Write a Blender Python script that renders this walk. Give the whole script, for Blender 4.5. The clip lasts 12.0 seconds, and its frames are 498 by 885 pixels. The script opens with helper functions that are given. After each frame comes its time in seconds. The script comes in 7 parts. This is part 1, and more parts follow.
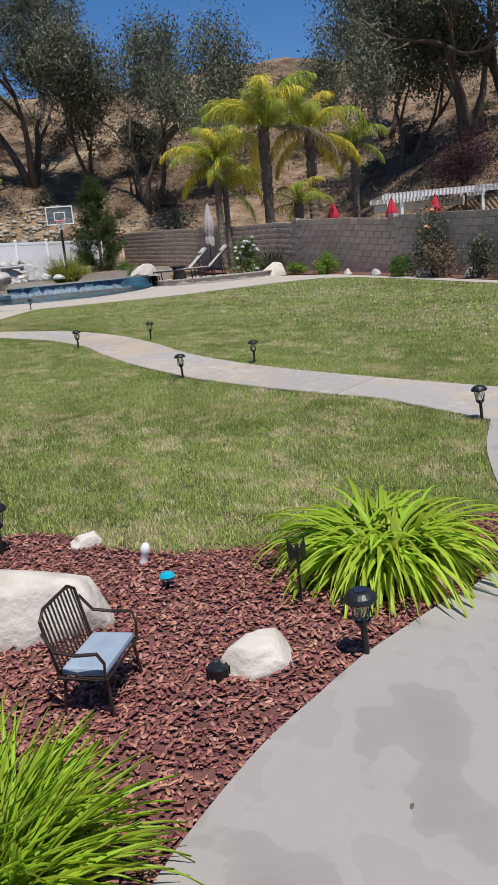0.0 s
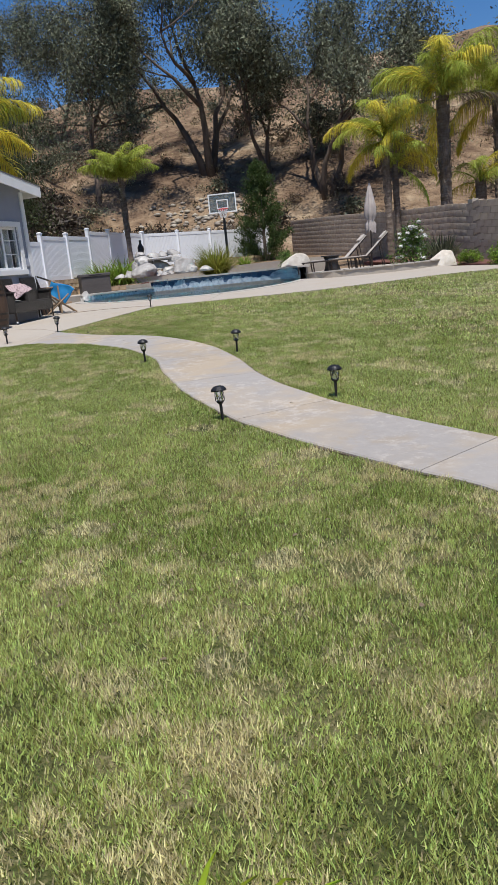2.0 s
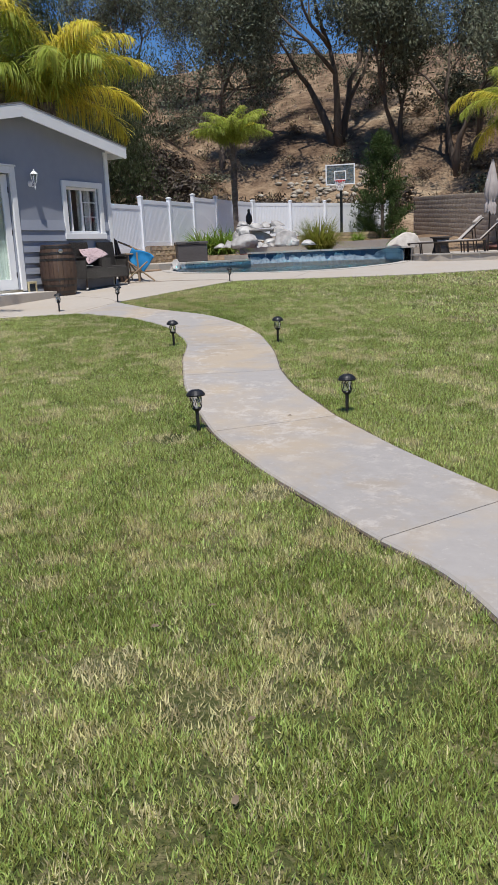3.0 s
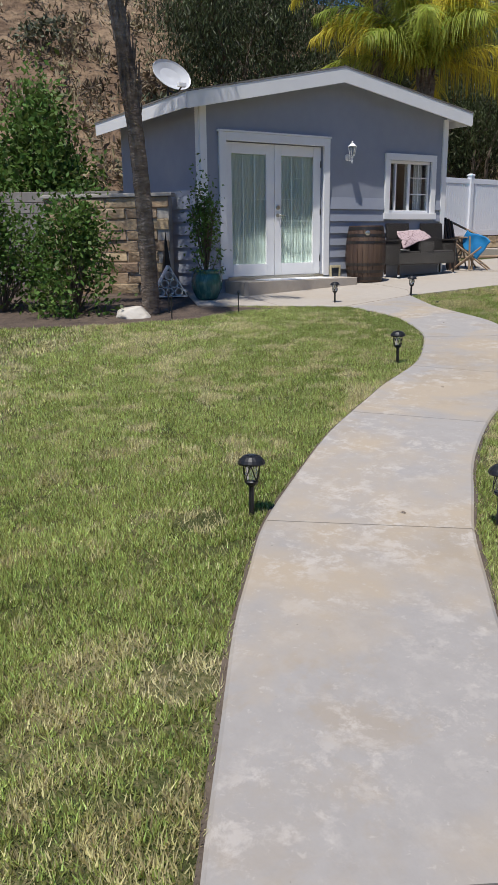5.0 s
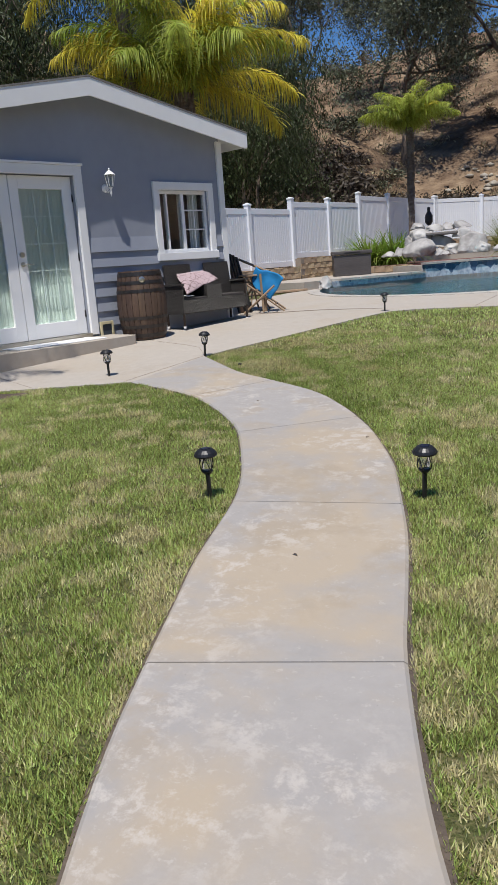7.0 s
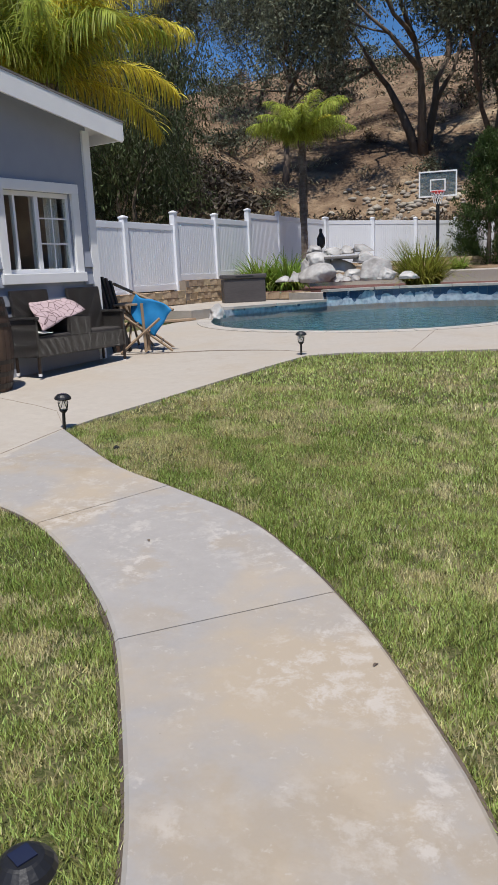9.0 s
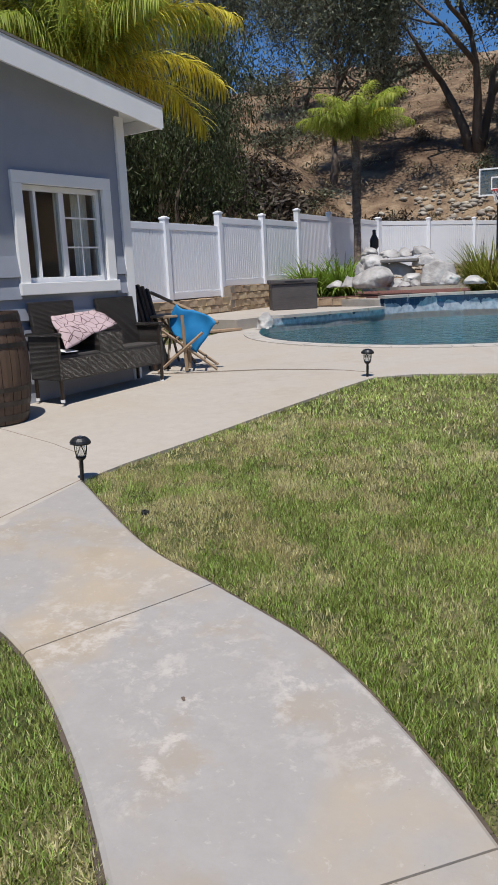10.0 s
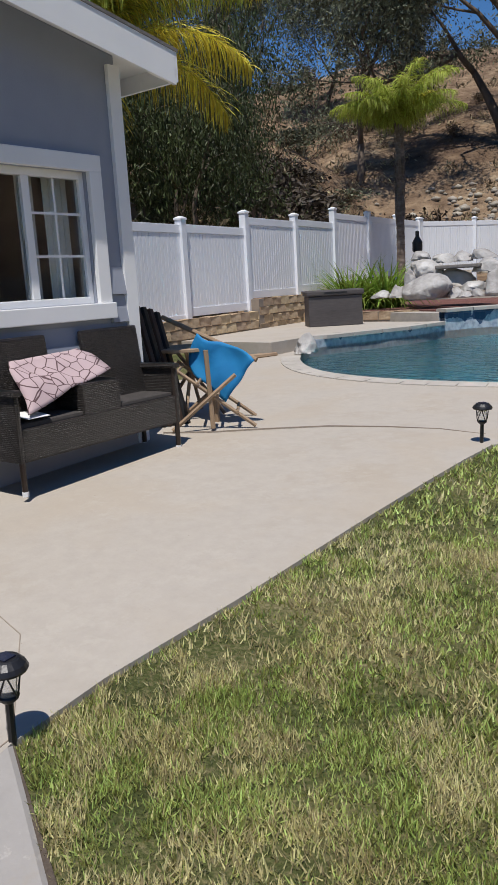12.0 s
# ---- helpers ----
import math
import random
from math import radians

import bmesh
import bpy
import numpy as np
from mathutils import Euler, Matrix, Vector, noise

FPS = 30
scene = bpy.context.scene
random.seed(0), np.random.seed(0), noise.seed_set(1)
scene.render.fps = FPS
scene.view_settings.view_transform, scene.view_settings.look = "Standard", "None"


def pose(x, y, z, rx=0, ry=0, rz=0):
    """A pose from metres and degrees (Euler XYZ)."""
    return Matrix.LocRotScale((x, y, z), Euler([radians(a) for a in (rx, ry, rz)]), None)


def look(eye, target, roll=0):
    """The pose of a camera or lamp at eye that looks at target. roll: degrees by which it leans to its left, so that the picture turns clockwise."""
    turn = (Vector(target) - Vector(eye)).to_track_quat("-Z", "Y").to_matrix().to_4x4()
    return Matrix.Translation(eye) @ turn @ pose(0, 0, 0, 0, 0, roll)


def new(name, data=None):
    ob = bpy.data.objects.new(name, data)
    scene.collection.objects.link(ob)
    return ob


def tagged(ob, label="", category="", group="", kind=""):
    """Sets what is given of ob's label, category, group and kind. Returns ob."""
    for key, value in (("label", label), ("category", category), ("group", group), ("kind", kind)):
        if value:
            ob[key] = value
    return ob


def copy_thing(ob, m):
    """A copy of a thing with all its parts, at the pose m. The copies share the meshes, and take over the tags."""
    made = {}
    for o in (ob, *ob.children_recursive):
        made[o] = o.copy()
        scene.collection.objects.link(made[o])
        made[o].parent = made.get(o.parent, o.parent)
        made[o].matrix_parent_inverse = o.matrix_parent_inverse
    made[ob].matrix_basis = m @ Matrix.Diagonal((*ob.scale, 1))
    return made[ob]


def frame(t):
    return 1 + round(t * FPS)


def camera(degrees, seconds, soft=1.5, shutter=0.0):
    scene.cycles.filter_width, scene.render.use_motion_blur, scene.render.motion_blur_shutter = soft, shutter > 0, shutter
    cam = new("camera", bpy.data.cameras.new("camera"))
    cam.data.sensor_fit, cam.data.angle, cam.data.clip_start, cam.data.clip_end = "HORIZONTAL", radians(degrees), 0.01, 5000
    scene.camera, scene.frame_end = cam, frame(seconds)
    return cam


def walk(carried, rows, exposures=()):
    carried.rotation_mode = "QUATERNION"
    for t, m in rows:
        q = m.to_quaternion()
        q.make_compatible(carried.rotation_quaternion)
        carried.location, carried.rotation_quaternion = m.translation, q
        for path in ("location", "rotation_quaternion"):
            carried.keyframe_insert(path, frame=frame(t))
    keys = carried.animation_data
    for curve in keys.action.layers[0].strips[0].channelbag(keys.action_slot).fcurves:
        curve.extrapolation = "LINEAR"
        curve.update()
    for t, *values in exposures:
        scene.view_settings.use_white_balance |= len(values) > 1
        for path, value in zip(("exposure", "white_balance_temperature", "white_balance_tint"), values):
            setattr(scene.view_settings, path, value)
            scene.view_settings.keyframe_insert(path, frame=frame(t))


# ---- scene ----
cam = camera(35.84, 12.0, soft=1.0)
# seconds, eye, a point looked at, roll
ROWS = [
    (0, (-0.067, 0.122, 1.525), (-0.043, 2.07, 1.074), -5.5),
    (0.5, (0.1, 0.867, 1.526), (0.152, 2.814, 1.075), -5.2),
    (1, (0.376, 1.576, 1.514), (0.237, 3.522, 1.075), -6.5),
    (1.5, (0.647, 2.295, 1.487), (0.279, 4.215, 1.066), -6.8),
    (2, (0.988, 3.01, 1.478), (0.538, 4.91, 1.044), -5.9),
    (2.5, (1.349, 3.671, 1.506), (0.691, 5.507, 1.062), -2.7),
    (2.7, (1.469, 3.949, 1.487), (0.768, 5.764, 1.022), -2.5),
    (4.3, (2.239, 6.055, 1.529), (1.092, 7.623, 1.057), -1.3),
    (4.5, (2.253, 6.294, 1.557), (0.926, 7.713, 1.081), -1.6),
    (5, (2.069, 6.894, 1.567), (0.559, 8.102, 1.057), -0.7),
    (5.5, (1.747, 7.472, 1.598), (0.276, 8.726, 1.085), -1.0),
    (6, (1.254, 7.944, 1.637), (-0.189, 9.235, 1.133), -0.7),
    (6.5, (0.698, 8.452, 1.718), (-0.575, 9.919, 1.241), -1.8),
    (7, (0.246, 8.948, 1.754), (-0.902, 10.522, 1.302), -4.2),
    (7.5, (-0.209, 9.488, 1.779), (-1.224, 11.155, 1.344), -3.9),
    (7.7, (-0.35, 9.708, 1.771), (-1.303, 11.412, 1.337), -3.9),
    (9.3, (-1.572, 11.542, 1.894), (-2.448, 13.289, 1.467), -2.6),
    (9.5, (-1.688, 11.764, 1.898), (-2.597, 13.494, 1.472), -2.6),
    (10, (-2.113, 12.352, 1.942), (-3.084, 14.05, 1.525), -2.7),
    (10.5, (-2.427, 12.929, 1.972), (-3.41, 14.623, 1.565), -1.4),
    (11, (-2.808, 13.449, 2.011), (-3.9, 15.075, 1.608), -1.4),
    (11.5, (-3.207, 13.979, 2.026), (-4.27, 15.625, 1.627), -3.0),
    (12, (-3.616, 14.492, 2.065), (-4.627, 16.17, 1.662), -3.3),
]
walk(cam, [(t, look(eye, target, roll)) for t, eye, target, roll in ROWS], exposures=[(0.0, 0.05), (2.5, 0.06), (5.5, 0.0), (9.5, 0.0), (12.0, -0.1)])

# ---- sky and sun ----
SUN_AZ = Vector((0.38, -0.925, 0)).normalized()
SUN_EL = radians(69)
world = bpy.data.worlds.new("world")
scene.world = world
world.use_nodes = True
wn = world.node_tree.nodes
sky = wn.new("ShaderNodeTexSky")
sky.sky_type, sky.sun_disc = "NISHITA", False
sky.sun_elevation = SUN_EL
sky.sun_rotation = math.atan2(SUN_AZ.x, SUN_AZ.y)
sky.air_density, sky.dust_density, sky.ozone_density, sky.altitude = 1.0, 0.1, 3.0, 600
wn["Background"].inputs[1].default_value = 0.088
hue = wn.new("ShaderNodeHueSaturation")
hue.inputs["Saturation"].default_value, hue.inputs["Value"].default_value = 1.3, 1.15
hue.inputs["Hue"].default_value = 0.507
world.node_tree.links.new(sky.outputs[0], hue.inputs["Color"])
world.node_tree.links.new(hue.outputs[0], wn["Background"].inputs[0])
sun_data = bpy.data.lights.new("sun", "SUN")
sun_data.energy, sun_data.angle, sun_data.color = 4.9, radians(0.55), (1.0, 0.96, 0.905)
sun = new("sun", sun_data)
to_sun = SUN_AZ * math.cos(SUN_EL) + Vector((0, 0, math.sin(SUN_EL)))
sun.matrix_world = look(to_sun * 60, (0, 0, 0))


# ---- materials ----
def mat(name, rough=0.8, metal=0.0, spec=0.5):
    m = bpy.data.materials.new(name)
    m.use_nodes = True
    b = m.node_tree.nodes["Principled BSDF"]
    b.inputs["Roughness"].default_value, b.inputs["Metallic"].default_value = rough, metal
    b.inputs["Specular IOR Level"].default_value = spec
    return m, m.node_tree.nodes, m.node_tree.links, b


def grain(name, stops, scale=6.0, rough=0.8, metal=0.0, spec=0.5, bump=0.2, bump_scale=None, detail=8.0, vary=0.0, island=0.0,
          stretch=(1, 1, 1), fine=None, coarse=None, depth=0.01, through_light=0.0, rough_vary=0.0):
    """A surface whose colour runs over stops [(place, rgb)...] by noise, with a coarser second scale, relief and piece-to-piece change."""
    m, n, l, b = mat(name, rough, metal, spec)
    co = n.new("ShaderNodeTexCoord")
    mp = n.new("ShaderNodeMapping")
    mp.inputs["Scale"].default_value = stretch
    l.new(co.outputs["Object"], mp.inputs[0])
    t1 = n.new("ShaderNodeTexNoise")
    t1.inputs["Scale"].default_value, t1.inputs["Detail"].default_value = scale, detail
    l.new(mp.outputs[0], t1.inputs["Vector"])
    t2 = n.new("ShaderNodeTexNoise")
    t2.inputs["Scale"].default_value, t2.inputs["Detail"].default_value = coarse or scale / 7, 4
    l.new(mp.outputs[0], t2.inputs["Vector"])
    mixf = n.new("ShaderNodeMix")
    mixf.inputs[0].default_value = 0.5
    l.new(t1.outputs[0], mixf.inputs[2]), l.new(t2.outputs[0], mixf.inputs[3])
    ramp = n.new("ShaderNodeValToRGB")
    el = ramp.color_ramp.elements
    while len(el) < len(stops):
        el.new(0.5)
    for e, (p, c) in zip(el, stops):
        e.position, e.color = p, (*c, 1)
    l.new(mixf.outputs[0], ramp.inputs[0])
    col = ramp.outputs[0]
    if vary or island:
        hsv = n.new("ShaderNodeHueSaturation")
        rnd = n.new("ShaderNodeObjectInfo").outputs["Random"] if vary else n.new("ShaderNodeNewGeometry").outputs["Random Per Island"]
        rng = n.new("ShaderNodeMapRange")
        a = vary or island
        rng.inputs[3].default_value, rng.inputs[4].default_value = 1 - a, 1 + a
        l.new(rnd, rng.inputs[0]), l.new(rng.outputs[0], hsv.inputs["Value"]), l.new(col, hsv.inputs["Color"])
        h2 = n.new("ShaderNodeMapRange")
        h2.inputs[3].default_value, h2.inputs[4].default_value = 0.5 - a * 0.05, 0.5 + a * 0.05
        l.new(rnd, h2.inputs[0]), l.new(h2.outputs[0], hsv.inputs["Hue"])
        col = hsv.outputs[0]
    l.new(col, b.inputs["Base Color"])
    if rough_vary:
        rr = n.new("ShaderNodeMapRange")
        rr.inputs[3].default_value, rr.inputs[4].default_value = rough - rough_vary, rough + rough_vary
        l.new(t2.outputs[0], rr.inputs[0]), l.new(rr.outputs[0], b.inputs["Roughness"])
    if bump:
        t3 = n.new("ShaderNodeTexNoise")
        t3.inputs["Scale"].default_value, t3.inputs["Detail"].default_value = bump_scale or scale * 3, 6
        l.new(mp.outputs[0], t3.inputs["Vector"])
        bp = n.new("ShaderNodeBump")
        bp.inputs["Strength"].default_value, bp.inputs["Distance"].default_value = bump, depth
        l.new(t3.outputs[0], bp.inputs["Height"]), l.new(bp.outputs[0], b.inputs["Normal"])
    if through_light:
        tr = n.new("ShaderNodeBsdfTranslucent")
        l.new(col, tr.inputs[0])
        mx = n.new("ShaderNodeMixShader")
        mx.inputs[0].default_value = through_light
        out = n["Material Output"]
        l.new(b.outputs[0], mx.inputs[1]), l.new(tr.outputs[0], mx.inputs[2]), l.new(mx.outputs[0], out.inputs[0])
    return m


def stained(name, base, stain, pale, amount=0.55):
    """Old concrete: mottled base, tan stains with soft edges, crisp pale scale and dark specks."""
    m, n, l, b = mat(name, 0.85)
    co = n.new("ShaderNodeTexCoord")
    def field(scale, detail, lo, hi, distort=0.1, rough=0.55):
        t = n.new("ShaderNodeTexNoise")
        t.inputs["Scale"].default_value, t.inputs["Detail"].default_value, t.inputs["Distortion"].default_value, t.inputs["Roughness"].default_value = scale, detail, distort, rough
        l.new(co.outputs["Object"], t.inputs["Vector"])
        r = n.new("ShaderNodeMapRange")
        r.inputs[1].default_value, r.inputs[2].default_value = lo, hi
        l.new(t.outputs[0], r.inputs[0])
        return r.outputs[0]
    def lay(under, over, mask, k):
        f = n.new("ShaderNodeMath")
        f.operation = "MULTIPLY"
        f.inputs[1].default_value = k
        l.new(mask, f.inputs[0])
        x = n.new("ShaderNodeMix")
        x.data_type = "RGBA"
        l.new(f.outputs[0], x.inputs[0])
        if isinstance(under, tuple):
            x.inputs[6].default_value = (*under, 1)
        else:
            l.new(under, x.inputs[6])
        x.inputs[7].default_value = (*over, 1)
        return x.outputs[2]
    def both(a, b_):
        f = n.new("ShaderNodeMath")
        f.operation = "MULTIPLY"
        l.new(a, f.inputs[0]), l.new(b_, f.inputs[1])
        return f.outputs[0]
    col = lay(base, tuple(c * 0.86 for c in base), field(11, 10, 0.38, 0.68, 0.1, 0.7), 0.6)
    col = lay(col, stain, field(1.1, 6, 0.47, 0.62, 0.2), amount)
    col = lay(col, tuple(c * 0.82 for c in stain), both(field(2.6, 8, 0.50, 0.60, 0.2, 0.65), field(0.8, 3, 0.42, 0.55)), amount * 0.6)
    col = lay(col, pale, both(field(8.5, 12, 0.50, 0.60, 0.2, 0.75), field(1.3, 5, 0.45, 0.60, 0.3)), 0.75 * amount)
    col = lay(col, pale, field(24, 8, 0.60, 0.66, 0.3, 0.7), 0.4 * amount)
    col = lay(col, (0.10, 0.085, 0.07), field(38, 3, 0.75, 0.79), 0.5)
    h = n.new("ShaderNodeHueSaturation")
    r = n.new("ShaderNodeMapRange")
    r.inputs[3].default_value, r.inputs[4].default_value = 0.95, 1.05
    l.new(n.new("ShaderNodeObjectInfo").outputs["Random"], r.inputs[0])
    l.new(r.outputs[0], h.inputs["Value"]), l.new(col, h.inputs["Color"]), l.new(h.outputs[0], b.inputs["Base Color"])
    t = n.new("ShaderNodeTexNoise")
    t.inputs["Scale"].default_value, t.inputs["Detail"].default_value = 55, 8
    l.new(co.outputs["Object"], t.inputs["Vector"])
    bp = n.new("ShaderNodeBump")
    bp.inputs["Strength"].default_value, bp.inputs["Distance"].default_value = 0.3, 0.004
    l.new(t.outputs[0], bp.inputs["Height"]), l.new(bp.outputs[0], b.inputs["Normal"])
    return m


CONCRETE = stained("concrete", (0.325, 0.303, 0.281), (0.385, 0.315, 0.23), (0.49, 0.445, 0.395), 0.9)
GREY_CONCRETE = grain("grey_concrete", [(0.3, (0.23, 0.21, 0.188)), (0.45, (0.265, 0.242, 0.218)), (0.465, (0.30, 0.275, 0.25)), (0.545, (0.312, 0.287, 0.26)), (0.55, (0.288, 0.264, 0.238)), (0.7, (0.30, 0.275, 0.248))],
                      scale=3.2, coarse=1.5, rough=0.8, bump=0.3, bump_scale=70, depth=0.004)
PATIO = stained("patio_concrete", (0.40, 0.358, 0.308), (0.385, 0.322, 0.248), (0.45, 0.41, 0.355), 0.45)
SOIL = grain("soil", [(0.3, (0.05, 0.037, 0.028)), (0.6, (0.12, 0.09, 0.065))], scale=9, bump=0.6, bump_scale=30, depth=0.03)
TURF = grain("turf", [(0.3, (0.025, 0.031, 0.011)), (0.47, (0.088, 0.10, 0.035)), (0.57, (0.19, 0.172, 0.082)), (0.7, (0.35, 0.30, 0.17))],
             scale=55, coarse=1.6, rough=0.95, spec=0.1, bump=0.8, bump_scale=120, depth=0.03)
HILL = grain("dry_hillside", [(0.3, (0.075, 0.048, 0.034)), (0.45, (0.17, 0.115, 0.076)), (0.56, (0.28, 0.20, 0.13)), (0.7, (0.43, 0.34, 0.23))],
             scale=1.1, coarse=0.13, rough=0.95, spec=0.1, bump=0.9, bump_scale=2.5, depth=0.5)
DARKMULCH = grain("dark_mulch", [(0.3, (0.035, 0.024, 0.018)), (0.6, (0.12, 0.085, 0.062))], scale=30, rough=0.9, bump=0.9, bump_scale=60, depth=0.02)
MULCH = grain("mulch", [(0.3, (0.07, 0.027, 0.021)), (0.6, (0.19, 0.078, 0.062))], scale=40, rough=0.9, bump=0.9, bump_scale=70, depth=0.02)
CHIP = grain("bark_chip", [(0.3, (0.18, 0.06, 0.05)), (0.5, (0.31, 0.115, 0.095)), (0.7, (0.46, 0.245, 0.205))], scale=25, rough=0.85, island=0.5, bump=0.3, stretch=(1, 4, 1))
GREY_PAINT = grain("grey_house_paint", [(0.3, (0.27, 0.29, 0.345)), (0.7, (0.31, 0.33, 0.385))], scale=5, rough=0.6, bump=0.25, bump_scale=90, depth=0.004)
WHITE = grain("white_paint", [(0.3, (0.80, 0.80, 0.80)), (0.7, (0.87, 0.87, 0.86))], scale=4, rough=0.45, bump=0.08, bump_scale=60, depth=0.003)
VINYL = grain("white_vinyl", [(0.3, (0.76, 0.78, 0.82)), (0.7, (0.84, 0.85, 0.88))], scale=2, rough=0.35, bump=0.05, depth=0.003)
SHINGLE = grain("roof_shingle", [(0.3, (0.12, 0.11, 0.10)), (0.7, (0.24, 0.22, 0.20))], scale=14, bump=0.6, vary=0.2)
BLOCK = grain("block_wall", [(0.3, (0.31, 0.24, 0.18)), (0.5, (0.42, 0.34, 0.265)), (0.7, (0.50, 0.42, 0.335))], scale=5, rough=0.9, bump=0.5, bump_scale=40, vary=0.13)
MORTAR = grain("mortar", [(0.3, (0.23, 0.185, 0.145)), (0.7, (0.31, 0.26, 0.21))], scale=10, rough=0.95, bump=0.4)
TANSTONE = grain("tan_stone", [(0.3, (0.22, 0.145, 0.085)), (0.5, (0.40, 0.29, 0.18)), (0.7, (0.54, 0.42, 0.28))], scale=7, rough=0.9, bump=0.7, bump_scale=22, depth=0.02, vary=0.18)
ROCK = grain("pale_boulder", [(0.3, (0.36, 0.31, 0.25)), (0.5, (0.56, 0.51, 0.44)), (0.7, (0.68, 0.64, 0.57))], scale=6, rough=0.9, bump=0.7, bump_scale=18, depth=0.02, vary=0.08)
GREYROCK = grain("grey_boulder", [(0.3, (0.16, 0.15, 0.14)), (0.5, (0.38, 0.36, 0.34)), (0.7, (0.62, 0.60, 0.57))], scale=4, rough=0.85, bump=0.7, bump_scale=12, depth=0.04, vary=0.18)
BLACK = grain("black_metal", [(0.3, (0.012, 0.012, 0.013)), (0.7, (0.03, 0.03, 0.032))], scale=20, rough=0.38, metal=0.3, bump=0.1)
BROWN_METAL = grain("brown_metal", [(0.3, (0.03, 0.02, 0.016)), (0.7, (0.055, 0.04, 0.032))], scale=20, rough=0.4, metal=0.4, bump=0.1)
WICKER = grain("dark_wicker", [(0.3, (0.010, 0.007, 0.006)), (0.7, (0.028, 0.021, 0.018))], scale=40, rough=0.5, island=0.35, bump=0.4)
BARK = grain("bark", [(0.3, (0.06, 0.045, 0.035)), (0.6, (0.16, 0.12, 0.09)), (0.75, (0.22, 0.175, 0.14))], scale=5, rough=0.95, bump=0.8, bump_scale=14, stretch=(1, 1, 0.3), depth=0.03)
PALMBARK = grain("palm_bark", [(0.3, (0.07, 0.05, 0.037)), (0.5, (0.17, 0.13, 0.10)), (0.7, (0.31, 0.265, 0.225))], scale=7, rough=0.95, bump=0.8, bump_scale=18, stretch=(1, 1, 2.5), depth=0.03)


def leafy(name, dark, light, island=0.35, tl=0.35, scale=0.7, rough=0.55, spec=0.3):
    return grain(name, [(0.35, dark), (0.65, light)], scale=scale, rough=rough, spec=spec, bump=0, island=island, through_light=tl)


GRASS = leafy("grass_blade", (0.27, 0.322, 0.072), (0.56, 0.59, 0.205), island=0.75, tl=0.38, scale=2.2, rough=0.45, spec=0.45)
DRYGRASS = leafy("dry_grass_blade", (0.54, 0.47, 0.23), (0.80, 0.72, 0.43), island=0.45, tl=0.38, scale=2.0)
LILY = leafy("lily_leaf", (0.27, 0.40, 0.025), (0.47, 0.60, 0.06), island=0.35, tl=0.45, rough=0.4)
OAKLEAF = leafy("grey_green_leaf", (0.045, 0.053, 0.031), (0.235, 0.245, 0.16), island=0.65, tl=0.14, spec=0.2)
PEPPERLEAF = leafy("pepper_leaf", (0.018, 0.026, 0.01), (0.085, 0.105, 0.038), island=0.55, tl=0.16)
PALMLEAF = leafy("palm_leaf", (0.20, 0.27, 0.035), (0.50, 0.52, 0.09), island=0.4, tl=0.4)
YELLOWPALM = leafy("yellow_palm_leaf", (0.52, 0.43, 0.04), (0.82, 0.70, 0.11), island=0.35, tl=0.4)
CITRUS = leafy("shrub_leaf", (0.06, 0.11, 0.022), (0.17, 0.27, 0.06), island=0.5)
CYPRESS = leafy("conifer_leaf", (0.035, 0.06, 0.015), (0.08, 0.12, 0.03), island=0.4)
DRYBRUSH = leafy("dry_brush", (0.10, 0.07, 0.048), (0.27, 0.205, 0.135), island=0.45, tl=0.15)


# ---- mesh helpers ----
def part(name, bm, material, parent=None, label="", smooth=False):
    """Links a bmesh as one mesh object, under parent if given."""
    me = bpy.data.meshes.new(name)
    bm.to_mesh(me)
    bm.free()
    if smooth:
        me.polygons.foreach_set("use_smooth", [True] * len(me.polygons))
    me.materials.append(material)
    ob = new(name, me)
    if parent:
        ob.parent = parent
    if label:
        ob["label"] = label
    return ob


def raw(name, verts, faces, material, parent=None, smooth=False):
    """Links arrays of corners (n, 3) and faces (m, k) as one mesh object."""
    me = bpy.data.meshes.new(name)
    verts, faces = np.asarray(verts, dtype=np.float32), np.asarray(faces, dtype=np.int32)
    k = faces.shape[1]
    me.vertices.add(len(verts)), me.loops.add(faces.size), me.polygons.add(len(faces))
    me.vertices.foreach_set("co", verts.ravel())
    me.loops.foreach_set("vertex_index", faces.ravel())
    me.polygons.foreach_set("loop_start", np.arange(0, faces.size, k, dtype=np.int32))
    if smooth:
        me.polygons.foreach_set("use_smooth", np.ones(len(faces), dtype=bool))
    me.update(calc_edges=True)
    me.materials.append(material)
    ob = new(name, me)
    if parent:
        ob.parent = parent
    return ob


def thing(name, m, label, category, group="", kind=""):
    ob = new(name)
    ob.empty_display_size = 0.1
    ob.matrix_basis = m
    return tagged(ob, label, category, group, kind)


def box(x0, x1, y0, y1, z0, z1, bevel=0.0, into=None, m=None):
    bm = into or bmesh.new()
    made = bmesh.ops.create_cube(bm, size=1)["verts"]
    bmesh.ops.transform(bm, matrix=Matrix.LocRotScale(((x0 + x1) / 2, (y0 + y1) / 2, (z0 + z1) / 2), None, (x1 - x0, y1 - y0, z1 - z0)), verts=made)
    if bevel:
        edges = list({e for v in made for e in v.link_edges})
        res = bmesh.ops.bevel(bm, geom=edges, offset=bevel, segments=2, affect="EDGES", profile=0.6)
        made = list(set(res["verts"]) | {v for v in made if v.is_valid})
    if m is not None:
        bmesh.ops.transform(bm, matrix=m, verts=[v for v in made if v.is_valid])
    return bm


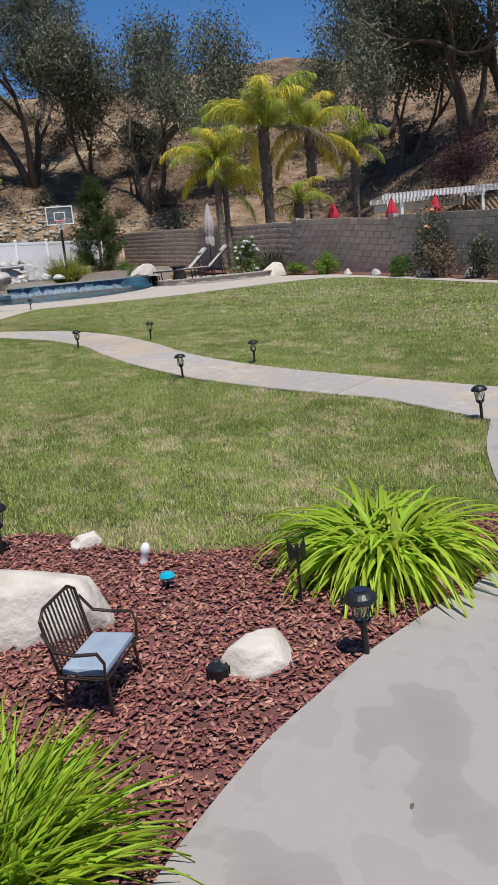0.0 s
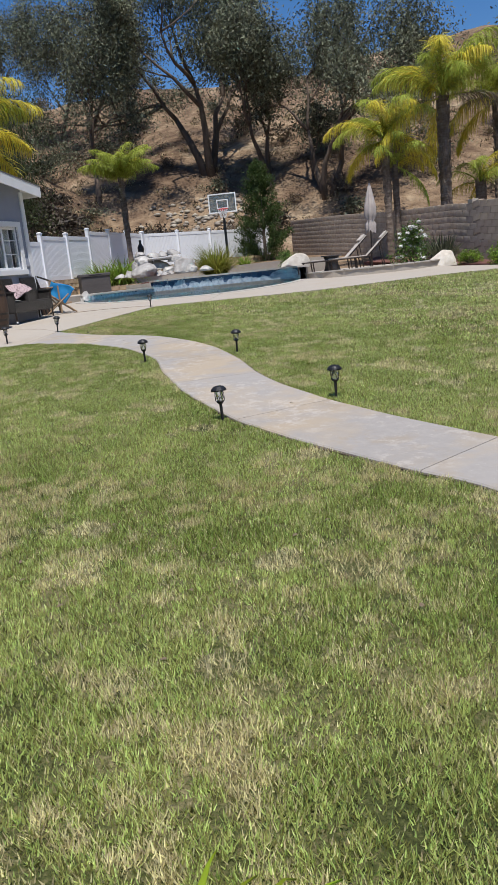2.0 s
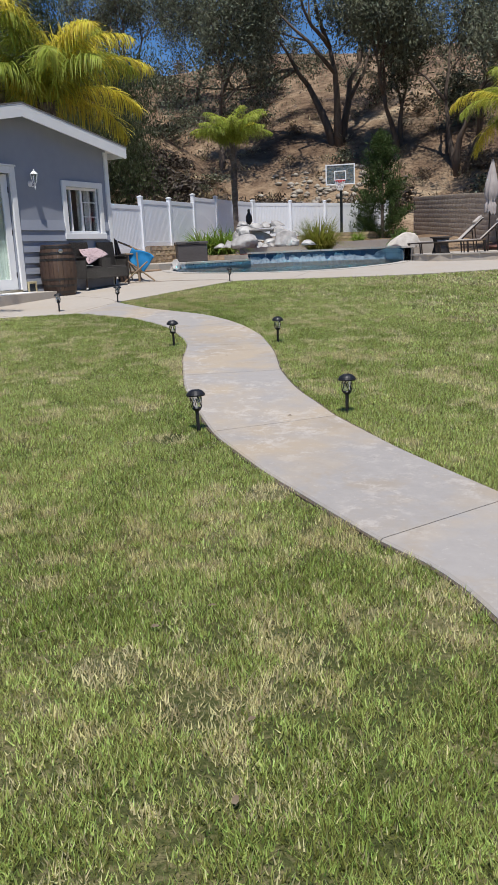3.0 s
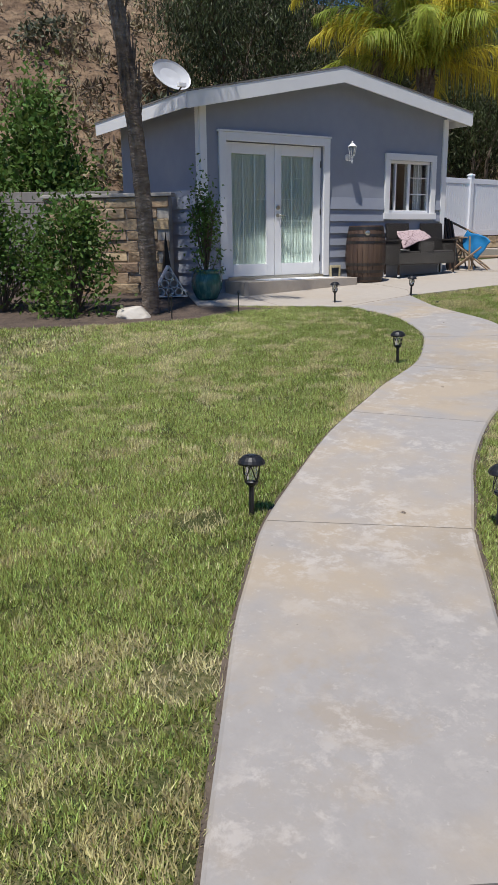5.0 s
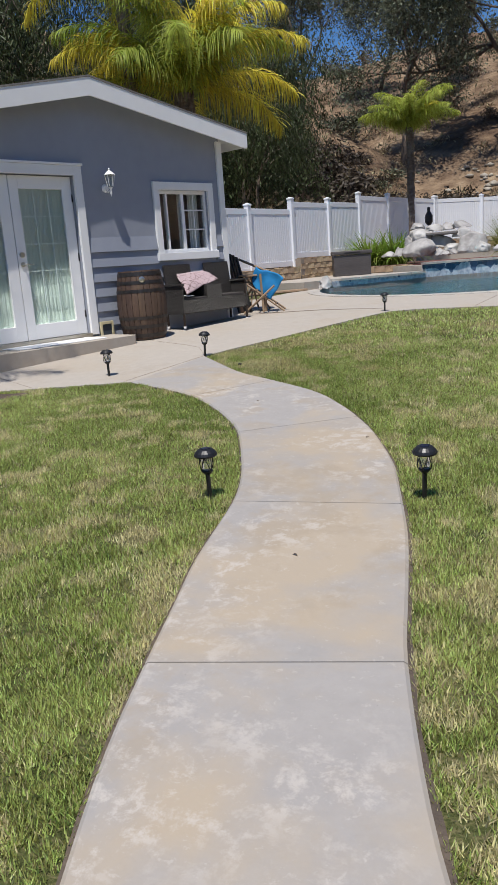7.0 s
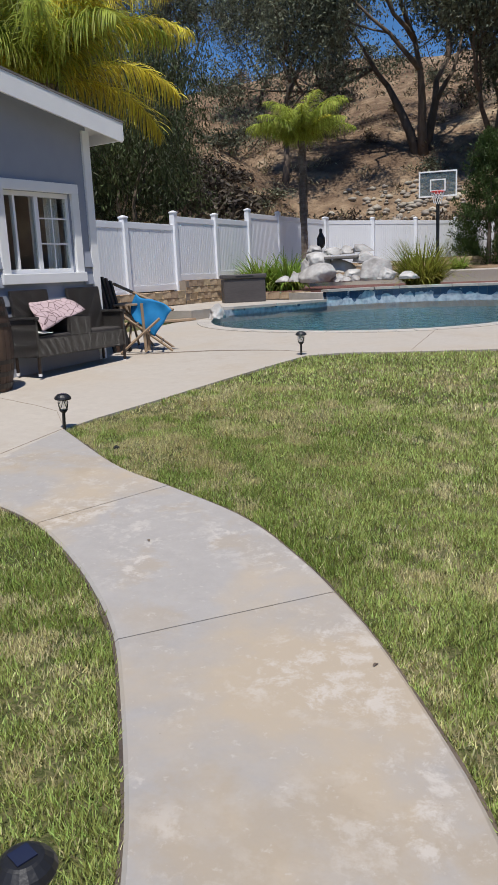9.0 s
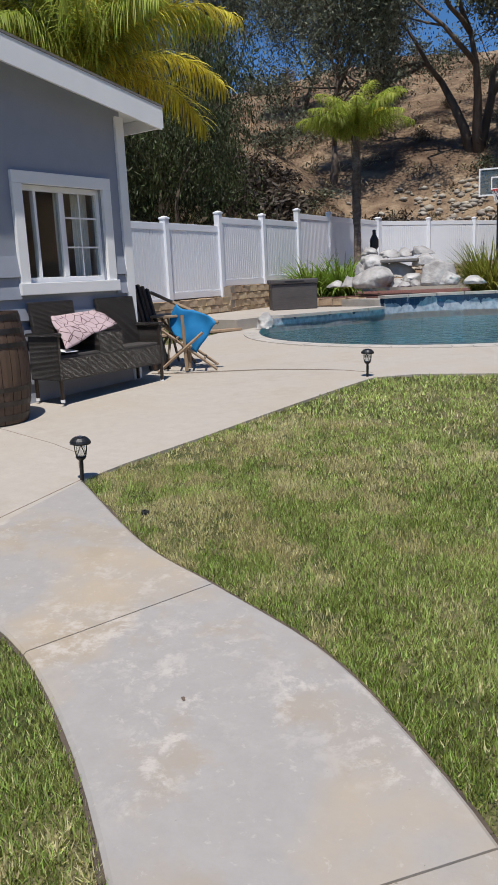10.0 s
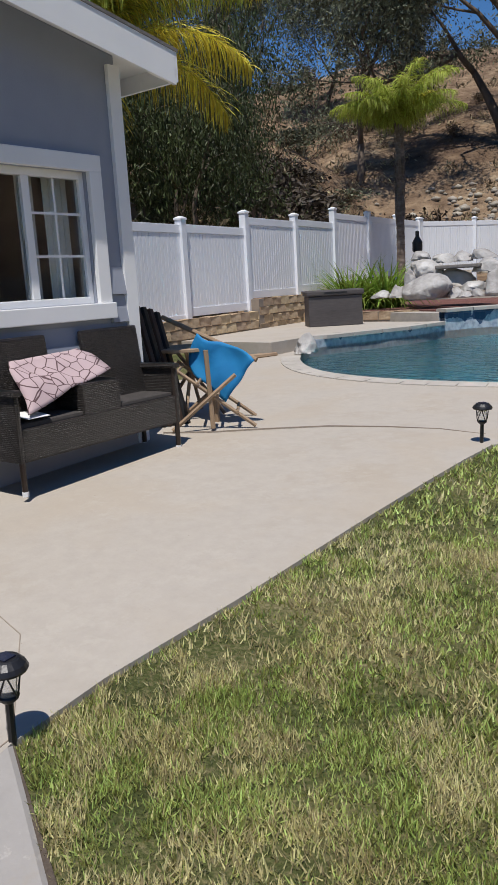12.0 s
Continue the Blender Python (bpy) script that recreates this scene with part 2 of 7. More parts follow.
def lathe(profile, seg=16, into=None, m=None):
    """Turns [(radius, z)...] round z."""
    bm = into or bmesh.new()
    rings = []
    for r, z in profile:
        rings.append([bm.verts.new((r * math.cos(2 * math.pi * i / seg), r * math.sin(2 * math.pi * i / seg), z)) for i in range(seg)])
    for a, b in zip(rings, rings[1:]):
        for i in range(seg):
            j = (i + 1) % seg
            bm.faces.new((a[i], a[j], b[j], b[i]))
    bm.faces.new(rings[0][::-1]), bm.faces.new(rings[-1])
    if m is not None:
        bmesh.ops.transform(bm, matrix=m, verts=[v for ring in rings for v in ring])
    return bm


def tube(points, radii, seg=6, into=None, close=False):
    """A round bar along points; radii is one number or one per point."""
    bm = into or bmesh.new()
    pts = [Vector(p) for p in points]
    n = len(pts)
    rad = [radii] * n if isinstance(radii, (int, float)) else list(radii)
    rings, side = [], None
    for i, p in enumerate(pts):
        d = (pts[(i + 1) % n] - pts[i - 1]) if close else (pts[min(i + 1, n - 1)] - pts[max(i - 1, 0)])
        d.normalize()
        if side is None:
            side = d.orthogonal().normalized()
        side = (side - d * side.dot(d)).normalized()
        up = d.cross(side)
        rings.append([bm.verts.new(p + (side * math.cos(2 * math.pi * k / seg) + up * math.sin(2 * math.pi * k / seg)) * rad[i]) for k in range(seg)])
    pairs = list(zip(rings, rings[1:])) + ([(rings[-1], rings[0])] if close else [])
    for a, b in pairs:
        for k in range(seg):
            bm.faces.new((a[k], a[(k + 1) % seg], b[(k + 1) % seg], b[k]))
    if not close:
        bm.faces.new(rings[0][::-1]), bm.faces.new(rings[-1])
    return bm


def prism(poly, z0, z1, into=None, height=None, m=None):
    """A slab over the outline poly; height(x, y) is added to both levels."""
    bm = into or bmesh.new()
    h = height or (lambda x, y: 0.0)
    lo = [bm.verts.new((x, y, z0 + h(x, y))) for x, y in poly]
    hi = [bm.verts.new((x, y, z1 + h(x, y))) for x, y in poly]
    n = len(poly)
    top = bm.faces.new(hi)
    bot = bm.faces.new(lo[::-1])
    for i in range(n):
        bm.faces.new((lo[i], lo[(i + 1) % n], hi[(i + 1) % n], hi[i]))
    bmesh.ops.triangulate(bm, faces=[top, bot])
    bmesh.ops.recalc_face_normals(bm, faces=bm.faces)
    if m is not None:
        bmesh.ops.transform(bm, matrix=m, verts=lo + hi)
    return bm


def smooth_line(points, step=0.12):
    """A Catmull-Rom curve through points, as a list of 2D places."""
    p = [Vector(q) for q in points]
    p = [p[0] * 2 - p[1]] + p + [p[-1] * 2 - p[-2]]
    out = []
    for a, b, c, d in zip(p, p[1:], p[2:], p[3:]):
        k = max(1, int((c - b).length / step))
        for i in range(k):
            t = i / k
            out.append(tuple(0.5 * (2 * b + (c - a) * t + (2 * a - 5 * b + 4 * c - d) * t * t + (3 * b - a - 3 * c + d) * t ** 3)))
    return out + [tuple(p[-2])]


def inside(x, y, poly):
    """Which of the places x, y (arrays) lie in poly."""
    q = np.asarray(poly)
    a, b = q, np.roll(q, -1, axis=0)
    hit = np.zeros(len(x), dtype=bool)
    for (x0, y0), (x1, y1) in zip(a, b):
        if y0 != y1:
            cross = (y0 > y) != (y1 > y)
            hit ^= cross & (x < (x1 - x0) * (y - y0) / (y1 - y0) + x0)
    return hit


def smoothstep(a, b, v):
    t = min(1.0, max(0.0, (v - a) / (b - a)))
    return t * t * (3 - 2 * t)


# ---- the lie of the land ----
WALL_A, WALL_B = Vector((-5.4, 45.0)), Vector((10.4, 13.9))
WALL_DIR = (WALL_B - WALL_A).normalized()
WALL_OUT = Vector((-WALL_DIR.y, WALL_DIR.x))


def yard(x, y):
    """Height of the garden: a plane that rises gently to the house and the pool terrace."""
    p = -0.147 - 0.0294 * x + 0.0453 * y
    k = 0.08
    m = min(p, 1.1) - k * math.log1p(math.exp(-abs(p - 1.1) / k))
    return m + 0.95 * smoothstep(28.5, 44.0, y)


def hill(x, y):
    """Height of the slope behind the fences, above the garden."""
    w = (Vector((x, y)) - WALL_A).dot(WALL_OUT)
    d = max(-x - 13.0, y - 46.5, w - 9.0)
    if d <= 0:
        return 0.0
    rise = 0.54 * d if d < 30 else 16.2 + 4 * (1 - math.exp(-(d - 30) / 7.4))
    rough = noise.noise((x * 0.06, y * 0.06, 0)) * 2.2 + noise.noise((x * 0.2, y * 0.2, 3)) * 0.7 + noise.noise((x * 0.6, y * 0.6, 5)) * 0.18
    return rise * (1 + 0.10 * noise.noise((x * 0.02, y * 0.02, 7))) + rough * min(1, d / 6)


def land(x, y):
    return yard(x, y) + hill(x, y)


def on(x, y, dz=0.0, rz=0.0):
    """A pose standing on the ground."""
    return pose(x, y, land(x, y) + dz, 0, 0, rz)


def sheet(name, xs, ys, height, material):
    v = np.array([(x, y, height(x, y)) for y in ys for x in xs])
    i = np.arange(len(xs) * len(ys)).reshape(len(ys), len(xs))
    f = np.stack([i[:-1, :-1], i[:-1, 1:], i[1:, 1:], i[1:, :-1]], -1).reshape(-1, 4)
    return raw(name, v, f, material, smooth=True)


# ---- concrete outlines ----
PATH_L = smooth_line([(2.02, 6.3), (1.72, 6.75), (1.30, 7.36), (0.94, 7.64), (0.5, 8.03), (0.1, 8.39), (-0.2, 8.7), (-0.53, 9.06), (-0.97, 9.7), (-1.33, 10.26), (-1.57, 10.71), (-1.77, 11.11), (-1.94, 11.44),
                      (-2.07, 11.75), (-2.24, 12.16), (-2.39, 12.44), (-2.62, 12.78), (-3.05, 13.34), (-3.34, 13.62), (-3.71, 13.91), (-4.16, 14.19), (-4.58, 14.35), (-5.2, 14.5)])
PATH_R = smooth_line([(3.4, 6.75), (2.45, 7.51), (1.6, 8.25), (1.22, 8.6), (0.78, 9.02), (0.49, 9.34), (0.18, 9.69), (-0.08, 10.05), (-0.40, 10.5), (-0.76, 11.15), (-0.97, 11.63), (-1.19, 12.13),
                      (-1.38, 12.5), (-1.53, 12.78), (-1.72, 13.12), (-2.13, 13.69), (-2.42, 14.02), (-2.68, 14.28), (-3.16, 14.67), (-3.82, 14.98), (-4.4, 15.24), (-5.36, 15.9)])
WALK_EDGE = smooth_line([(-0.95, 0.4), (-0.66, 1.25), (-0.41, 1.84), (-0.21, 2.19), (-0.06, 2.41), (0.12, 2.62), (0.33, 2.86), (0.55, 3.06), (0.8, 3.28), (1.06, 3.5), (1.38, 4.1), (1.57, 4.95), (1.73, 5.55), (2.02, 6.3)])
WALK = [(-1.6, -4.0)] + WALK_EDGE + [(3.4, 6.75), (4.6, 5.2), (4.2, 2.0), (3.6, -4.0)]
PATIO_EDGE = smooth_line([(-5.36, 15.9), (-5.34, 16.3), (-5.23, 17.0), (-5.12, 17.9), (-5.04, 18.5), (-4.92, 19.3), (-4.84, 19.72), (-4.5, 20.02), (-3.8, 20.25), (-2.6, 20.75), (-1.3, 21.4), (0.0, 22.4), (1.4, 23.5), (2.9, 24.3)], 0.3)
POOL = smooth_line([(-8.55, 24.5), (-8.15, 23.35), (-7.55, 22.5), (-6.9, 22.1), (-6.2, 21.95), (-5.4, 21.97), (-4.7, 22.15), (-4.0, 22.5), (-3.3, 23.2), (-2.75, 24.3), (-2.45, 25.6), (-2.6, 27.2), (-3.6, 28.3),
                    (-5.2, 28.6), (-6.6, 28.2), (-7.4, 27.3), (-7.7, 26.3), (-8.1, 25.5), (-8.55, 24.5)], 0.25)[:-1]
PATIO_BACK = [(3.6, 25.6), (1.4, 27.6), (-1.2, 30.2), (-3.5, 31.5), (-8.6, 31.5), (-10.6, 30.5), (-10.6, 14.5), (-8.2, 13.9), (-7.0, 13.25), (-6.0, 13.95)]
BED_NEAR = [(-5.5, 0.0), (-5.5, 5.2), (-3.0, 4.7), (-1.51, 4.46), (-1.18, 4.44), (-0.87, 4.17), (-0.48, 4.02), (-0.09, 4.03), (0.5, 4.1), (1.0, 4.15), (1.42, 4.3)] + [p for p in WALK_EDGE[::-1] if p[1] < 4.25]
BED_HOUSE = [(-5.9, 13.9), (-6.15, 13.2), (-6.0, 12.5), (-6.4, 11.6), (-7.3, 10.4), (-9.5, 8.0), (-14.0, 5.0), (-16.0, 12.0), (-10.5, 15.0), (-8.1, 14.3), (-7.0, 13.3)]


def lattice(x, y, scale, seed):
    """Smooth random values 0..1 over the plan, for arrays of places."""
    rng = np.random.RandomState(seed)
    grid = rng.rand(257, 257)
    u, v = (x * scale) % 256, (y * scale) % 256
    i, j = u.astype(int), v.astype(int)
    a, b = u - i, v - j
    a, b = a * a * (3 - 2 * a), b * b * (3 - 2 * b)
    return (grid[i, j] * (1 - a) + grid[i + 1, j] * a) * (1 - b) + (grid[i, j + 1] * (1 - a) + grid[i + 1, j + 1] * a) * b


def ribbons(base, az, e0, bend, length, width, segs=4, taper=0.15, roll=None):
    """Bent leaf blades: base (n, 3), heading az, first climb e0 and bend in radians, as corners and faces."""
    n = len(base)
    t = np.linspace(0, 1, segs + 1)
    ang = e0[:, None] - bend[:, None] * t[None, :]
    step = (length / segs)[:, None]
    mid = (ang[:, 1:] + ang[:, :-1]) / 2
    r = np.concatenate([np.zeros((n, 1)), np.cumsum(np.cos(mid) * step, 1)], 1)
    z = np.concatenate([np.zeros((n, 1)), np.cumsum(np.sin(mid) * step, 1)], 1)
    d = np.stack([np.cos(az), np.sin(az), np.zeros(n)], -1)
    s = np.stack([-np.sin(az), np.cos(az), np.zeros(n)], -1)
    if roll is not None:
        s = s * np.cos(roll)[:, None] + np.array([0, 0, 1.0]) * np.sin(roll)[:, None]
    c = base[:, None, :] + d[:, None, :] * r[..., None] + np.array([0, 0, 1.0]) * z[..., None]
    w = (taper + (1 - taper) * np.sin(np.pi * np.clip(0.18 + 0.82 * t, 0, 1)) ** 0.8) * (1 - t ** 4)
    off = s[:, None, :] * (width[:, None] * w[None, :] / 2)[..., None]
    v = np.stack([c - off, c + off], 2).reshape(n, -1, 3)
    k = 2 * (segs + 1)
    q = np.array([[2 * i, 2 * i + 1, 2 * i + 3, 2 * i + 2] for i in range(segs)])
    f = (np.arange(n)[:, None, None] * k + q[None]).reshape(-1, 4)
    return v.reshape(-1, 3), f


def leaf_cloud(places, length, width, rng, droop=0.0, out=None):
    """Small pointed leaves at places (n, 3), as corners and faces."""
    n = len(places)
    d = rng.normal(size=(n, 3))
    if out is not None:
        d = d * 0.8 + out
    d[:, 2] -= droop
    d /= np.linalg.norm(d, axis=1)[:, None]
    s = np.cross(d, rng.normal(size=(n, 3)))
    s /= np.linalg.norm(s, axis=1)[:, None]
    l = (length * rng.uniform(0.6, 1.3, n))[:, None]
    w = (width * rng.uniform(0.6, 1.3, n))[:, None]
    m = places + d * l * 0.45
    v = np.stack([places, m - s * w / 2, places + d * l, m + s * w / 2], 1).reshape(-1, 3)
    return v, np.arange(4 * n).reshape(-1, 4)


def merged(chunks):
    vs, fs, k = [], [], 0
    for v, f in chunks:
        vs.append(v), fs.append(f + k)
        k += len(v)
    return np.concatenate(vs), np.concatenate(fs)

# ---- ground ----
def pool_drop(x, y):
    """The hole that the pool is dug into."""
    d = min((x - p[0]) ** 2 + (y - p[1]) ** 2 for p in POOL[::2])
    return 1.7 if -9.5 < x < -1.5 and 21 < y < 30 and (d < 0.2 or inside(np.array([x]), np.array([y]), POOL)[0]) else 0.0


axis = lambda lo, hi, near, far: np.concatenate([np.linspace(-260, lo, far, endpoint=False), np.linspace(lo, hi, near, endpoint=False), np.linspace(hi, 260, far)])
ground = sheet("ground", axis(-34, 34, 110, 26), axis(-6, 96, 150, 26), lambda x, y: land(x, y) - 0.10 - pool_drop(x, y), HILL)
tagged(ground, "dry brown hillside and bare earth beyond the garden", "ground", kind="structure")
lawn = sheet("lawn", np.linspace(-12, 12, 97), np.linspace(-4, 26, 121), lambda x, y: yard(x, y) - 0.006 - pool_drop(x, y), TURF)
tagged(lawn, "patchy green and straw-coloured garden lawn", "lawn", kind="structure")


JOINTS = [((0.96, 7.62), (1.40, 8.22)), ((-0.50, 9.06), (0.18, 9.69)), ((-1.57, 10.72), (-0.77, 11.17)), ((-2.26, 12.2), (-1.41, 12.55)), ((-3.07, 13.37), (-2.40, 14.0)), ((-4.19, 14.2), (-3.83, 15.0))]


def resample(line, n):
    q = np.asarray(line)
    s = np.concatenate([[0], np.cumsum(np.linalg.norm(np.diff(q, axis=0), axis=1))])
    t = np.linspace(0, s[-1], n)
    return list(zip(np.interp(t, s, q[:, 0]), np.interp(t, s, q[:, 1])))


def strip(name, left, right, material, label, joints, z=0.02):
    """A concrete path of slabs between two edges, cut at the joints."""
    root = thing(name, Matrix(), label, "path", kind="structure")
    near = lambda line, p: min(range(len(line)), key=lambda i: (line[i][0] - p[0]) ** 2 + (line[i][1] - p[1]) ** 2)
    cl = [0, *[near(left, j[0]) for j in joints], len(left) - 1]
    cr = [0, *[near(right, j[1]) for j in joints], len(right) - 1]
    for k in range(len(cl) - 1):
        l, r = resample(left[cl[k]:cl[k + 1] + 1], 14), resample(right[cr[k]:cr[k + 1] + 1], 14)
        gap = 0.0035
        for line in (l, r):
            for end, nxt in ((0, 1), (-1, -2)):
                e, m = Vector(line[end]), Vector(line[nxt])
                line[end] = tuple(e + (m - e).normalized() * gap)
        bm = bmesh.new()
        rows = []
        for i, (p, q) in enumerate(zip(l, r)):
            row = []
            for f in (0, 0.015, 0.25, 0.5, 0.75, 0.985, 1):
                x, y = p[0] + (q[0] - p[0]) * f, p[1] + (q[1] - p[1]) * f
                row.append(bm.verts.new((x, y, yard(x, y) + z - (0.010 if f in (0, 1) else 0.0))))
            rows.append(row)
        for s, t in zip(rows, rows[1:]):
            for i in range(6):
                bm.faces.new((s[i], s[i + 1], t[i + 1], t[i]))
        rim = [e for e in bm.edges if e.is_boundary]
        low = bmesh.ops.extrude_edge_only(bm, edges=rim)["geom"]
        for v in (g for g in low if isinstance(g, bmesh.types.BMVert)):
            v.co.z -= 0.05
        bmesh.ops.recalc_face_normals(bm, faces=bm.faces)
        part("slab", bm, material, root)
    wide = [[tuple(Vector(p) + (Vector(p) - Vector(q)).normalized() * 0.018 * (1 + 0.8 * noise.noise((p[0] * 3, p[1] * 3, 0)))) for p, q in zip(a, resample(b, len(a)))] for a, b in ((left, right), (right, left))]
    part("joint_filler", prism(wide[0] + wide[1][::-1], -0.06, 0.006, height=yard), SOIL, root, "dark dirt in the joints and along the edges")
    return root


strip("garden_path", PATH_L, PATH_R, CONCRETE, "curving pale concrete garden path with stains", JOINTS)
for name, poly, material, label in (("near_walk", WALK, GREY_CONCRETE, "grey concrete walk with worn lighter patches"),):
    ob = part(name, prism(poly, -0.12, 0.022, height=yard), material)
    tagged(ob, label, "walkway", kind="structure")


def holed(name, outer, hole, z0, z1, material, label):
    """A flat slab with one hole, following the ground."""
    bm = bmesh.new()
    loops = []
    for poly in (outer, hole):
        vs = [bm.verts.new((x, y, yard(x, y) + z1)) for x, y in poly]
        loops.append([bm.edges.new((vs[i], vs[(i + 1) % len(vs)])) for i in range(len(vs))])
    bmesh.ops.triangle_fill(bm, edges=loops[0] + loops[1], use_beauty=True)
    rim = [e for e in bm.edges if e.is_boundary]
    low = bmesh.ops.extrude_edge_only(bm, edges=rim)["geom"]
    for v in (g for g in low if isinstance(g, bmesh.types.BMVert)):
        v.co.z += z0 - z1
    bmesh.ops.recalc_face_normals(bm, faces=bm.faces)
    return tagged(part(name, bm, material), label, "patio", kind="structure")


holed("patio", [(-5.2, 14.5)] + PATIO_EDGE + PATIO_BACK, POOL, -0.12, 0.018, PATIO, "smooth tan concrete patio and pool deck")
for name, poly, label in (("near_bed", BED_NEAR, "bed of red bark mulch beside the walk"), ("house_bed", BED_HOUSE, "dark mulch bed under the palm by the house")):
    tagged(part(name, prism(poly, -0.1, 0.0, height=yard), MULCH if name == "near_bed" else DARKMULCH), label, "mulch bed", kind="structure")



def groove(points, width=0.004):
    """A saw-cut joint in the patio: a thin dirt-filled line."""
    line = smooth_line(points, 0.4)
    l, r = [], []
    for i, p in enumerate(line):
        a, b = Vector(line[max(0, i - 1)]), Vector(line[min(len(line) - 1, i + 1)])
        d = (b - a).normalized()
        o = Vector((-d.y, d.x)) * width / 2
        l.append(tuple(Vector(p) + o)), r.append(tuple(Vector(p) - o))
    ob = part("joint", prism(l + r[::-1], 0.01, 0.0205, height=yard), MORTAR, bpy.data.objects["patio"])
    return ob


groove([(-7.3, 19.3), (-6.94, 19.44), (-6.14, 19.9), (-5.3, 20.06), (-4.95, 20.0)])
groove([(-5.38, 15.92), (-5.85, 16.4), (-7.0, 16.75)])
groove([(-5.3, 14.45), (-5.38, 15.92)])
groove([(-3.75, 20.4), (-3.9, 22.3)])
groove([(-6.05, 13.95), (-7.2, 14.3)])

# ---- garden house ----
HOUSE = Matrix.Translation((-7.5975, 16.7975, 0)) @ Matrix.Rotation(-radians(7.07), 4, "Z")   # local y along the front, x out of it
HB, HW0, HW1, HDEEP = 0.72, -2.78, 2.30, 3.0
APEX_Y, APEX_Z, EAVE_R, EAVE_L, OVER = -0.27, 4.23, 2.66, -3.14, 0.28
house = thing("garden_house", HOUSE, "small grey garden house with white trim and low gable", "house")
roof_z = lambda y: APEX_Z - (0.167 if y > APEX_Y else 0.205) * abs(y - APEX_Y)
GLASS, gn, gl, gb = mat("window_glass", 0.02, 0.0, 0.6)
gb.inputs["Transmission Weight"].default_value, gb.inputs["IOR"].default_value = 1.0, 1.45
gb.inputs["Base Color"].default_value = (0.93, 0.97, 0.95, 1)
CURTAIN = grain("sheer_curtain", [(0.3, (0.58, 0.70, 0.65)), (0.7, (0.72, 0.82, 0.77))], scale=3, stretch=(6, 6, 0.4), rough=0.9, bump=0.5, bump_scale=8, depth=0.02)
BRASS = grain("brushed_nickel", [(0.3, (0.45, 0.43, 0.38)), (0.7, (0.6, 0.58, 0.52))], rough=0.3, metal=1.0, bump=0.05)
# near-black blue: the unlit room's dimness is put into this colour
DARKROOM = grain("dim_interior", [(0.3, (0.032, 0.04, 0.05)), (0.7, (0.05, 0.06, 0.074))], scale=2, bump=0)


def slope_slab(x0, x1, ya, yb, top, thick, material, name, label=""):
    bm = bmesh.new()
    v = [bm.verts.new((x, y, top(y) + dz)) for x in (x0, x1) for y, dz in ((ya, -thick), (yb, -thick), (yb, 0.0), (ya, 0.0))]
    for f in ((0, 1, 2, 3), (7, 6, 5, 4), (0, 4, 5, 1), (1, 5, 6, 2), (2, 6, 7, 3), (3, 7, 4, 0)):
        bm.faces.new([v[i] for i in f])
    bmesh.ops.recalc_face_normals(bm, faces=bm.faces)
    return part(name, bm, material, house, label)


def wall_piece(x0, x1, ya, yb, z0, z1):
    """A wall panel along y; z1 is a level, or None for the roof's underside."""
    under = lambda y: roof_z(y) - 0.12
    bm = bmesh.new()
    v = [bm.verts.new((x, y, q)) for x in (x0, x1) for y, q in ((ya, z0), (yb, z0), (yb, under(yb) if z1 is None else z1), (ya, under(ya) if z1 is None else z1))]
    for f in ((0, 1, 2, 3), (7, 6, 5, 4), (0, 4, 5, 1), (1, 5, 6, 2), (2, 6, 7, 3), (3, 7, 4, 0)):
        bm.faces.new([v[i] for i in f])
    bmesh.ops.recalc_face_normals(bm, faces=bm.faces)
    part("wall_panel", bm, GREY_PAINT, house)


DOOR = (-2.36, -0.49, 0.96, 3.03)
WIN = (0.96, 1.95, 1.99, 2.88)
for piece in ((HW0, DOOR[0], 0.4, None), (DOOR[0], APEX_Y - 0.3, DOOR[3], None), (APEX_Y - 0.3, DOOR[1], DOOR[3], None), (DOOR[1], APEX_Y, 0.4, None),
              (APEX_Y, WIN[0], 0.4, None), (WIN[0], WIN[1], 0.4, WIN[2]), (WIN[0], WIN[1], WIN[3], None), (WIN[1], HW1, 0.4, None), (DOOR[0], DOOR[1], 0.4, DOOR[2])):
    wall_piece(-0.14, 0.0, *piece)
wall_piece(-HDEEP, -HDEEP + 0.14, HW0, APEX_Y, 0.4, None)
wall_piece(-HDEEP, -HDEEP + 0.14, APEX_Y, HW1, 0.4, None)
part("side_wall", box(-HDEEP + 0.14, -0.14, HW0, HW0 + 0.14, 0.4, roof_z(HW0) - 0.12), GREY_PAINT, house)
part("side_wall", box(-HDEEP + 0.14, -0.14, HW1 - 0.14, HW1, 0.4, roof_z(HW1) - 0.12), GREY_PAINT, house)
# unlit room behind the glass: floor and back lining carry its shade as colour
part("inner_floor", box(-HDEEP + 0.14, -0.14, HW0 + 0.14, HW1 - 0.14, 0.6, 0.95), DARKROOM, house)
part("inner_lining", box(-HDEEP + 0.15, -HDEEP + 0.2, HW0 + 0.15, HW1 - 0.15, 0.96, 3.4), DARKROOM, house)
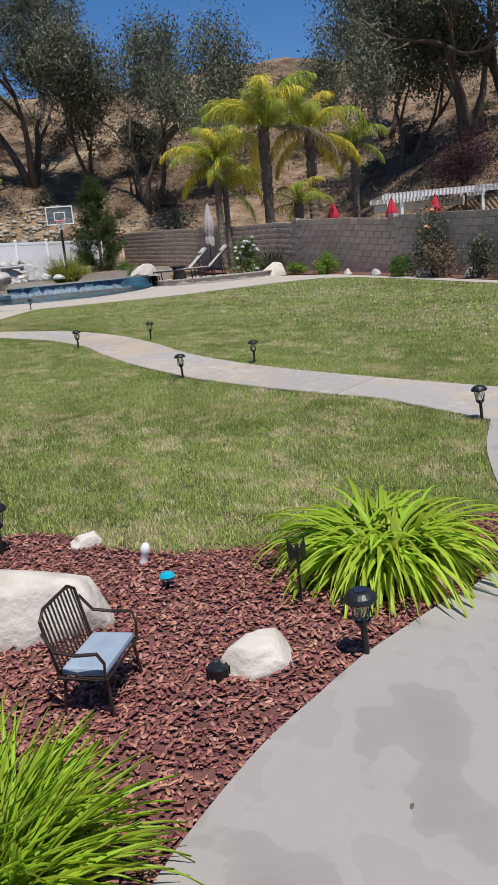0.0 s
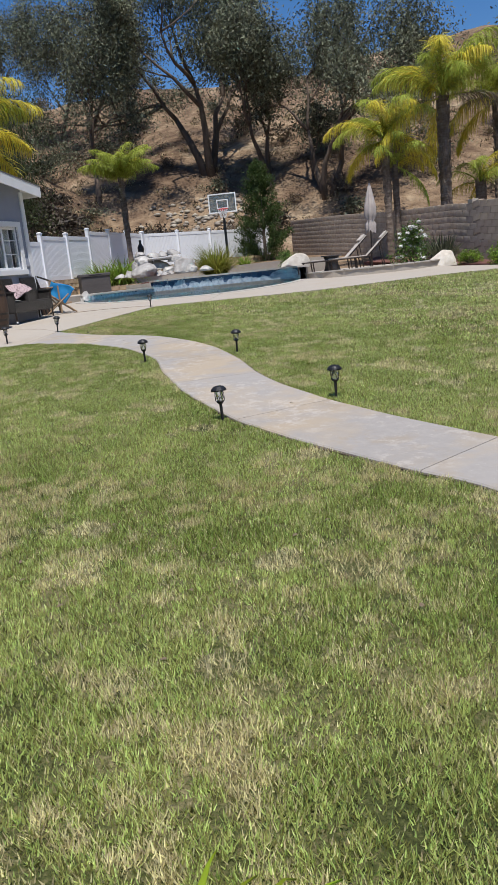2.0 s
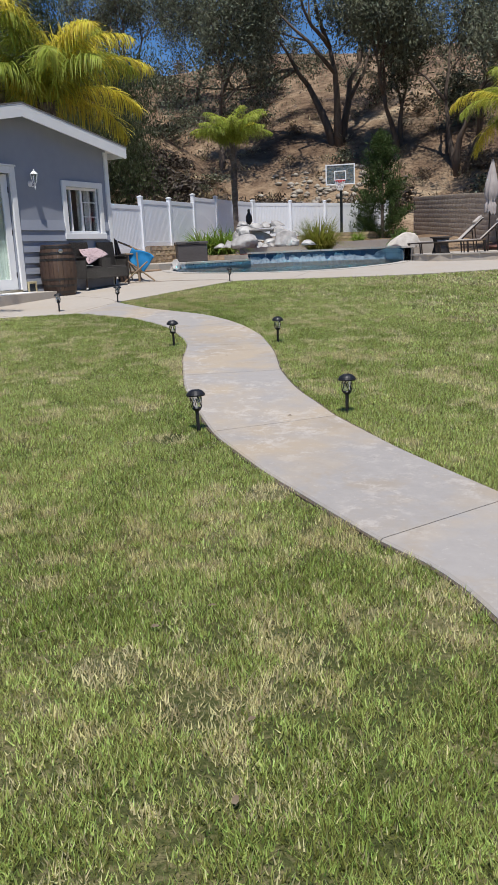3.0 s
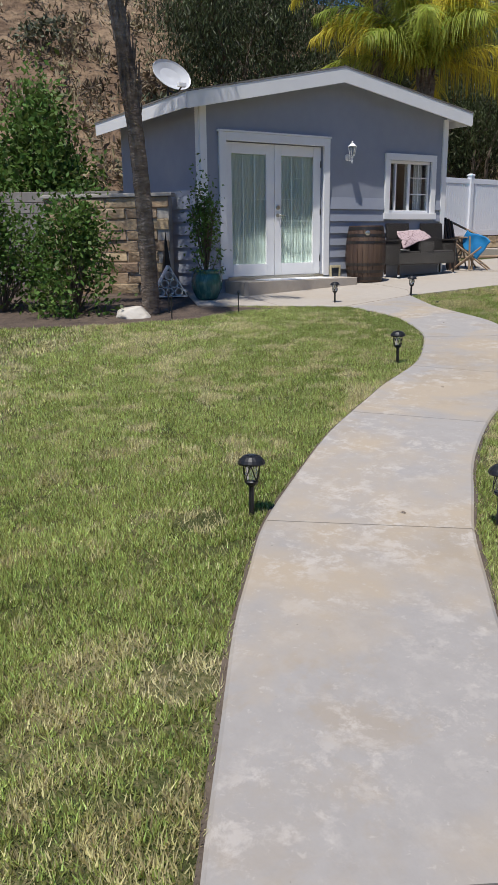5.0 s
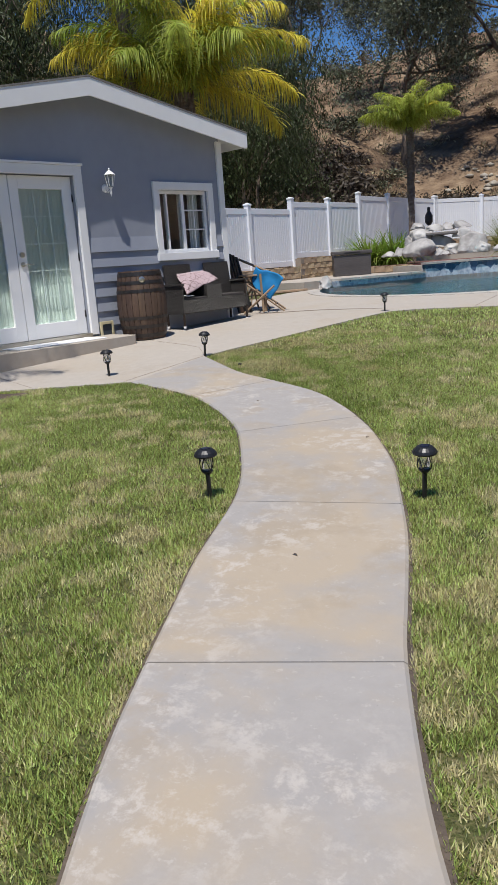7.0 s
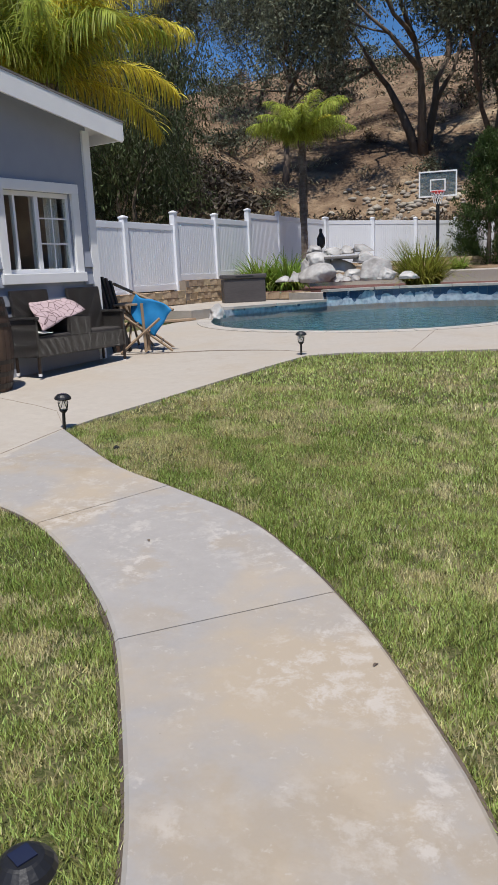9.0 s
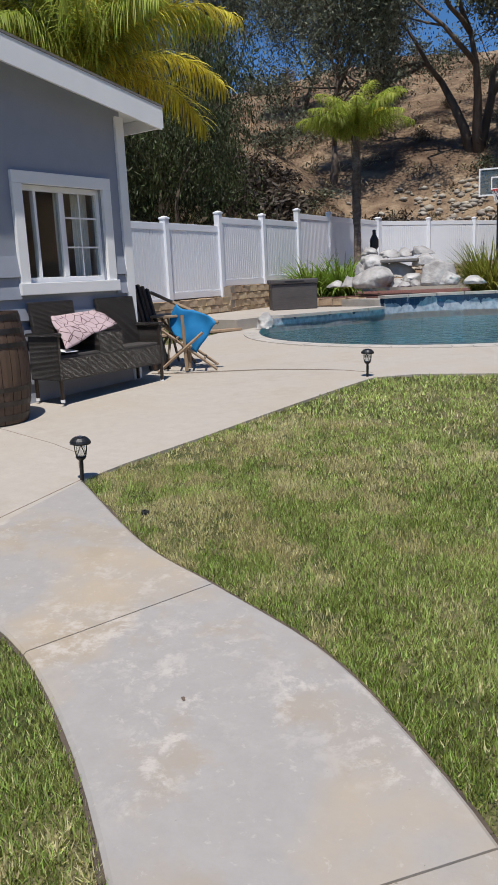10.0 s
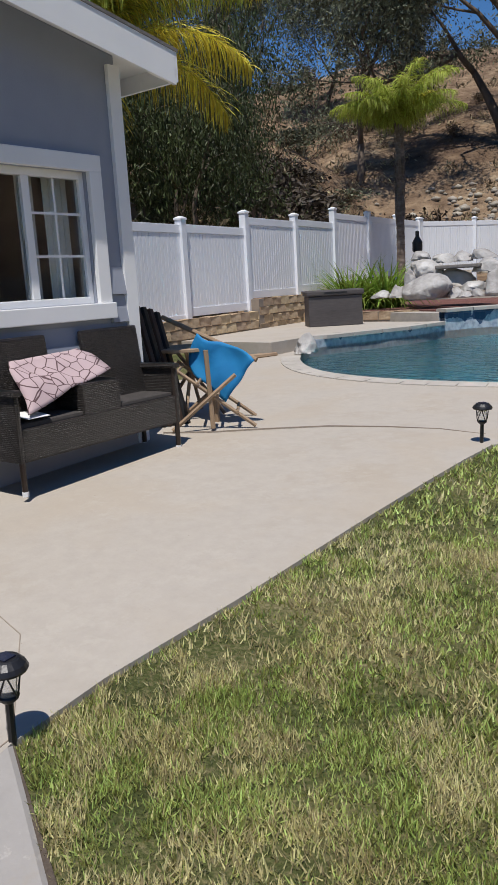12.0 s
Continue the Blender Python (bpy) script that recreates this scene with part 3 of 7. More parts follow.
for ya, yb in ((EAVE_L + 0.02, APEX_Y), (APEX_Y, EAVE_R - 0.02)):
    slope_slab(-HDEEP - OVER, OVER - 0.03, ya, yb, lambda y: roof_z(y) - 0.035, 0.08, WHITE, "soffit")
    slope_slab(-HDEEP - OVER - 0.03, OVER + 0.006, ya - (0.03 if ya < -1 else 0), yb + (0.03 if yb > 1 else 0), lambda y: roof_z(y) - 0.008, 0.022, SHINGLE, "roof", "dark shingle roof")
    slope_slab(OVER - 0.028, OVER, ya, yb, lambda y: roof_z(y) - 0.032, 0.22, WHITE, "fascia")
for y in (EAVE_L, EAVE_R - 0.028):
    part("eave_board", box(-HDEEP - OVER, OVER, y, y + 0.028, roof_z(y) - 0.235, roof_z(y) - 0.03), WHITE, house)
# white corner boards and frieze
for y0, y1 in ((HW0 - 0.02, HW0 + 0.09), (HW1 - 0.09, HW1 + 0.02)):
    part("corner_board", box(0.002, 0.034, y0, y1, 0.72, roof_z((y0 + y1) / 2) - 0.2), WHITE, house)
part("corner_board", box(-0.1, 0.0, HW0 - 0.034, HW0 - 0.002, 0.72, roof_z(HW0) - 0.2), WHITE, house)
part("corner_board", box(-0.1, 0.0, HW1 + 0.002, HW1 + 0.034, 0.72, roof_z(HW1) - 0.2), WHITE, house)


def lap_board(y0, y1, z0, z1, side=False):
    """One tilted siding board on the front, or on the wall that faces the garden's side."""
    bm = bmesh.new()
    prof = ((0.002, z0), (0.036, z0), (0.008, z1), (0.002, z1))
    v = [bm.verts.new((q, y, z) if not side else (y, HW0 - q, z)) for y in (y0, y1) for q, z in prof]
    for f in ((0, 1, 2, 3), (7, 6, 5, 4), (0, 4, 5, 1), (1, 5, 6, 2), (2, 6, 7, 3), (3, 7, 4, 0)):
        bm.faces.new([v[i] for i in f])
    bmesh.ops.recalc_face_normals(bm, faces=bm.faces)
    part("siding_board", bm, GREY_PAINT, house)


for i in range(8):
    z0 = 0.66 + 0.198 * i
    z1 = z0 + 0.192
    lap_board(HW0 + 0.09, -2.49, z0, z1)
    if z1 < 1.9:
        lap_board(-0.37, HW1 - 0.09, z0, z1)
    else:
        lap_board(-0.37, 0.85, z0, z1), lap_board(2.06, HW1 - 0.09, z0, z1)
    lap_board(-HDEEP, -0.1, z0, z1, True)

# double glazed doors
french = thing("french_door", HOUSE, "closed white double french doors with sheer curtains", "door")
for b in ((-2.48, -2.36, 0.96, 3.15), (-0.49, -0.37, 0.96, 3.15), (-2.36, -0.49, 3.03, 3.15)):
    part("casing", box(0.002, 0.045, b[0], b[1], b[2], b[3], 0.006), WHITE, french)
part("drip_cap", box(0.002, 0.06, -2.5, -0.35, 3.152, 3.18, 0.004), WHITE, french)
part("threshold", box(-0.13, 0.05, -2.36, -0.49, 0.93, 0.985), BRASS, french)
for y0, y1 in ((-2.35, -1.43), (-1.42, -0.50)):
    leaf = part("door_leaf", box(-0.09, -0.045, y0, y0 + 0.13, 0.99, 3.02, 0.004), WHITE, french)
    for b in ((y1 - 0.15, y1, 0.99, 3.02), (y0 + 0.13, y1 - 0.15, 0.99, 1.18), (y0 + 0.13, y1 - 0.15, 2.86, 3.02)):
        part("door_rail", box(-0.09, -0.045, b[0], b[1], b[2], b[3], 0.004), WHITE, leaf)
    g0, g1 = y0 + 0.13, y1 - 0.15
    pane = part("glass_pane", box(-0.075, -0.068, g0, g1, 1.18, 2.86), GLASS, leaf)
    pane.visible_shadow = False
    for k in (1, 2):
        part("grille_bar", box(-0.0665, -0.060, g0 + (g1 - g0) * k / 3 - 0.006, g0 + (g1 - g0) * k / 3 + 0.006, 1.18, 2.86), CURTAIN, leaf)
    for k in range(1, 5):
        part("grille_bar", box(-0.0665, -0.0605, g0, g1, 1.18 + 0.336 * k - 0.006, 1.18 + 0.336 * k + 0.006), CURTAIN, leaf)
    bm = bmesh.new()
    for k in range(25):
        f0 = g0 - 0.04 + (g1 - g0 + 0.08) * k / 24
        for z in (1.0, 3.0):
            bm.verts.new((-0.094 - 0.004 * (k % 2), f0, z))
    bm.verts.ensure_lookup_table()
    for k in range(24):
        bm.faces.new([bm.verts[i] for i in (2 * k, 2 * k + 1, 2 * k + 3, 2 * k + 2)])
    part("sheer_curtain", bm, CURTAIN, leaf, "pale green sheer curtain")
    for z in (1.25, 2.0, 2.75):
        yy = y0 - 0.004 if y0 < -2 else y1 - 0.012
        part("hinge", box(-0.05, -0.036, yy, yy + 0.016, z - 0.05, z + 0.05), BLACK, leaf)
part("deadbolt", lathe([(0.0, 0.03), (0.03, 0.03), (0.034, 0.01), (0.034, 0)], 14, m=Matrix.Translation((-0.045, -1.36, 2.06)) @ Matrix.Rotation(radians(90), 4, "Y")), BRASS, french)
part("lever_handle", tube([(-0.045, -1.36, 1.94), (0.005, -1.36, 1.94), (0.012, -1.35, 1.94), (0.012, -1.24, 1.935)], [0.012, 0.012, 0.011, 0.008], 8, into=lathe([(0.0, 0.012), (0.03, 0.012), (0.032, 0)], 14, m=Matrix.Translation((-0.045, -1.36, 1.94)) @ Matrix.Rotation(radians(90), 4, "Y"))), BRASS, french)

# sliding window
window = thing("window_1", HOUSE, "white sliding window with grille and pale curtains inside", "window", kind="structure")
for b in ((0.85, 0.96, 1.99, 2.88), (1.95, 2.06, 1.99, 2.88), (0.85, 2.06, 2.88, 2.99), (0.83, 2.08, 1.88, 1.99)):
    part("window_trim", box(0.002, 0.042 if b[2] > 1.9 else 0.06, *b, 0.006), WHITE, window)
for b in ((0.96, 1.0, 1.99, 2.88), (1.91, 1.95, 1.99, 2.88), (1.0, 1.91, 1.99, 2.04), (1.0, 1.91, 2.83, 2.88), (1.43, 1.49, 2.04, 2.83), (1.13, 1.16, 2.04, 2.83)):
    part("sash", box(-0.09, -0.03, *b, 0.004), WHITE, window)
for y0, y1 in ((1.0, 1.43), (1.49, 1.91)):
    pane = part("glass_pane", box(-0.064, -0.058, y0, y1, 2.04, 2.83), GLASS, window)
    pane.visible_shadow = False
part("grille_bar", box(-0.056, -0.05, 1.692, 1.708, 2.04, 2.83), WHITE, window)
for z in (2.32, 2.6):
    part("grille_bar", box(-0.057, -0.0505, 1.49, 1.91, z - 0.008, z + 0.008), WHITE, window)
for y0, y1 in ((0.98, 1.12), (1.5, 1.64), (1.72, 1.93)):
    bm = bmesh.new()
    for k in range(9):
        for z in (2.0, 2.9):
            bm.verts.new((-0.2 - 0.02 * (k % 2), y0 + (y1 - y0) * k / 8, z))
    bm.verts.ensure_lookup_table()
    for k in range(8):
        bm.faces.new([bm.verts[i] for i in (2 * k, 2 * k + 1, 2 * k + 3, 2 * k + 2)])
    part("curtain", bm, WHITE, window, "white hanging curtain")

# step, wall lantern, pet door, dish
step = part("door_step", prism([(0.047, -2.42), (0.62, -2.42), (0.66, -2.36), (0.66, -0.26), (0.60, -0.2), (0.047, -0.2)], 0.6, 0.935), PATIO)
step.matrix_basis = HOUSE
tagged(step, "low smooth concrete step under the doors", "step")
mat_ob = part("door_mat", box(0.1, 0.5, -1.9, -0.6, 0.9355, 0.947, 0.004), WHITE)
mat_ob.matrix_basis = HOUSE
tagged(mat_ob, "thin pale mat lying on the door step", "mat")
sconce = thing("wall_lantern", HOUSE @ Matrix.Translation((0.0, 0.02, 2.88)), "white outdoor wall lantern with glass panes", "wall lamp")
part("back_plate", lathe([(0.055, 0.002), (0.055, 0.015), (0.03, 0.03)], 14, m=Matrix.Rotation(radians(90), 4, "Y")), WHITE, sconce)
part("arm", tube([(0.02, 0, -0.02), (0.07, 0, -0.06), (0.13, 0, -0.03), (0.13, 0, 0.02)], 0.009, 8), WHITE, sconce)
part("finial", lathe([(0.0, -0.12), (0.014, -0.08), (0.01, -0.03), (0.03, 0.0)], 10, m=Matrix.Translation((0.13, 0, 0))), WHITE, sconce)
part("lantern_glass", lathe([(0.035, 0.01), (0.065, 0.16)], 6, m=Matrix.Translation((0.13, 0, 0))), GLASS, sconce)
for k in range(6):
    a = math.pi / 3 * k
    part("lantern_rib", tube([(0.13 + 0.037 * math.cos(a), 0.037 * math.sin(a), 0.01), (0.13 + 0.067 * math.cos(a), 0.067 * math.sin(a), 0.16)], 0.005, 5), WHITE, sconce)
part("lantern_roof", lathe([(0.078, 0.16), (0.07, 0.17), (0.03, 0.205), (0.012, 0.215), (0.014, 0.235), (0.0, 0.25)], 6, m=Matrix.Translation((0.13, 0, 0))), WHITE, sconce)
pet = thing("pet_door", HOUSE @ Matrix.Translation((0.036, -0.24, 0.98)), "small pet flap with a yellowed plastic frame", "pet door")
for b in ((-0.11, -0.08, -0.14, 0.14), (0.08, 0.11, -0.14, 0.14), (-0.08, 0.08, 0.1, 0.14), (-0.08, 0.08, -0.14, -0.1)):
    part("flap_frame", box(0.0, 0.03, *b, 0.004), grain("yellowed_plastic", [(0.3, (0.55, 0.47, 0.27)), (0.7, (0.62, 0.55, 0.36))], rough=0.5, bump=0.1) if b[0] == -0.11 else bpy.data.materials["yellowed_plastic"], pet)
part("flap", box(0.004, 0.012, -0.08, 0.08, -0.1, 0.1), DARKROOM, pet)
dish = thing("satellite_dish", HOUSE @ Matrix.Translation((-1.9, -2.35, roof_z(-2.35))), "grey-white satellite dish standing on the roof", "satellite dish")
part("mast", tube([(0, 0, 0), (0, 0, 0.2), (0.06, 0, 0.34)], 0.022, 8), BLACK, dish)
part("reflector", lathe([(0.0, 0.0), (0.2, 0.02), (0.33, 0.065), (0.36, 0.085), (0.355, 0.092), (0.33, 0.075), (0.2, 0.03), (0.0, 0.012)][::-1], 28, m=Matrix.Translation((0.08, 0, 0.4)) @ Matrix.Rotation(radians(12), 4, "Z") @ Matrix.Rotation(radians(62), 4, "Y") @ Matrix.Diagonal((0.8, 1.08, 1, 1))), grain("dish_paint", [(0.3, (0.55, 0.56, 0.57)), (0.7, (0.66, 0.67, 0.68))], rough=0.4, bump=0.05), dish)
part("feed_arm", tube([(0.05, 0, 0.2), (0.3, 0.02, 0.12), (0.48, 0.03, 0.22)], 0.014, 6), BLACK, dish)
part("feed_horn", box(0.42, 0.5, -0.04, 0.1, 0.2, 0.27, 0.01), WHITE, dish)


# ---- fences ----
def fence(posts, tops, bottoms, label):
    """White vinyl privacy fence: posts with caps, rails and tongued boards between them."""
    root = thing("vinyl_fence", Matrix(), label, "fence")
    for i, (p, q) in enumerate(zip(posts, posts[1:])):
        a, b = Vector(p), Vector(q)
        d = (b - a)
        m = Matrix.Translation((a.x, a.y, 0)) @ Matrix.Rotation(math.atan2(d.y, d.x), 4, "Z")
        L, z0, z1 = d.length, bottoms[i], tops[i]
        rail = lambda s, t: part("rail", box(0.06, L - 0.06, -0.022, 0.022, s, t, 0.006, m=m), VINYL, root)
        rail(z1 - 0.13, z1), rail(z0, z0 + 0.14)
        n = max(4, int((L - 0.12) / 0.085))
        w = (L - 0.12) / n
        shared = None
        for k in range(n):
            mm = m @ Matrix.Translation((0.06 + w * k, 0, 0))
            if shared is None:
                shared = part("board", box(0.004, w - 0.004, -0.012, 0.012, z0 + 0.141, z1 - 0.131, 0.004), VINYL, root)
                shared.matrix_basis = mm
            else:
                ob = new("board", shared.data)
                ob.parent, ob.matrix_basis = root, mm
    for i, p in enumerate(posts):
        j = [k for k in (i - 1, i) if 0 <= k < len(tops)]
        z0, z1 = min(bottoms[k] for k in j) - 0.35, max(tops[k] for k in j) + 0.06
        post = part("post", box(-0.065, 0.065, -0.065, 0.065, z0, z1, 0.006, m=Matrix.Translation((*p, 0))), VINYL, root)
        part("post_cap", lathe([(0.108, z1 + 0.001), (0.108, z1 + 0.03), (0.03, z1 + 0.06), (0.0, z1 + 0.062)], 4, m=Matrix.Translation((*p, 0)) @ Matrix.Rotation(radians(45), 4, "Z")), VINYL, post)
    return root


FY = [20.85, 22.8, 24.75, 26.71, 28.66, 30.54, 32.55, 34.55, 36.4]
fence([(-10.82, y) for y in FY], [3.0, 3.03, 3.04, 3.23, 3.27, 3.48, 3.5, 3.52], [1.5, 1.5, 1.6, 1.8, 1.85, 2.0, 2.05, 2.05], "white vinyl privacy fence stepping up the slope")
BACK_A, BACK_B = Vector((-10.82, 36.55)), Vector((-6.5, 43.5))
fence([tuple(BACK_A.lerp(BACK_B, k / 4)) for k in range(5)], [3.52] * 4, [2.1, 2.1, 2.1, 2.1], "white vinyl privacy fence behind the basketball hoop")


# ---- block walls ----
def block_mesh(L, W, H, bevel, seed, rough=0.0):
    bm = box(-L / 2, L / 2, -W / 2, W / 2, -H / 2, H / 2, bevel)
    if rough:
        rng = random.Random(seed)
        for v in bm.verts:
            v.co += Vector((rng.uniform(-1, 1), rng.uniform(-1, 1) * 1.6, rng.uniform(-1, 1))) * rough
    me = bpy.data.meshes.new("block")
    bm.to_mesh(me)
    bm.free()
    return me


def masonry(name, a, b, base, height, courses, length, width, material, label, rough=0.0, core=MORTAR, category="wall", limit=300, kind="structure", far_first=False, stagger=0.5):
    """A wall of separate blocks on a mortar core, from a to b. base(f) gives the foot's level along it."""
    root = thing(name, Matrix(), label, category, kind=kind)
    a, b = Vector(a), Vector(b)
    d = b - a
    L, n = d.length, int(d.length / length)
    length = L / n
    turn = math.atan2(d.y, d.x)
    H = height / courses
    meshes = [block_mesh(length - 0.012, width, H - 0.011, 0.008, s, rough) for s in range(4 if rough else 1)]
    for me in meshes:
        me.materials.append(material)
    made, extra = 0, []
    rng = random.Random(5)
    order = range(n) if not far_first else range(n - 1, -1, -1)
    for k in order:
        for c in range(courses):
            f = (k + 0.5 + (stagger if c % 2 else 0)) / n
            f = min(f, (n - 0.5) / n)
            p = a + d * f
            tilt = math.atan2(base((k + 1) / n) - base(k / n), L / n)
            m = Matrix.Translation((p.x, p.y, base(f) + H * (c + 0.5))) @ Matrix.Rotation(turn, 4, "Z") @ Matrix.Rotation(-tilt, 4, "Y")
            if made < limit:
                ob = new("block", rng.choice(meshes))
                ob.parent, ob.matrix_basis = root, m
                made += 1
            else:
                extra.append(m)
    if extra:
        co = np.array([v.co for v in meshes[0].vertices])
        quads = [tuple(p.vertices) for p in meshes[0].polygons]
        tri = np.array([(q[0], q[i], q[i + 1]) for q in quads for i in range(1, len(q) - 1)])
        vs, fs = merged([(co @ np.array(m.to_3x3()).T + np.array(m.translation), tri) for m in extra])
        rest = raw("far_blocks", vs, fs, material, root)
        rest["kind"] = "stuff"
    for k in range(n):
        p = a + d * (k + 0.5) / n
        mm = Matrix.Translation((p.x, p.y, base((k + 0.5) / n))) @ Matrix.Rotation(turn, 4, "Z")
        if k % 4 == 0:
            e = min(n, k + 4)
            bm = bmesh.new()
            for q in range(k, e):
                pq = a + d * (q + 0.5) / n
                box(-length / 2, length / 2, -width / 2 + 0.012, width / 2 - 0.012, -0.3, height - 0.012, into=bm, m=Matrix.Translation((pq.x, pq.y, base((q + 0.5) / n))) @ Matrix.Rotation(turn, 4, "Z"))
            part("mortar", bm, core, root)
    return root
CAPSTONE = grain("capstone", [(0.3, (0.34, 0.31, 0.27)), (0.7, (0.50, 0.46, 0.41))], scale=8, rough=0.85, bump=0.5, bump_scale=25)


def wall_foot(f):
    y = 45.0 + (17.4 - 45.0) * f
    return float(np.interp(y, [17.4, 20.8, 24.0, 24.05, 26.5, 28.8, 28.85, 30.1, 34.5, 38.2, 45.0], [0.42, 0.54, 0.76, 0.66, 0.93, 1.10, 1.02, 1.15, 1.36, 1.65, 2.03]))


END = WALL_A + WALL_DIR * ((17.4 - WALL_A.y) / WALL_DIR.y)
masonry("wall_back", tuple(WALL_A), tuple(END), wall_foot, 1.78, 9, 0.4, 0.16, BLOCK, "long brown slump block garden wall", far_first=True)
cap = thing("wall_cap", Matrix(), "pale concrete blocks capping the wall's steps", "wall cap", kind="structure")
for y in (24.12, 28.95):
    f = (45.0 - y) / (45.0 - 17.4)
    p = WALL_A + (END - WALL_A) * f
    part("cap_block", box(-0.14, 0.14, -0.1, 0.1, 0, 0.13, 0.01, m=Matrix.Translation((p.x, p.y, wall_foot(f) + 1.781)) @ Matrix.Rotation(math.atan2(WALL_DIR.y, WALL_DIR.x), 4, "Z")), PATIO, cap)
masonry("retaining_wall", (-10.68, 22.2), (-10.68, 26.65), lambda f: 1.12, 0.46, 3, 0.3, 0.2, TANSTONE, "low tan block retaining wall under the fence", rough=0.008)
masonry("retaining_wall", (-10.68, 26.7), (-10.68, 30.3), lambda f: 1.2, 0.6, 4, 0.3, 0.2, TANSTONE, "low tan block retaining wall under the fence", rough=0.008)
masonry("retaining_wall", (-8.6, 38.4), (-5.9, 41.9), lambda f: 1.75, 0.42, 3, 0.36, 0.2, TANSTONE, "low tan block retaining wall by the hoop", rough=0.008)
masonry("stone_screen", (-8.73, 13.98), (-10.35, 12.62), lambda f: 0.72, 1.52, 9, 0.46, 0.22, TANSTONE, "tan split-stone screen wall beside the house", rough=0.013, stagger=0.35, core=CAPSTONE)
masonry("side_garden_wall", (-10.75, 14.9), (-16.5, 8.2), lambda f: 0.72, 1.75, 9, 0.4, 0.16, GREY_CONCRETE, "grey block garden wall behind the shrubs", limit=120)
part("gate_post", box(-11.05, -10.85, 14.62, 14.82, 0.7, 2.78, 0.01), WHITE)
tagged(bpy.data.objects["gate_post"], "white square post beside the house", "post")
screen_cap = part("screen_cap", box(-0.98, 1.24, -0.13, 0.13, 2.242, 2.30, 0.012, m=Matrix.Translation((-9.63, 13.22, 0)) @ Matrix.Rotation(math.atan2(1.2, 1.43), 4, "Z")), CAPSTONE)
tagged(screen_cap, "flat stone cap on the screen wall", "wall cap", kind="structure")

masonry("planter_wall", (-10.5, 28.34), (-8.0, 28.34), lambda f: 1.262, 0.172, 1, 0.3, 0.16, TANSTONE, "low stone edge of the planting bed", rough=0.006)
# ---- pool ----
WATER_Z = 0.985
PLASTER = grain("pool_plaster", [(0.3, (0.016, 0.09, 0.125)), (0.6, (0.03, 0.145, 0.18)), (0.75, (0.055, 0.20, 0.235))], scale=2.5, rough=0.7, bump=0.2)
m_, n_, l_, b_ = mat("pool_tile", 0.25)
co = n_.new("ShaderNodeTexCoord")
brick = n_.new("ShaderNodeTexBrick")
brick.inputs["Scale"].default_value, brick.inputs["Mortar Size"].default_value = 6.5, 0.012
brick.inputs["Color1"].default_value, brick.inputs["Color2"].default_value, brick.inputs["Mortar"].default_value = (0.035, 0.075, 0.14, 1), (0.06, 0.11, 0.19, 1), (0.16, 0.18, 0.2, 1)
brick.offset = 0.0
brick.inputs["Brick Width"].default_value, brick.inputs["Row Height"].default_value = 1.0, 1.0
sep, cmb = n_.new("ShaderNodeSeparateXYZ"), n_.new("ShaderNodeCombineXYZ")
add = n_.new("ShaderNodeMath")
l_.new(co.outputs["Object"], sep.inputs[0]), l_.new(sep.outputs[0], add.inputs[0]), l_.new(sep.outputs[1], add.inputs[1])
l_.new(add.outputs[0], cmb.inputs[0]), l_.new(sep.outputs[2], cmb.inputs[1]), l_.new(cmb.outputs[0], brick.inputs[0])
ns = n_.new("ShaderNodeTexNoise")
ns.inputs["Scale"].default_value, ns.inputs["Detail"].default_value = 2.6, 6
l_.new(cmb.outputs[0], ns.inputs["Vector"])
sc = n_.new("ShaderNodeMath")
sc.operation = "MULTIPLY_ADD"
sc.inputs[1].default_value, sc.inputs[2].default_value = 0.9, 0.86
l_.new(ns.outputs[0], sc.inputs[0])
lt = n_.new("ShaderNodeMath")
lt.operation = "LESS_THAN"
l_.new(sep.outputs[2], lt.inputs[0]), l_.new(sc.outputs[0], lt.inputs[1])
mx = n_.new("ShaderNodeMix")
mx.data_type = "RGBA"
fac = n_.new("ShaderNodeMath")
fac.operation = "MULTIPLY"
ns2 = n_.new("ShaderNodeTexNoise")
ns2.inputs["Scale"].default_value, ns2.inputs["Detail"].default_value = 9, 6
l_.new(cmb.outputs[0], ns2.inputs["Vector"])
rg = n_.new("ShaderNodeMapRange")
rg.inputs[1].default_value, rg.inputs[2].default_value, rg.inputs[3].default_value, rg.inputs[4].default_value = 0.35, 0.6, 0.45, 0.95
l_.new(ns2.outputs[0], rg.inputs[0])
l_.new(lt.outputs[0], fac.inputs[0]), l_.new(rg.outputs[0], fac.inputs[1])
l_.new(fac.outputs[0], mx.inputs[0]), l_.new(brick.outputs[0], mx.inputs[6])
mx.inputs[7].default_value = (0.50, 0.54, 0.58, 1)
l_.new(mx.outputs[2], b_.inputs["Base Color"])
TILE = m_
WATER, wn_, wl_, wb_ = mat("pool_water", 0.03)
wb_.inputs["Transmission Weight"].default_value, wb_.inputs["IOR"].default_value = 1.0, 1.33
wb_.inputs["Base Color"].default_value = (0.28, 0.80, 0.88, 1)
wco = wn_.new("ShaderNodeTexCoord")
w1 = wn_.new("ShaderNodeTexNoise")
w1.inputs["Scale"].default_value, w1.inputs["Detail"].default_value, w1.inputs["Distortion"].default_value = 5.0, 3, 0.6
l2 = wn_.new("ShaderNodeBump")
l2.inputs["Strength"].default_value, l2.inputs["Distance"].default_value = 0.8, 0.12
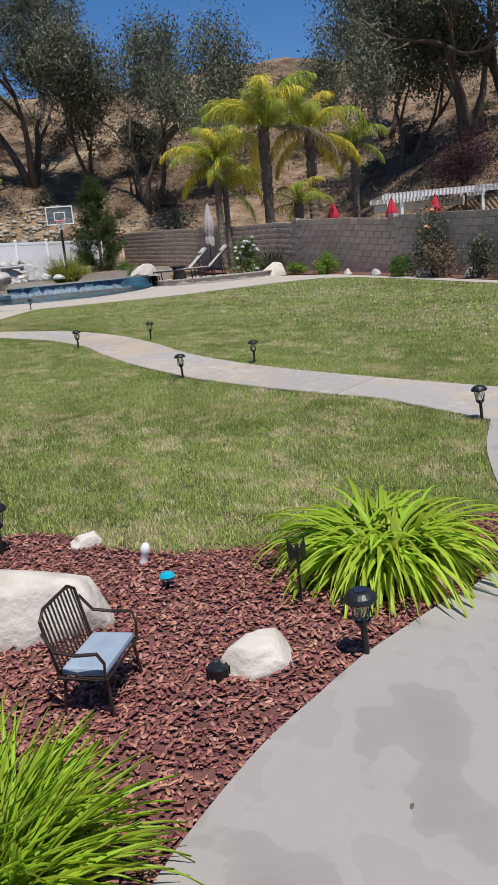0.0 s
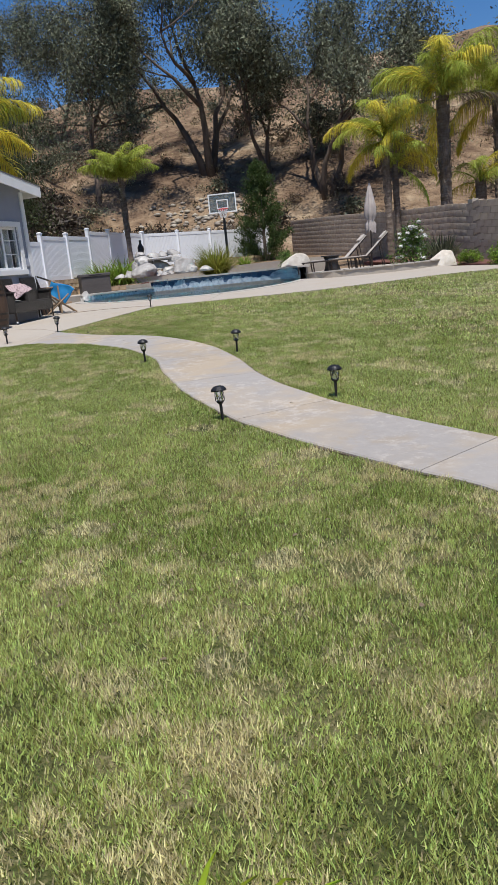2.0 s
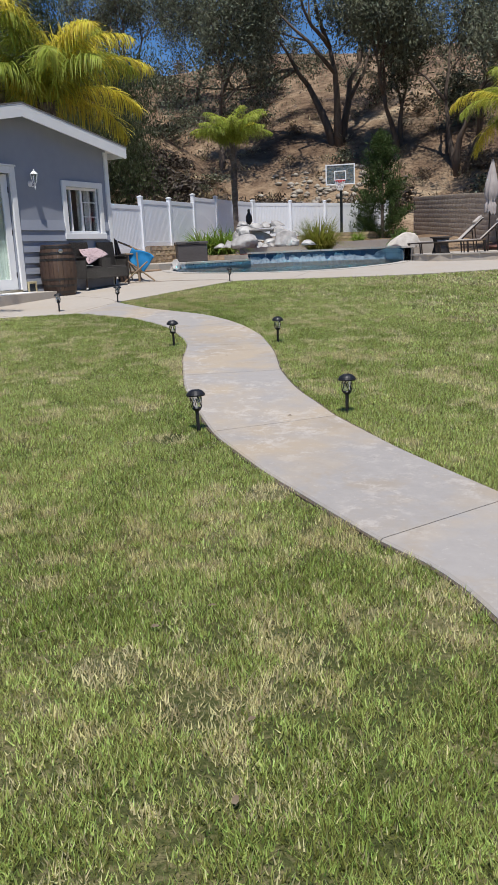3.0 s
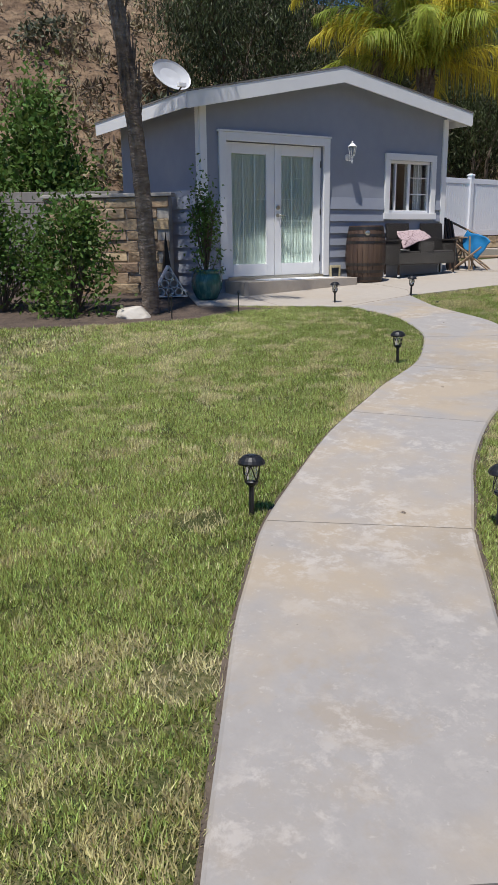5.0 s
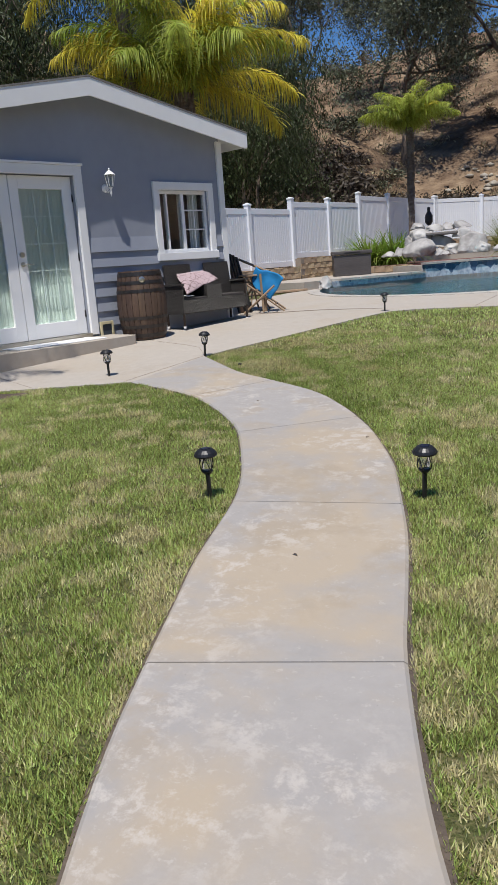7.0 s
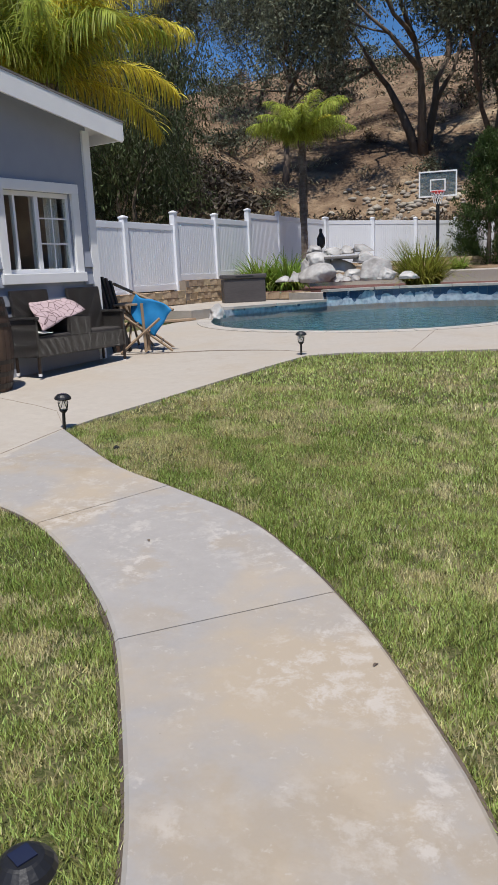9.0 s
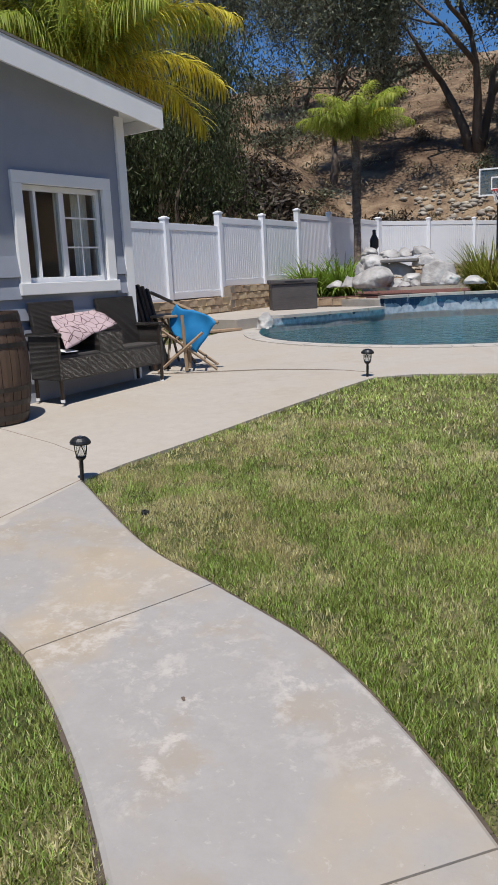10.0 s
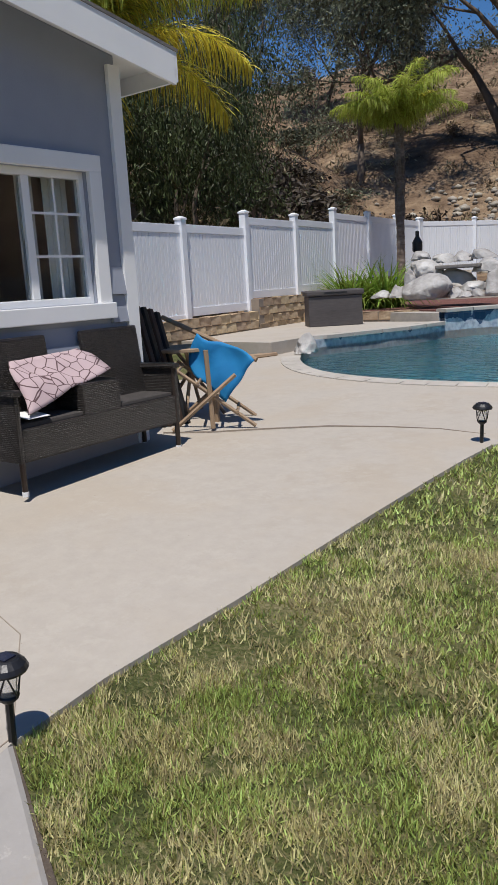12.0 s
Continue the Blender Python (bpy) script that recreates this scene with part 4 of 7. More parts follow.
wl_.new(wco.outputs["Object"], w1.inputs["Vector"]), wl_.new(w1.outputs[0], l2.inputs["Height"]), wl_.new(l2.outputs[0], wb_.inputs["Normal"])
water = part("pool_water", prism(POOL, WATER_Z - 0.03, WATER_Z), WATER)
water.visible_shadow = False
tagged(water, "rippled blue-green swimming pool water", "pool water", kind="structure")
shell = thing("pool_shell", Matrix(), "blue plastered swimming pool basin", "pool", kind="structure")
part("basin_floor", prism(POOL, -0.55, -0.45), PLASTER, shell)
n = len(POOL)
bm = bmesh.new()
lo = [bm.verts.new((x, y, -0.5)) for x, y in POOL]
hi = [bm.verts.new((x, y, 0.93)) for x, y in POOL]
for i in range(n):
    bm.faces.new((lo[i], lo[(i + 1) % n], hi[(i + 1) % n], hi[i]))
part("basin_wall", bm, PLASTER, shell)


def pool_edge(i0, i1, top, inner_depth, name, label, coping_w=0.32):
    """A raised, tiled wall of the pool with a coping of separate stones, along POOL[i0:i1]."""
    root = thing(name, Matrix(), label, "pool wall", kind="structure")
    line = [POOL[i % n] for i in range(i0, i1)]
    cx, cy = -5.4, 25.2
    outw = lambda p, w: (p[0] + (p[0] - cx) / math.hypot(p[0] - cx, p[1] - cy) * w, p[1] + (p[1] - cy) / math.hypot(p[0] - cx, p[1] - cy) * w)
    bm = bmesh.new()
    prev = None
    for p in line:
        q = outw(p, 0.2)
        row = [bm.verts.new((*p, 0.6)), bm.verts.new((*p, top - 0.055)), bm.verts.new((*q, top - 0.055)), bm.verts.new((*q, 0.6))]
        if prev:
            for k in range(3):
                bm.faces.new((prev[k], row[k], row[k + 1], prev[k + 1]))
        prev = row
    bmesh.ops.recalc_face_normals(bm, faces=bm.faces)
    part("tiled_face", bm, TILE, root, "blue tile with white scale")
    for a, b in zip(line[::2], line[2::2]):
        a2, b2 = Vector(a).lerp(Vector(b), 0.015), Vector(a).lerp(Vector(b), 0.985)
        quad = [outw(a2, -0.05), outw(b2, -0.05), outw(b2, coping_w), outw(a2, coping_w)]
        part("coping_stone", prism(quad, top - 0.052, top), CAPSTONE, root)
    return root


near_i = lambda x, y: min(range(n), key=lambda i: (POOL[i][0] - x) ** 2 + (POOL[i][1] - y) ** 2)
i_right, i_back, i_left = near_i(-2.47, 25.6), near_i(-7.5, 27.2), near_i(-8.5, 24.3)
pool_edge(i_right + 2, i_back + 1, 1.47, 0.5, "pool_back_wall", "raised pool wall of blue tile under stone coping")
pool_edge(i_back, n + 1, 1.27, 0.3, "pool_side_wall", "curved raised pool wall with stone coping")
flat = thing("pool_coping", Matrix(), "pale flush coping round the pool's near side", "coping", kind="structure")
for i in range(near_i(-8.3, 23.7), i_right + 2):
    a, b = POOL[i % n], POOL[(i + 1) % n]
    d = Vector((b[0] - a[0], b[1] - a[1])).normalized()
    o = Vector((d.y, -d.x))
    q = [tuple(Vector(a) - o * 0.03), tuple(Vector(b) - o * 0.03), tuple(Vector(b) + o * 0.22), tuple(Vector(a) + o * 0.22)]
    part("coping_stone", prism(q, -0.1, 0.026, height=yard), CAPSTONE, flat)
# raised terraces around the pool
shelf_line = [p for p in (POOL[i % n] for i in range(i_back, n))]
out2 = [(p[0] + (p[0] + 5.4) * 0.055, p[1] + (p[1] - 25.2) * 0.055) for p in shelf_line]
tagged(part("pool_shelf", prism([(-10.57, 28.4)] + out2 + [(-8.75, 23.75), (-10.57, 24.2)], 0.8, 1.262), PATIO), "raised concrete shelf between the pool and the fence", "terrace", kind="structure")
back_line = [POOL[i] for i in range(i_right + 2, i_back + 1)]
out3 = [(p[0] + (p[0] + 5.4) * 0.07, p[1] + (p[1] - 25.2) * 0.07) for p in back_line]
PLANTER = out3 + [(-8.9, 28.4), (-10.57, 28.42), (-10.57, 33.5), (-7.5, 33.5), (-3.4, 32.0), (-2.75, 29.0)]
tagged(part("planter_curb", prism(PLANTER, 0.8, 1.40), CAPSTONE), "grey stone curb round the planting bed", "curb", kind="structure")
tagged(part("pool_planter", prism([(-6.6 + (x + 6.6) * 0.93, 31.0 + (y - 31.0) * 0.90) for x, y in PLANTER], 1.2, 1.43), MULCH), "planting bed of mulch behind the pool", "mulch bed", kind="structure")
tagged(part("back_terrace", prism([(-10.6, 33.5), (-7.5, 33.5), (-3.4, 32.0), (-2.3, 33.5), (-3.2, 40.5), (-6.3, 42.9), (-8.3, 39.7), (-10.3, 36.6)], 0.8, 1.72), PATIO), "pale concrete court under the basketball hoop", "terrace", kind="structure")
LOUNGE = smooth_line([(-2.55, 27.6), (-2.2, 26.3), (-1.4, 25.75), (-0.4, 25.95), (0.6, 26.5), (1.3, 27.3), (1.7, 28.2), (1.2, 30.2), (0.3, 31.6), (-1.2, 33.2), (-2.4, 33.0), (-2.75, 29.0), (-2.55, 27.6)], 0.3)[:-1]
tagged(part("lounge_terrace", prism(LOUNGE, 0.7, 1.2), PATIO), "raised curved terrace of pale concrete by the pool", "terrace", kind="structure")
for i in range(0, len(LOUNGE) // 2, 2):
    a, b = LOUNGE[i], LOUNGE[(i + 2) % len(LOUNGE)]
    d = Vector((b[0] - a[0], b[1] - a[1])).normalized()
    o = Vector((d.y, -d.x))
    part("coping_stone", prism([tuple(Vector(a) + o * 0.05 + d * 0.008), tuple(Vector(b) + o * 0.05 - d * 0.008), tuple(Vector(b) - o * 0.28 - d * 0.008), tuple(Vector(a) - o * 0.28 + d * 0.008)], 1.2, 1.235), CAPSTONE, bpy.data.objects["lounge_terrace"])
# strip of walk and mulch along the back wall
strip_a = [(2.9, 24.3), (3.9, 23.6), (4.9, 21.9), (6.1, 19.2), (7.4, 16.4), (7.9, 16.7), (6.5, 19.6), (5.3, 22.3), (4.2, 24.3), (3.6, 25.6)]
tagged(part("wall_walk", prism(strip_a, -0.1, 0.02, height=yard), PATIO), "narrow concrete walk along the garden wall", "walkway", kind="structure")
bed_b = [(1.9, 28.3), (3.6, 25.7), (4.2, 24.4), (5.3, 22.4), (6.5, 19.7), (7.9, 16.8), (8.7, 17.2), (-0.6, 35.2), (-1.0, 33.4), (1.3, 30.4)]
tagged(part("wall_bed", prism(bed_b, -0.1, 0.03, height=yard), MULCH), "red mulch bed at the foot of the wall", "mulch bed", kind="structure")


# ---- solar path lights ----
def path_light(m, group="solar lights along the path"):
    root = thing("path_light", m, "black solar path light on a stake", "path light", group)
    part("stake", lathe([(0.013, -0.08), (0.013, 0.155)], 8), BLACK, root)
    part("collar", lathe([(0.014, 0.145), (0.03, 0.16), (0.034, 0.17), (0.03, 0.175)], 14), BLACK, root)
    part("lens", lathe([(0.027, 0.172), (0.031, 0.255)], 14), LENS, root, "clear ribbed lens")
    for k in range(8):
        for s in (1, -1):
            pts = [(0.038 * math.cos(a), 0.038 * math.sin(a), z) for a, z in ((k * math.pi / 4 + s * f * math.pi / 4, 0.172 + 0.083 * f) for f in (0, 0.25, 0.5, 0.75, 1))]
            if k % 2 == 0:
                part("cage_wire", tube(pts, 0.0028, 4), BLACK, root)
    part("cap", lathe([(0.035, 0.252), (0.064, 0.254), (0.067, 0.262), (0.06, 0.276), (0.043, 0.292), (0.036, 0.295)], 20), BLACK, root, smooth=False)
    part("solar_cell", box(-0.022, 0.022, -0.022, 0.022, 0.2955, 0.299), SOLAR, root)
    return root


LENS, ln_, ll_, lb_ = mat("clear_lens", 0.15)
lb_.inputs["Transmission Weight"].default_value, lb_.inputs["Base Color"].default_value = 0.9, (0.9, 0.92, 0.92, 1)
SOLAR = grain("solar_cell", [(0.3, (0.01, 0.012, 0.03)), (0.7, (0.03, 0.035, 0.06))], rough=0.15, bump=0)
first = path_light(on(0.35, 2.875) @ pose(0, 0, 0, 2, -3, 0))
LIGHTS = [(-0.65, 9.08, 0), (0.22, 9.81, 40), (-2.41, 12.18, 70), (-1.33, 12.66, 10), (-5.68, 14.66, 30), (-5.37, 15.91, 0), (-4.92, 19.76, 50), (1.95, 6.31, 20), (-1.44, 4.19, 60), (1.75, 4.6, 15), (2.75, 7.55, 45)]
for k, (x, y, a) in enumerate(LIGHTS):
    copy_thing(first, on(x, y) @ pose(0, 0, 0, (k * 37 % 7) - 3, (k * 53 % 7) - 3, a))


# ---- boulders ----
def boulder(name, m, size, material, label, seed, category="rock", group="", detail=4, rough=0.16, flat=True):
    bm = bmesh.new()
    bmesh.ops.create_icosphere(bm, subdivisions=detail, radius=1)
    pr = random.Random(seed)
    planes = [(Vector((pr.gauss(0, 1), pr.gauss(0, 1), abs(pr.gauss(0, 0.7)))).normalized(), pr.uniform(0.6, 0.86)) for _ in range(11)]
    for v in bm.verts:
        p = v.co * 1.1 + Vector((seed * 7.3, seed * 3.1, 0))
        k = 1 + rough * 1.6 * noise.noise(p) + rough * 0.7 * noise.noise(p * 2.7) + rough * 0.25 * noise.noise(p * 7)
        q = v.co * k
        for nrm, cut in planes:
            over = q.dot(nrm) - cut
            if over > 0:
                q -= nrm * over * 0.88
        v.co = Vector((q.x * size[0], q.y * size[1], max(q.z, -0.45) * size[2]))
    ob = part(name, bm, material, smooth=True)
    ob.matrix_basis = m
    return tagged(ob, label, category, group)


boulder("boulder", on(-1.15, 3.3, 0.06, 8), (0.50, 0.26, 0.24), ROCK, "large smooth cream boulder in the mulch", 1)
boulder("rock", on(-0.08, 2.89, 0.035, 20), (0.185, 0.11, 0.105), ROCK, "pale sandstone rock half buried in mulch", 2)
boulder("rock", on(-0.97, 4.24, 0.02, 20), (0.10, 0.08, 0.06), ROCK, "small pale stone at the lawn's edge", 3)
boulder("rock", on(0.80, 3.42, 0.04, 20), (0.085, 0.06, 0.10), TANSTONE, "small tan striped stone by the lily", 4)
boulder("rock", on(-6.82, 12.1, 0.03, 20), (0.30, 0.2, 0.14), ROCK, "pale boulder at the foot of the palm", 5)
boulder("rock", on(1.75, 28.0, 0.12, 20), (0.55, 0.4, 0.35), ROCK, "large white rock at the end of the terrace", 6)
boulder("rock", pose(-2.95, 28.9, 1.55, 0, 0, 30), (0.62, 0.4, 0.34), ROCK, "pale flat-topped rock behind the pool", 9)
for k, (x, y, s) in enumerate(((5.6, 22.3, 0.22), (6.5, 20.9, 0.2), (4.6, 24.2, 0.16), (3.9, 25.2, 0.15), (5.1, 23.3, 0.14))):
    boulder("rock", on(x, y, 0.05, 30 * k), (s * 1.4, s, s), ROCK if k % 2 else GREYROCK, "round stone edging the wall bed", 11 + k, group="stones along the wall")
# waterfall of stacked boulders
FALL = [(-8.16, 28.75, 1.81, 0.5, 0.35), (-8.31, 29.15, 2.17, 0.31, 0.28), (-8.72, 28.7, 1.74, 0.19, 0.16), (-6.74, 28.8, 1.8, 0.47, 0.33), (-7.19, 29.3, 2.16, 0.27, 0.2), (-7.74, 29.35, 1.96, 0.4, 0.25), (-7.37, 29.0, 1.79, 0.25, 0.13), (-7.22, 28.75, 1.67, 0.15, 0.1), (-7.61, 28.75, 1.69, 0.19, 0.14), (-6.47, 28.65, 1.75, 0.22, 0.21), (-6.94, 29.3, 2.07, 0.24, 0.16), (-8.51, 29.5, 2.39, 0.26, 0.13), (-8.14, 29.75, 2.33, 0.3, 0.14), (-7.79, 29.8, 2.34, 0.22, 0.14), (-7.39, 29.7, 2.37, 0.28, 0.14), (-8.56, 29.0, 1.97, 0.14, 0.22), (-9.06, 28.8, 1.71, 0.21, 0.1), (-7.43, 28.7, 1.66, 0.15, 0.1), (-8.13, 29.35, 2.08, 0.16, 0.21), (-5.97, 28.8, 1.69, 0.26, 0.13)]
for k, (x, y, z, a, c) in enumerate(FALL):
    boulder("waterfall_rock", pose(x, y, z - 0.12 * c, 0, 0, (k * 47) % 40 - 20), (a, 0.8 * a, c), GREYROCK if k != 5 else CAPSTONE, "grey-white boulder of the pool waterfall", 21 + k, group="waterfall boulders", detail=4, rough=0.24)
slab = part("spillway_stone", box(-8.09, -7.25, 29.0, 29.75, 2.13, 2.20, 0.02), SHINGLE)
tagged(slab, "flat dark stone ledge of the dry waterfall", "rock")
boulder("rock", pose(-8.3, 23.95, 1.19, 0, 0, 30), (0.17, 0.14, 0.2), GREYROCK, "knobbly pale stone at the pool's corner", 51, detail=4, rough=0.3)

# ---- patio furniture ----
def weave(name):
    m, n, l, b = mat(name, 0.36)
    co = n.new("ShaderNodeTexCoord")
    br = n.new("ShaderNodeTexBrick")
    br.inputs["Scale"].default_value, br.inputs["Mortar Size"].default_value, br.inputs["Mortar Smooth"].default_value = 26.0, 0.05, 0.6
    br.inputs["Brick Width"].default_value, br.inputs["Row Height"].default_value = 0.8, 0.3
    sp, cb, ad = n.new("ShaderNodeSeparateXYZ"), n.new("ShaderNodeCombineXYZ"), n.new("ShaderNodeMath")
    l.new(co.outputs["Object"], sp.inputs[0]), l.new(sp.outputs[0], ad.inputs[0]), l.new(sp.outputs[1], ad.inputs[1])
    l.new(ad.outputs[0], cb.inputs[0]), l.new(sp.outputs[2], cb.inputs[1]), l.new(cb.outputs[0], br.inputs[0])
    br.inputs["Color1"].default_value, br.inputs["Color2"].default_value, br.inputs["Mortar"].default_value = (0.046, 0.037, 0.033, 1), (0.022, 0.018, 0.016, 1), (0.004, 0.005, 0.005, 1)
    l.new(br.outputs[0], b.inputs["Base Color"])
    bp = n.new("ShaderNodeBump")
    bp.inputs["Strength"].default_value, bp.inputs["Distance"].default_value, bp.invert = 0.9, 0.008, True
    l.new(br.outputs["Fac"], bp.inputs["Height"]), l.new(bp.outputs[0], b.inputs["Normal"])
    return m


WEAVE = weave("woven_wicker")
SEAT_CLOTH = grain("dark_seat_cloth", [(0.3, (0.03, 0.026, 0.024)), (0.7, (0.06, 0.052, 0.047))], scale=30, rough=0.9, bump=0.3)
loveseat = thing("wicker_loveseat", pose(-6.98, 18.3, yard(-7.0, 18.3) + 0.018, 0, 0, -5), "dark brown wicker loveseat with a console between its seats", "loveseat")
for x in (-0.02, -0.36):
    for y in (-0.7, 0.7):
        leg = part("leg", lathe([(0.018, 0.02), (0.018, 0.62)], 8, m=Matrix.Translation((x, y, 0))), BROWN_METAL, loveseat)
        part("foot_cap", lathe([(0.02, 0.0), (0.021, 0.03)], 8, m=Matrix.Translation((x, y, 0))), WHITE, leg, "white plastic foot cap")
part("front_apron", box(-0.04, -0.01, -0.69, 0.69, 0.20, 0.40, 0.008), WEAVE, loveseat)
part("back_apron", box(-0.40, -0.37, -0.69, 0.69, 0.20, 0.42, 0.008), WEAVE, loveseat)
for y in (-0.72, 0.69):
    part("arm", box(-0.40, 0.0, y, y + 0.035, 0.20, 0.62, 0.012), WEAVE, loveseat)
    part("arm_top", box(-0.41, 0.01, y - 0.02, y + 0.055, 0.60, 0.635, 0.012), WEAVE, loveseat)
for y0, y1 in ((-0.685, -0.17), (0.17, 0.685)):
    part("seat", box(-0.37, -0.03, y0, y1, 0.36, 0.43, 0.02), SEAT_CLOTH, loveseat)
    part("backrest", box(-0.02, 0.02, y0 - 0.02, y1 + 0.02, 0.0, 0.52, 0.02, m=Matrix.Translation((-0.31, 0, 0.40)) @ Matrix.Rotation(radians(-7), 4, "Y")), WEAVE, loveseat)
part("console", box(-0.36, -0.03, -0.165, 0.165, 0.28, 0.60, 0.012), WEAVE, loveseat)
# throw with a crazed stone pattern
m_, n_, l_, b_ = mat("stone_print_cloth", 0.9)
vo = n_.new("ShaderNodeTexVoronoi")
vo.feature, vo.inputs["Scale"].default_value = "DISTANCE_TO_EDGE", 12.5
tc = n_.new("ShaderNodeTexCoord")
l_.new(tc.outputs["Object"], vo.inputs["Vector"])
rp = n_.new("ShaderNodeValToRGB")
rp.color_ramp.elements[0].position, rp.color_ramp.elements[0].color = 0.025, (0.10, 0.055, 0.06, 1)
rp.color_ramp.elements[1].position, rp.color_ramp.elements[1].color = 0.045, (0.46, 0.35, 0.36, 1)
l_.new(vo.outputs["Distance"], rp.inputs[0]), l_.new(rp.outputs[0], b_.inputs["Base Color"])
PRINT = m_


def draped(name, corners, material, label, category, thick=0.008, wave=0.02, n=14, seed=1):
    """A cloth between four corners, rippled."""
    a, b, c, d = [Vector(q) for q in corners]
    bm = bmesh.new()
    g = []
    for i in range(n + 1):
        for j in range(n + 1):
            u, v = i / n, j / n
            p = a.lerp(b, u).lerp(d.lerp(c, u), v)
            p += Vector((noise.noise(p * 5 + Vector((seed, 0, 0))), noise.noise(p * 5 + Vector((0, seed, 9))), noise.noise(p * 4 + Vector((5, seed, 0))))) * wave
            g.append(bm.verts.new(p))
    for i in range(n):
        for j in range(n):
            bm.faces.new([g[k] for k in (i * (n + 1) + j, i * (n + 1) + j + 1, (i + 1) * (n + 1) + j + 1, (i + 1) * (n + 1) + j)])
    ob = part(name, bm, material, smooth=True)
    so = ob.modifiers.new("thick", "SOLIDIFY")
    so.thickness = thick
    return tagged(ob, label, category)


seat_m = pose(-6.98, 18.3, yard(-7.0, 18.3) + 0.018, 0, 0, -5)
loc = lambda *p: seat_m @ Vector(p)
draped("throw_cover", [loc(-0.05, -0.62, 0.47), loc(-0.10, 0.16, 0.645), loc(-0.34, 0.08, 0.80), loc(-0.30, -0.5, 0.78)], PRINT, "pink stone-patterned cover tossed over the loveseat", "throw", wave=0.05)
draped("paper_sheet", [loc(-0.02, -0.62, 0.45), loc(-0.02, -0.45, 0.452), loc(-0.22, -0.42, 0.46), loc(-0.22, -0.62, 0.465)], WHITE, "white sheet lying on the wicker seat", "sheet", wave=0.01, thick=0.004)

WOOD = grain("barrel_oak", [(0.3, (0.03, 0.017, 0.012)), (0.5, (0.06, 0.034, 0.023)), (0.7, (0.105, 0.062, 0.04))], scale=9, stretch=(1, 1, 0.12), rough=0.65, bump=0.4, bump_scale=30, vary=0.15)
PALEWOOD = grain("weathered_wood", [(0.3, (0.20, 0.13, 0.08)), (0.7, (0.38, 0.27, 0.17))], scale=9, stretch=(1, 1, 0.2), rough=0.7, bump=0.3)
HOOP = grain("barrel_hoop", [(0.3, (0.03, 0.028, 0.026)), (0.7, (0.08, 0.07, 0.065))], scale=14, rough=0.45, metal=0.7, bump=0.2)
barrel = thing("wine_barrel", pose(-7.22, 16.92, yard(-7.22, 16.92) + 0.018, 0, 0, 20), "dark oak wine barrel with iron hoops on the patio", "barrel")
bulge = lambda z: 0.285 + 0.055 * math.sin(math.pi * z / 0.92)
for k in range(24):
    a0, a1 = 2 * math.pi * (k + 0.03) / 24, 2 * math.pi * (k + 0.97) / 24
    bm = bmesh.new()
    rows = [[bm.verts.new((r * math.cos(a), r * math.sin(a), z)) for r, a in ((bulge(z), a0), (bulge(z) + 0.002, (a0 + a1) / 2), (bulge(z), a1), (bulge(z) - 0.03, a1), (bulge(z) - 0.03, a0))] for z in np.linspace(0, 0.92, 9)]
    for s, t in zip(rows, rows[1:]):
        for i in range(5):
            bm.faces.new((s[i], s[(i + 1) % 5], t[(i + 1) % 5], t[i]))
    bm.faces.new(rows[0][::-1]), bm.faces.new(rows[-1])
    part("stave", bm, WOOD, barrel)
for z, h in ((0.03, 0.05), (0.15, 0.045), (0.27, 0.04), (0.63, 0.04), (0.74, 0.045), (0.85, 0.05)):
    part("hoop", lathe([(bulge(z) - 0.01, z), (bulge(z) + 0.006, z), (bulge(z + h) + 0.006, z + h), (bulge(z + h) - 0.01, z + h)], 32), HOOP, barrel)
part("barrel_head", lathe([(0.262, 0.86), (0.262, 0.885)], 28), WOOD, barrel)
part("bung", lathe([(0.04, 0.0), (0.04, 0.02), (0.02, 0.026)], 14, m=Matrix.Rotation(radians(-62), 4, "Z") @ Matrix.Translation((bulge(0.8) - 0.002, 0, 0.80)) @ Matrix.Rotation(radians(90), 4, "Y")), BRASS, barrel)

# round side table, folded wooden chair with a blue cloth
TX, TY = -7.45, 19.95
TZ = yard(TX, TY) + 0.018
table = thing("round_side_table", pose(TX, TY, TZ), "weathered round wooden side table on crossed legs", "table")
part("tabletop", lathe([(0.30, 0.56), (0.31, 0.565), (0.31, 0.585), (0.30, 0.59)], 28), PALEWOOD, table)
for a in (20, 110, 200, 290):
    c, s = math.cos(radians(a)), math.sin(radians(a))
    part("table_leg", tube([(0.28 * c, 0.28 * s, 0.0), (-0.12 * c, -0.12 * s, 0.558)], 0.016, 6), PALEWOOD, table)
frame_ = thing("folding_chair", pose(-7.06, 19.68, yard(-7.06, 19.68) + 0.018, 0, 0, 30), "folding wooden sling chair with bare timber frame", "chair")
for y in (-0.2, 0.28):
    part("leg", tube([(0.0, y, 0.0), (-0.02, y, 0.62)], 0.02, 6), PALEWOOD, frame_)
    part("cross_leg", tube([(0.34, y + 0.02, 0.0), (-0.3, y + 0.02, 0.5)], 0.018, 6), PALEWOOD, frame_)
    part("back_leg", tube([(-0.32, y - 0.02, 0.0), (0.2, y - 0.02, 0.42)], 0.018, 6), PALEWOOD, frame_)
for x, z in ((0.2, 0.12), (-0.1, 0.36), (0.05, 0.26), (-0.26, 0.46)):
    part("rung", tube([(x, -0.2, z), (x, 0.3, z)], 0.013, 6), PALEWOOD, frame_)
to_chair = frame_.matrix_basis.inverted()
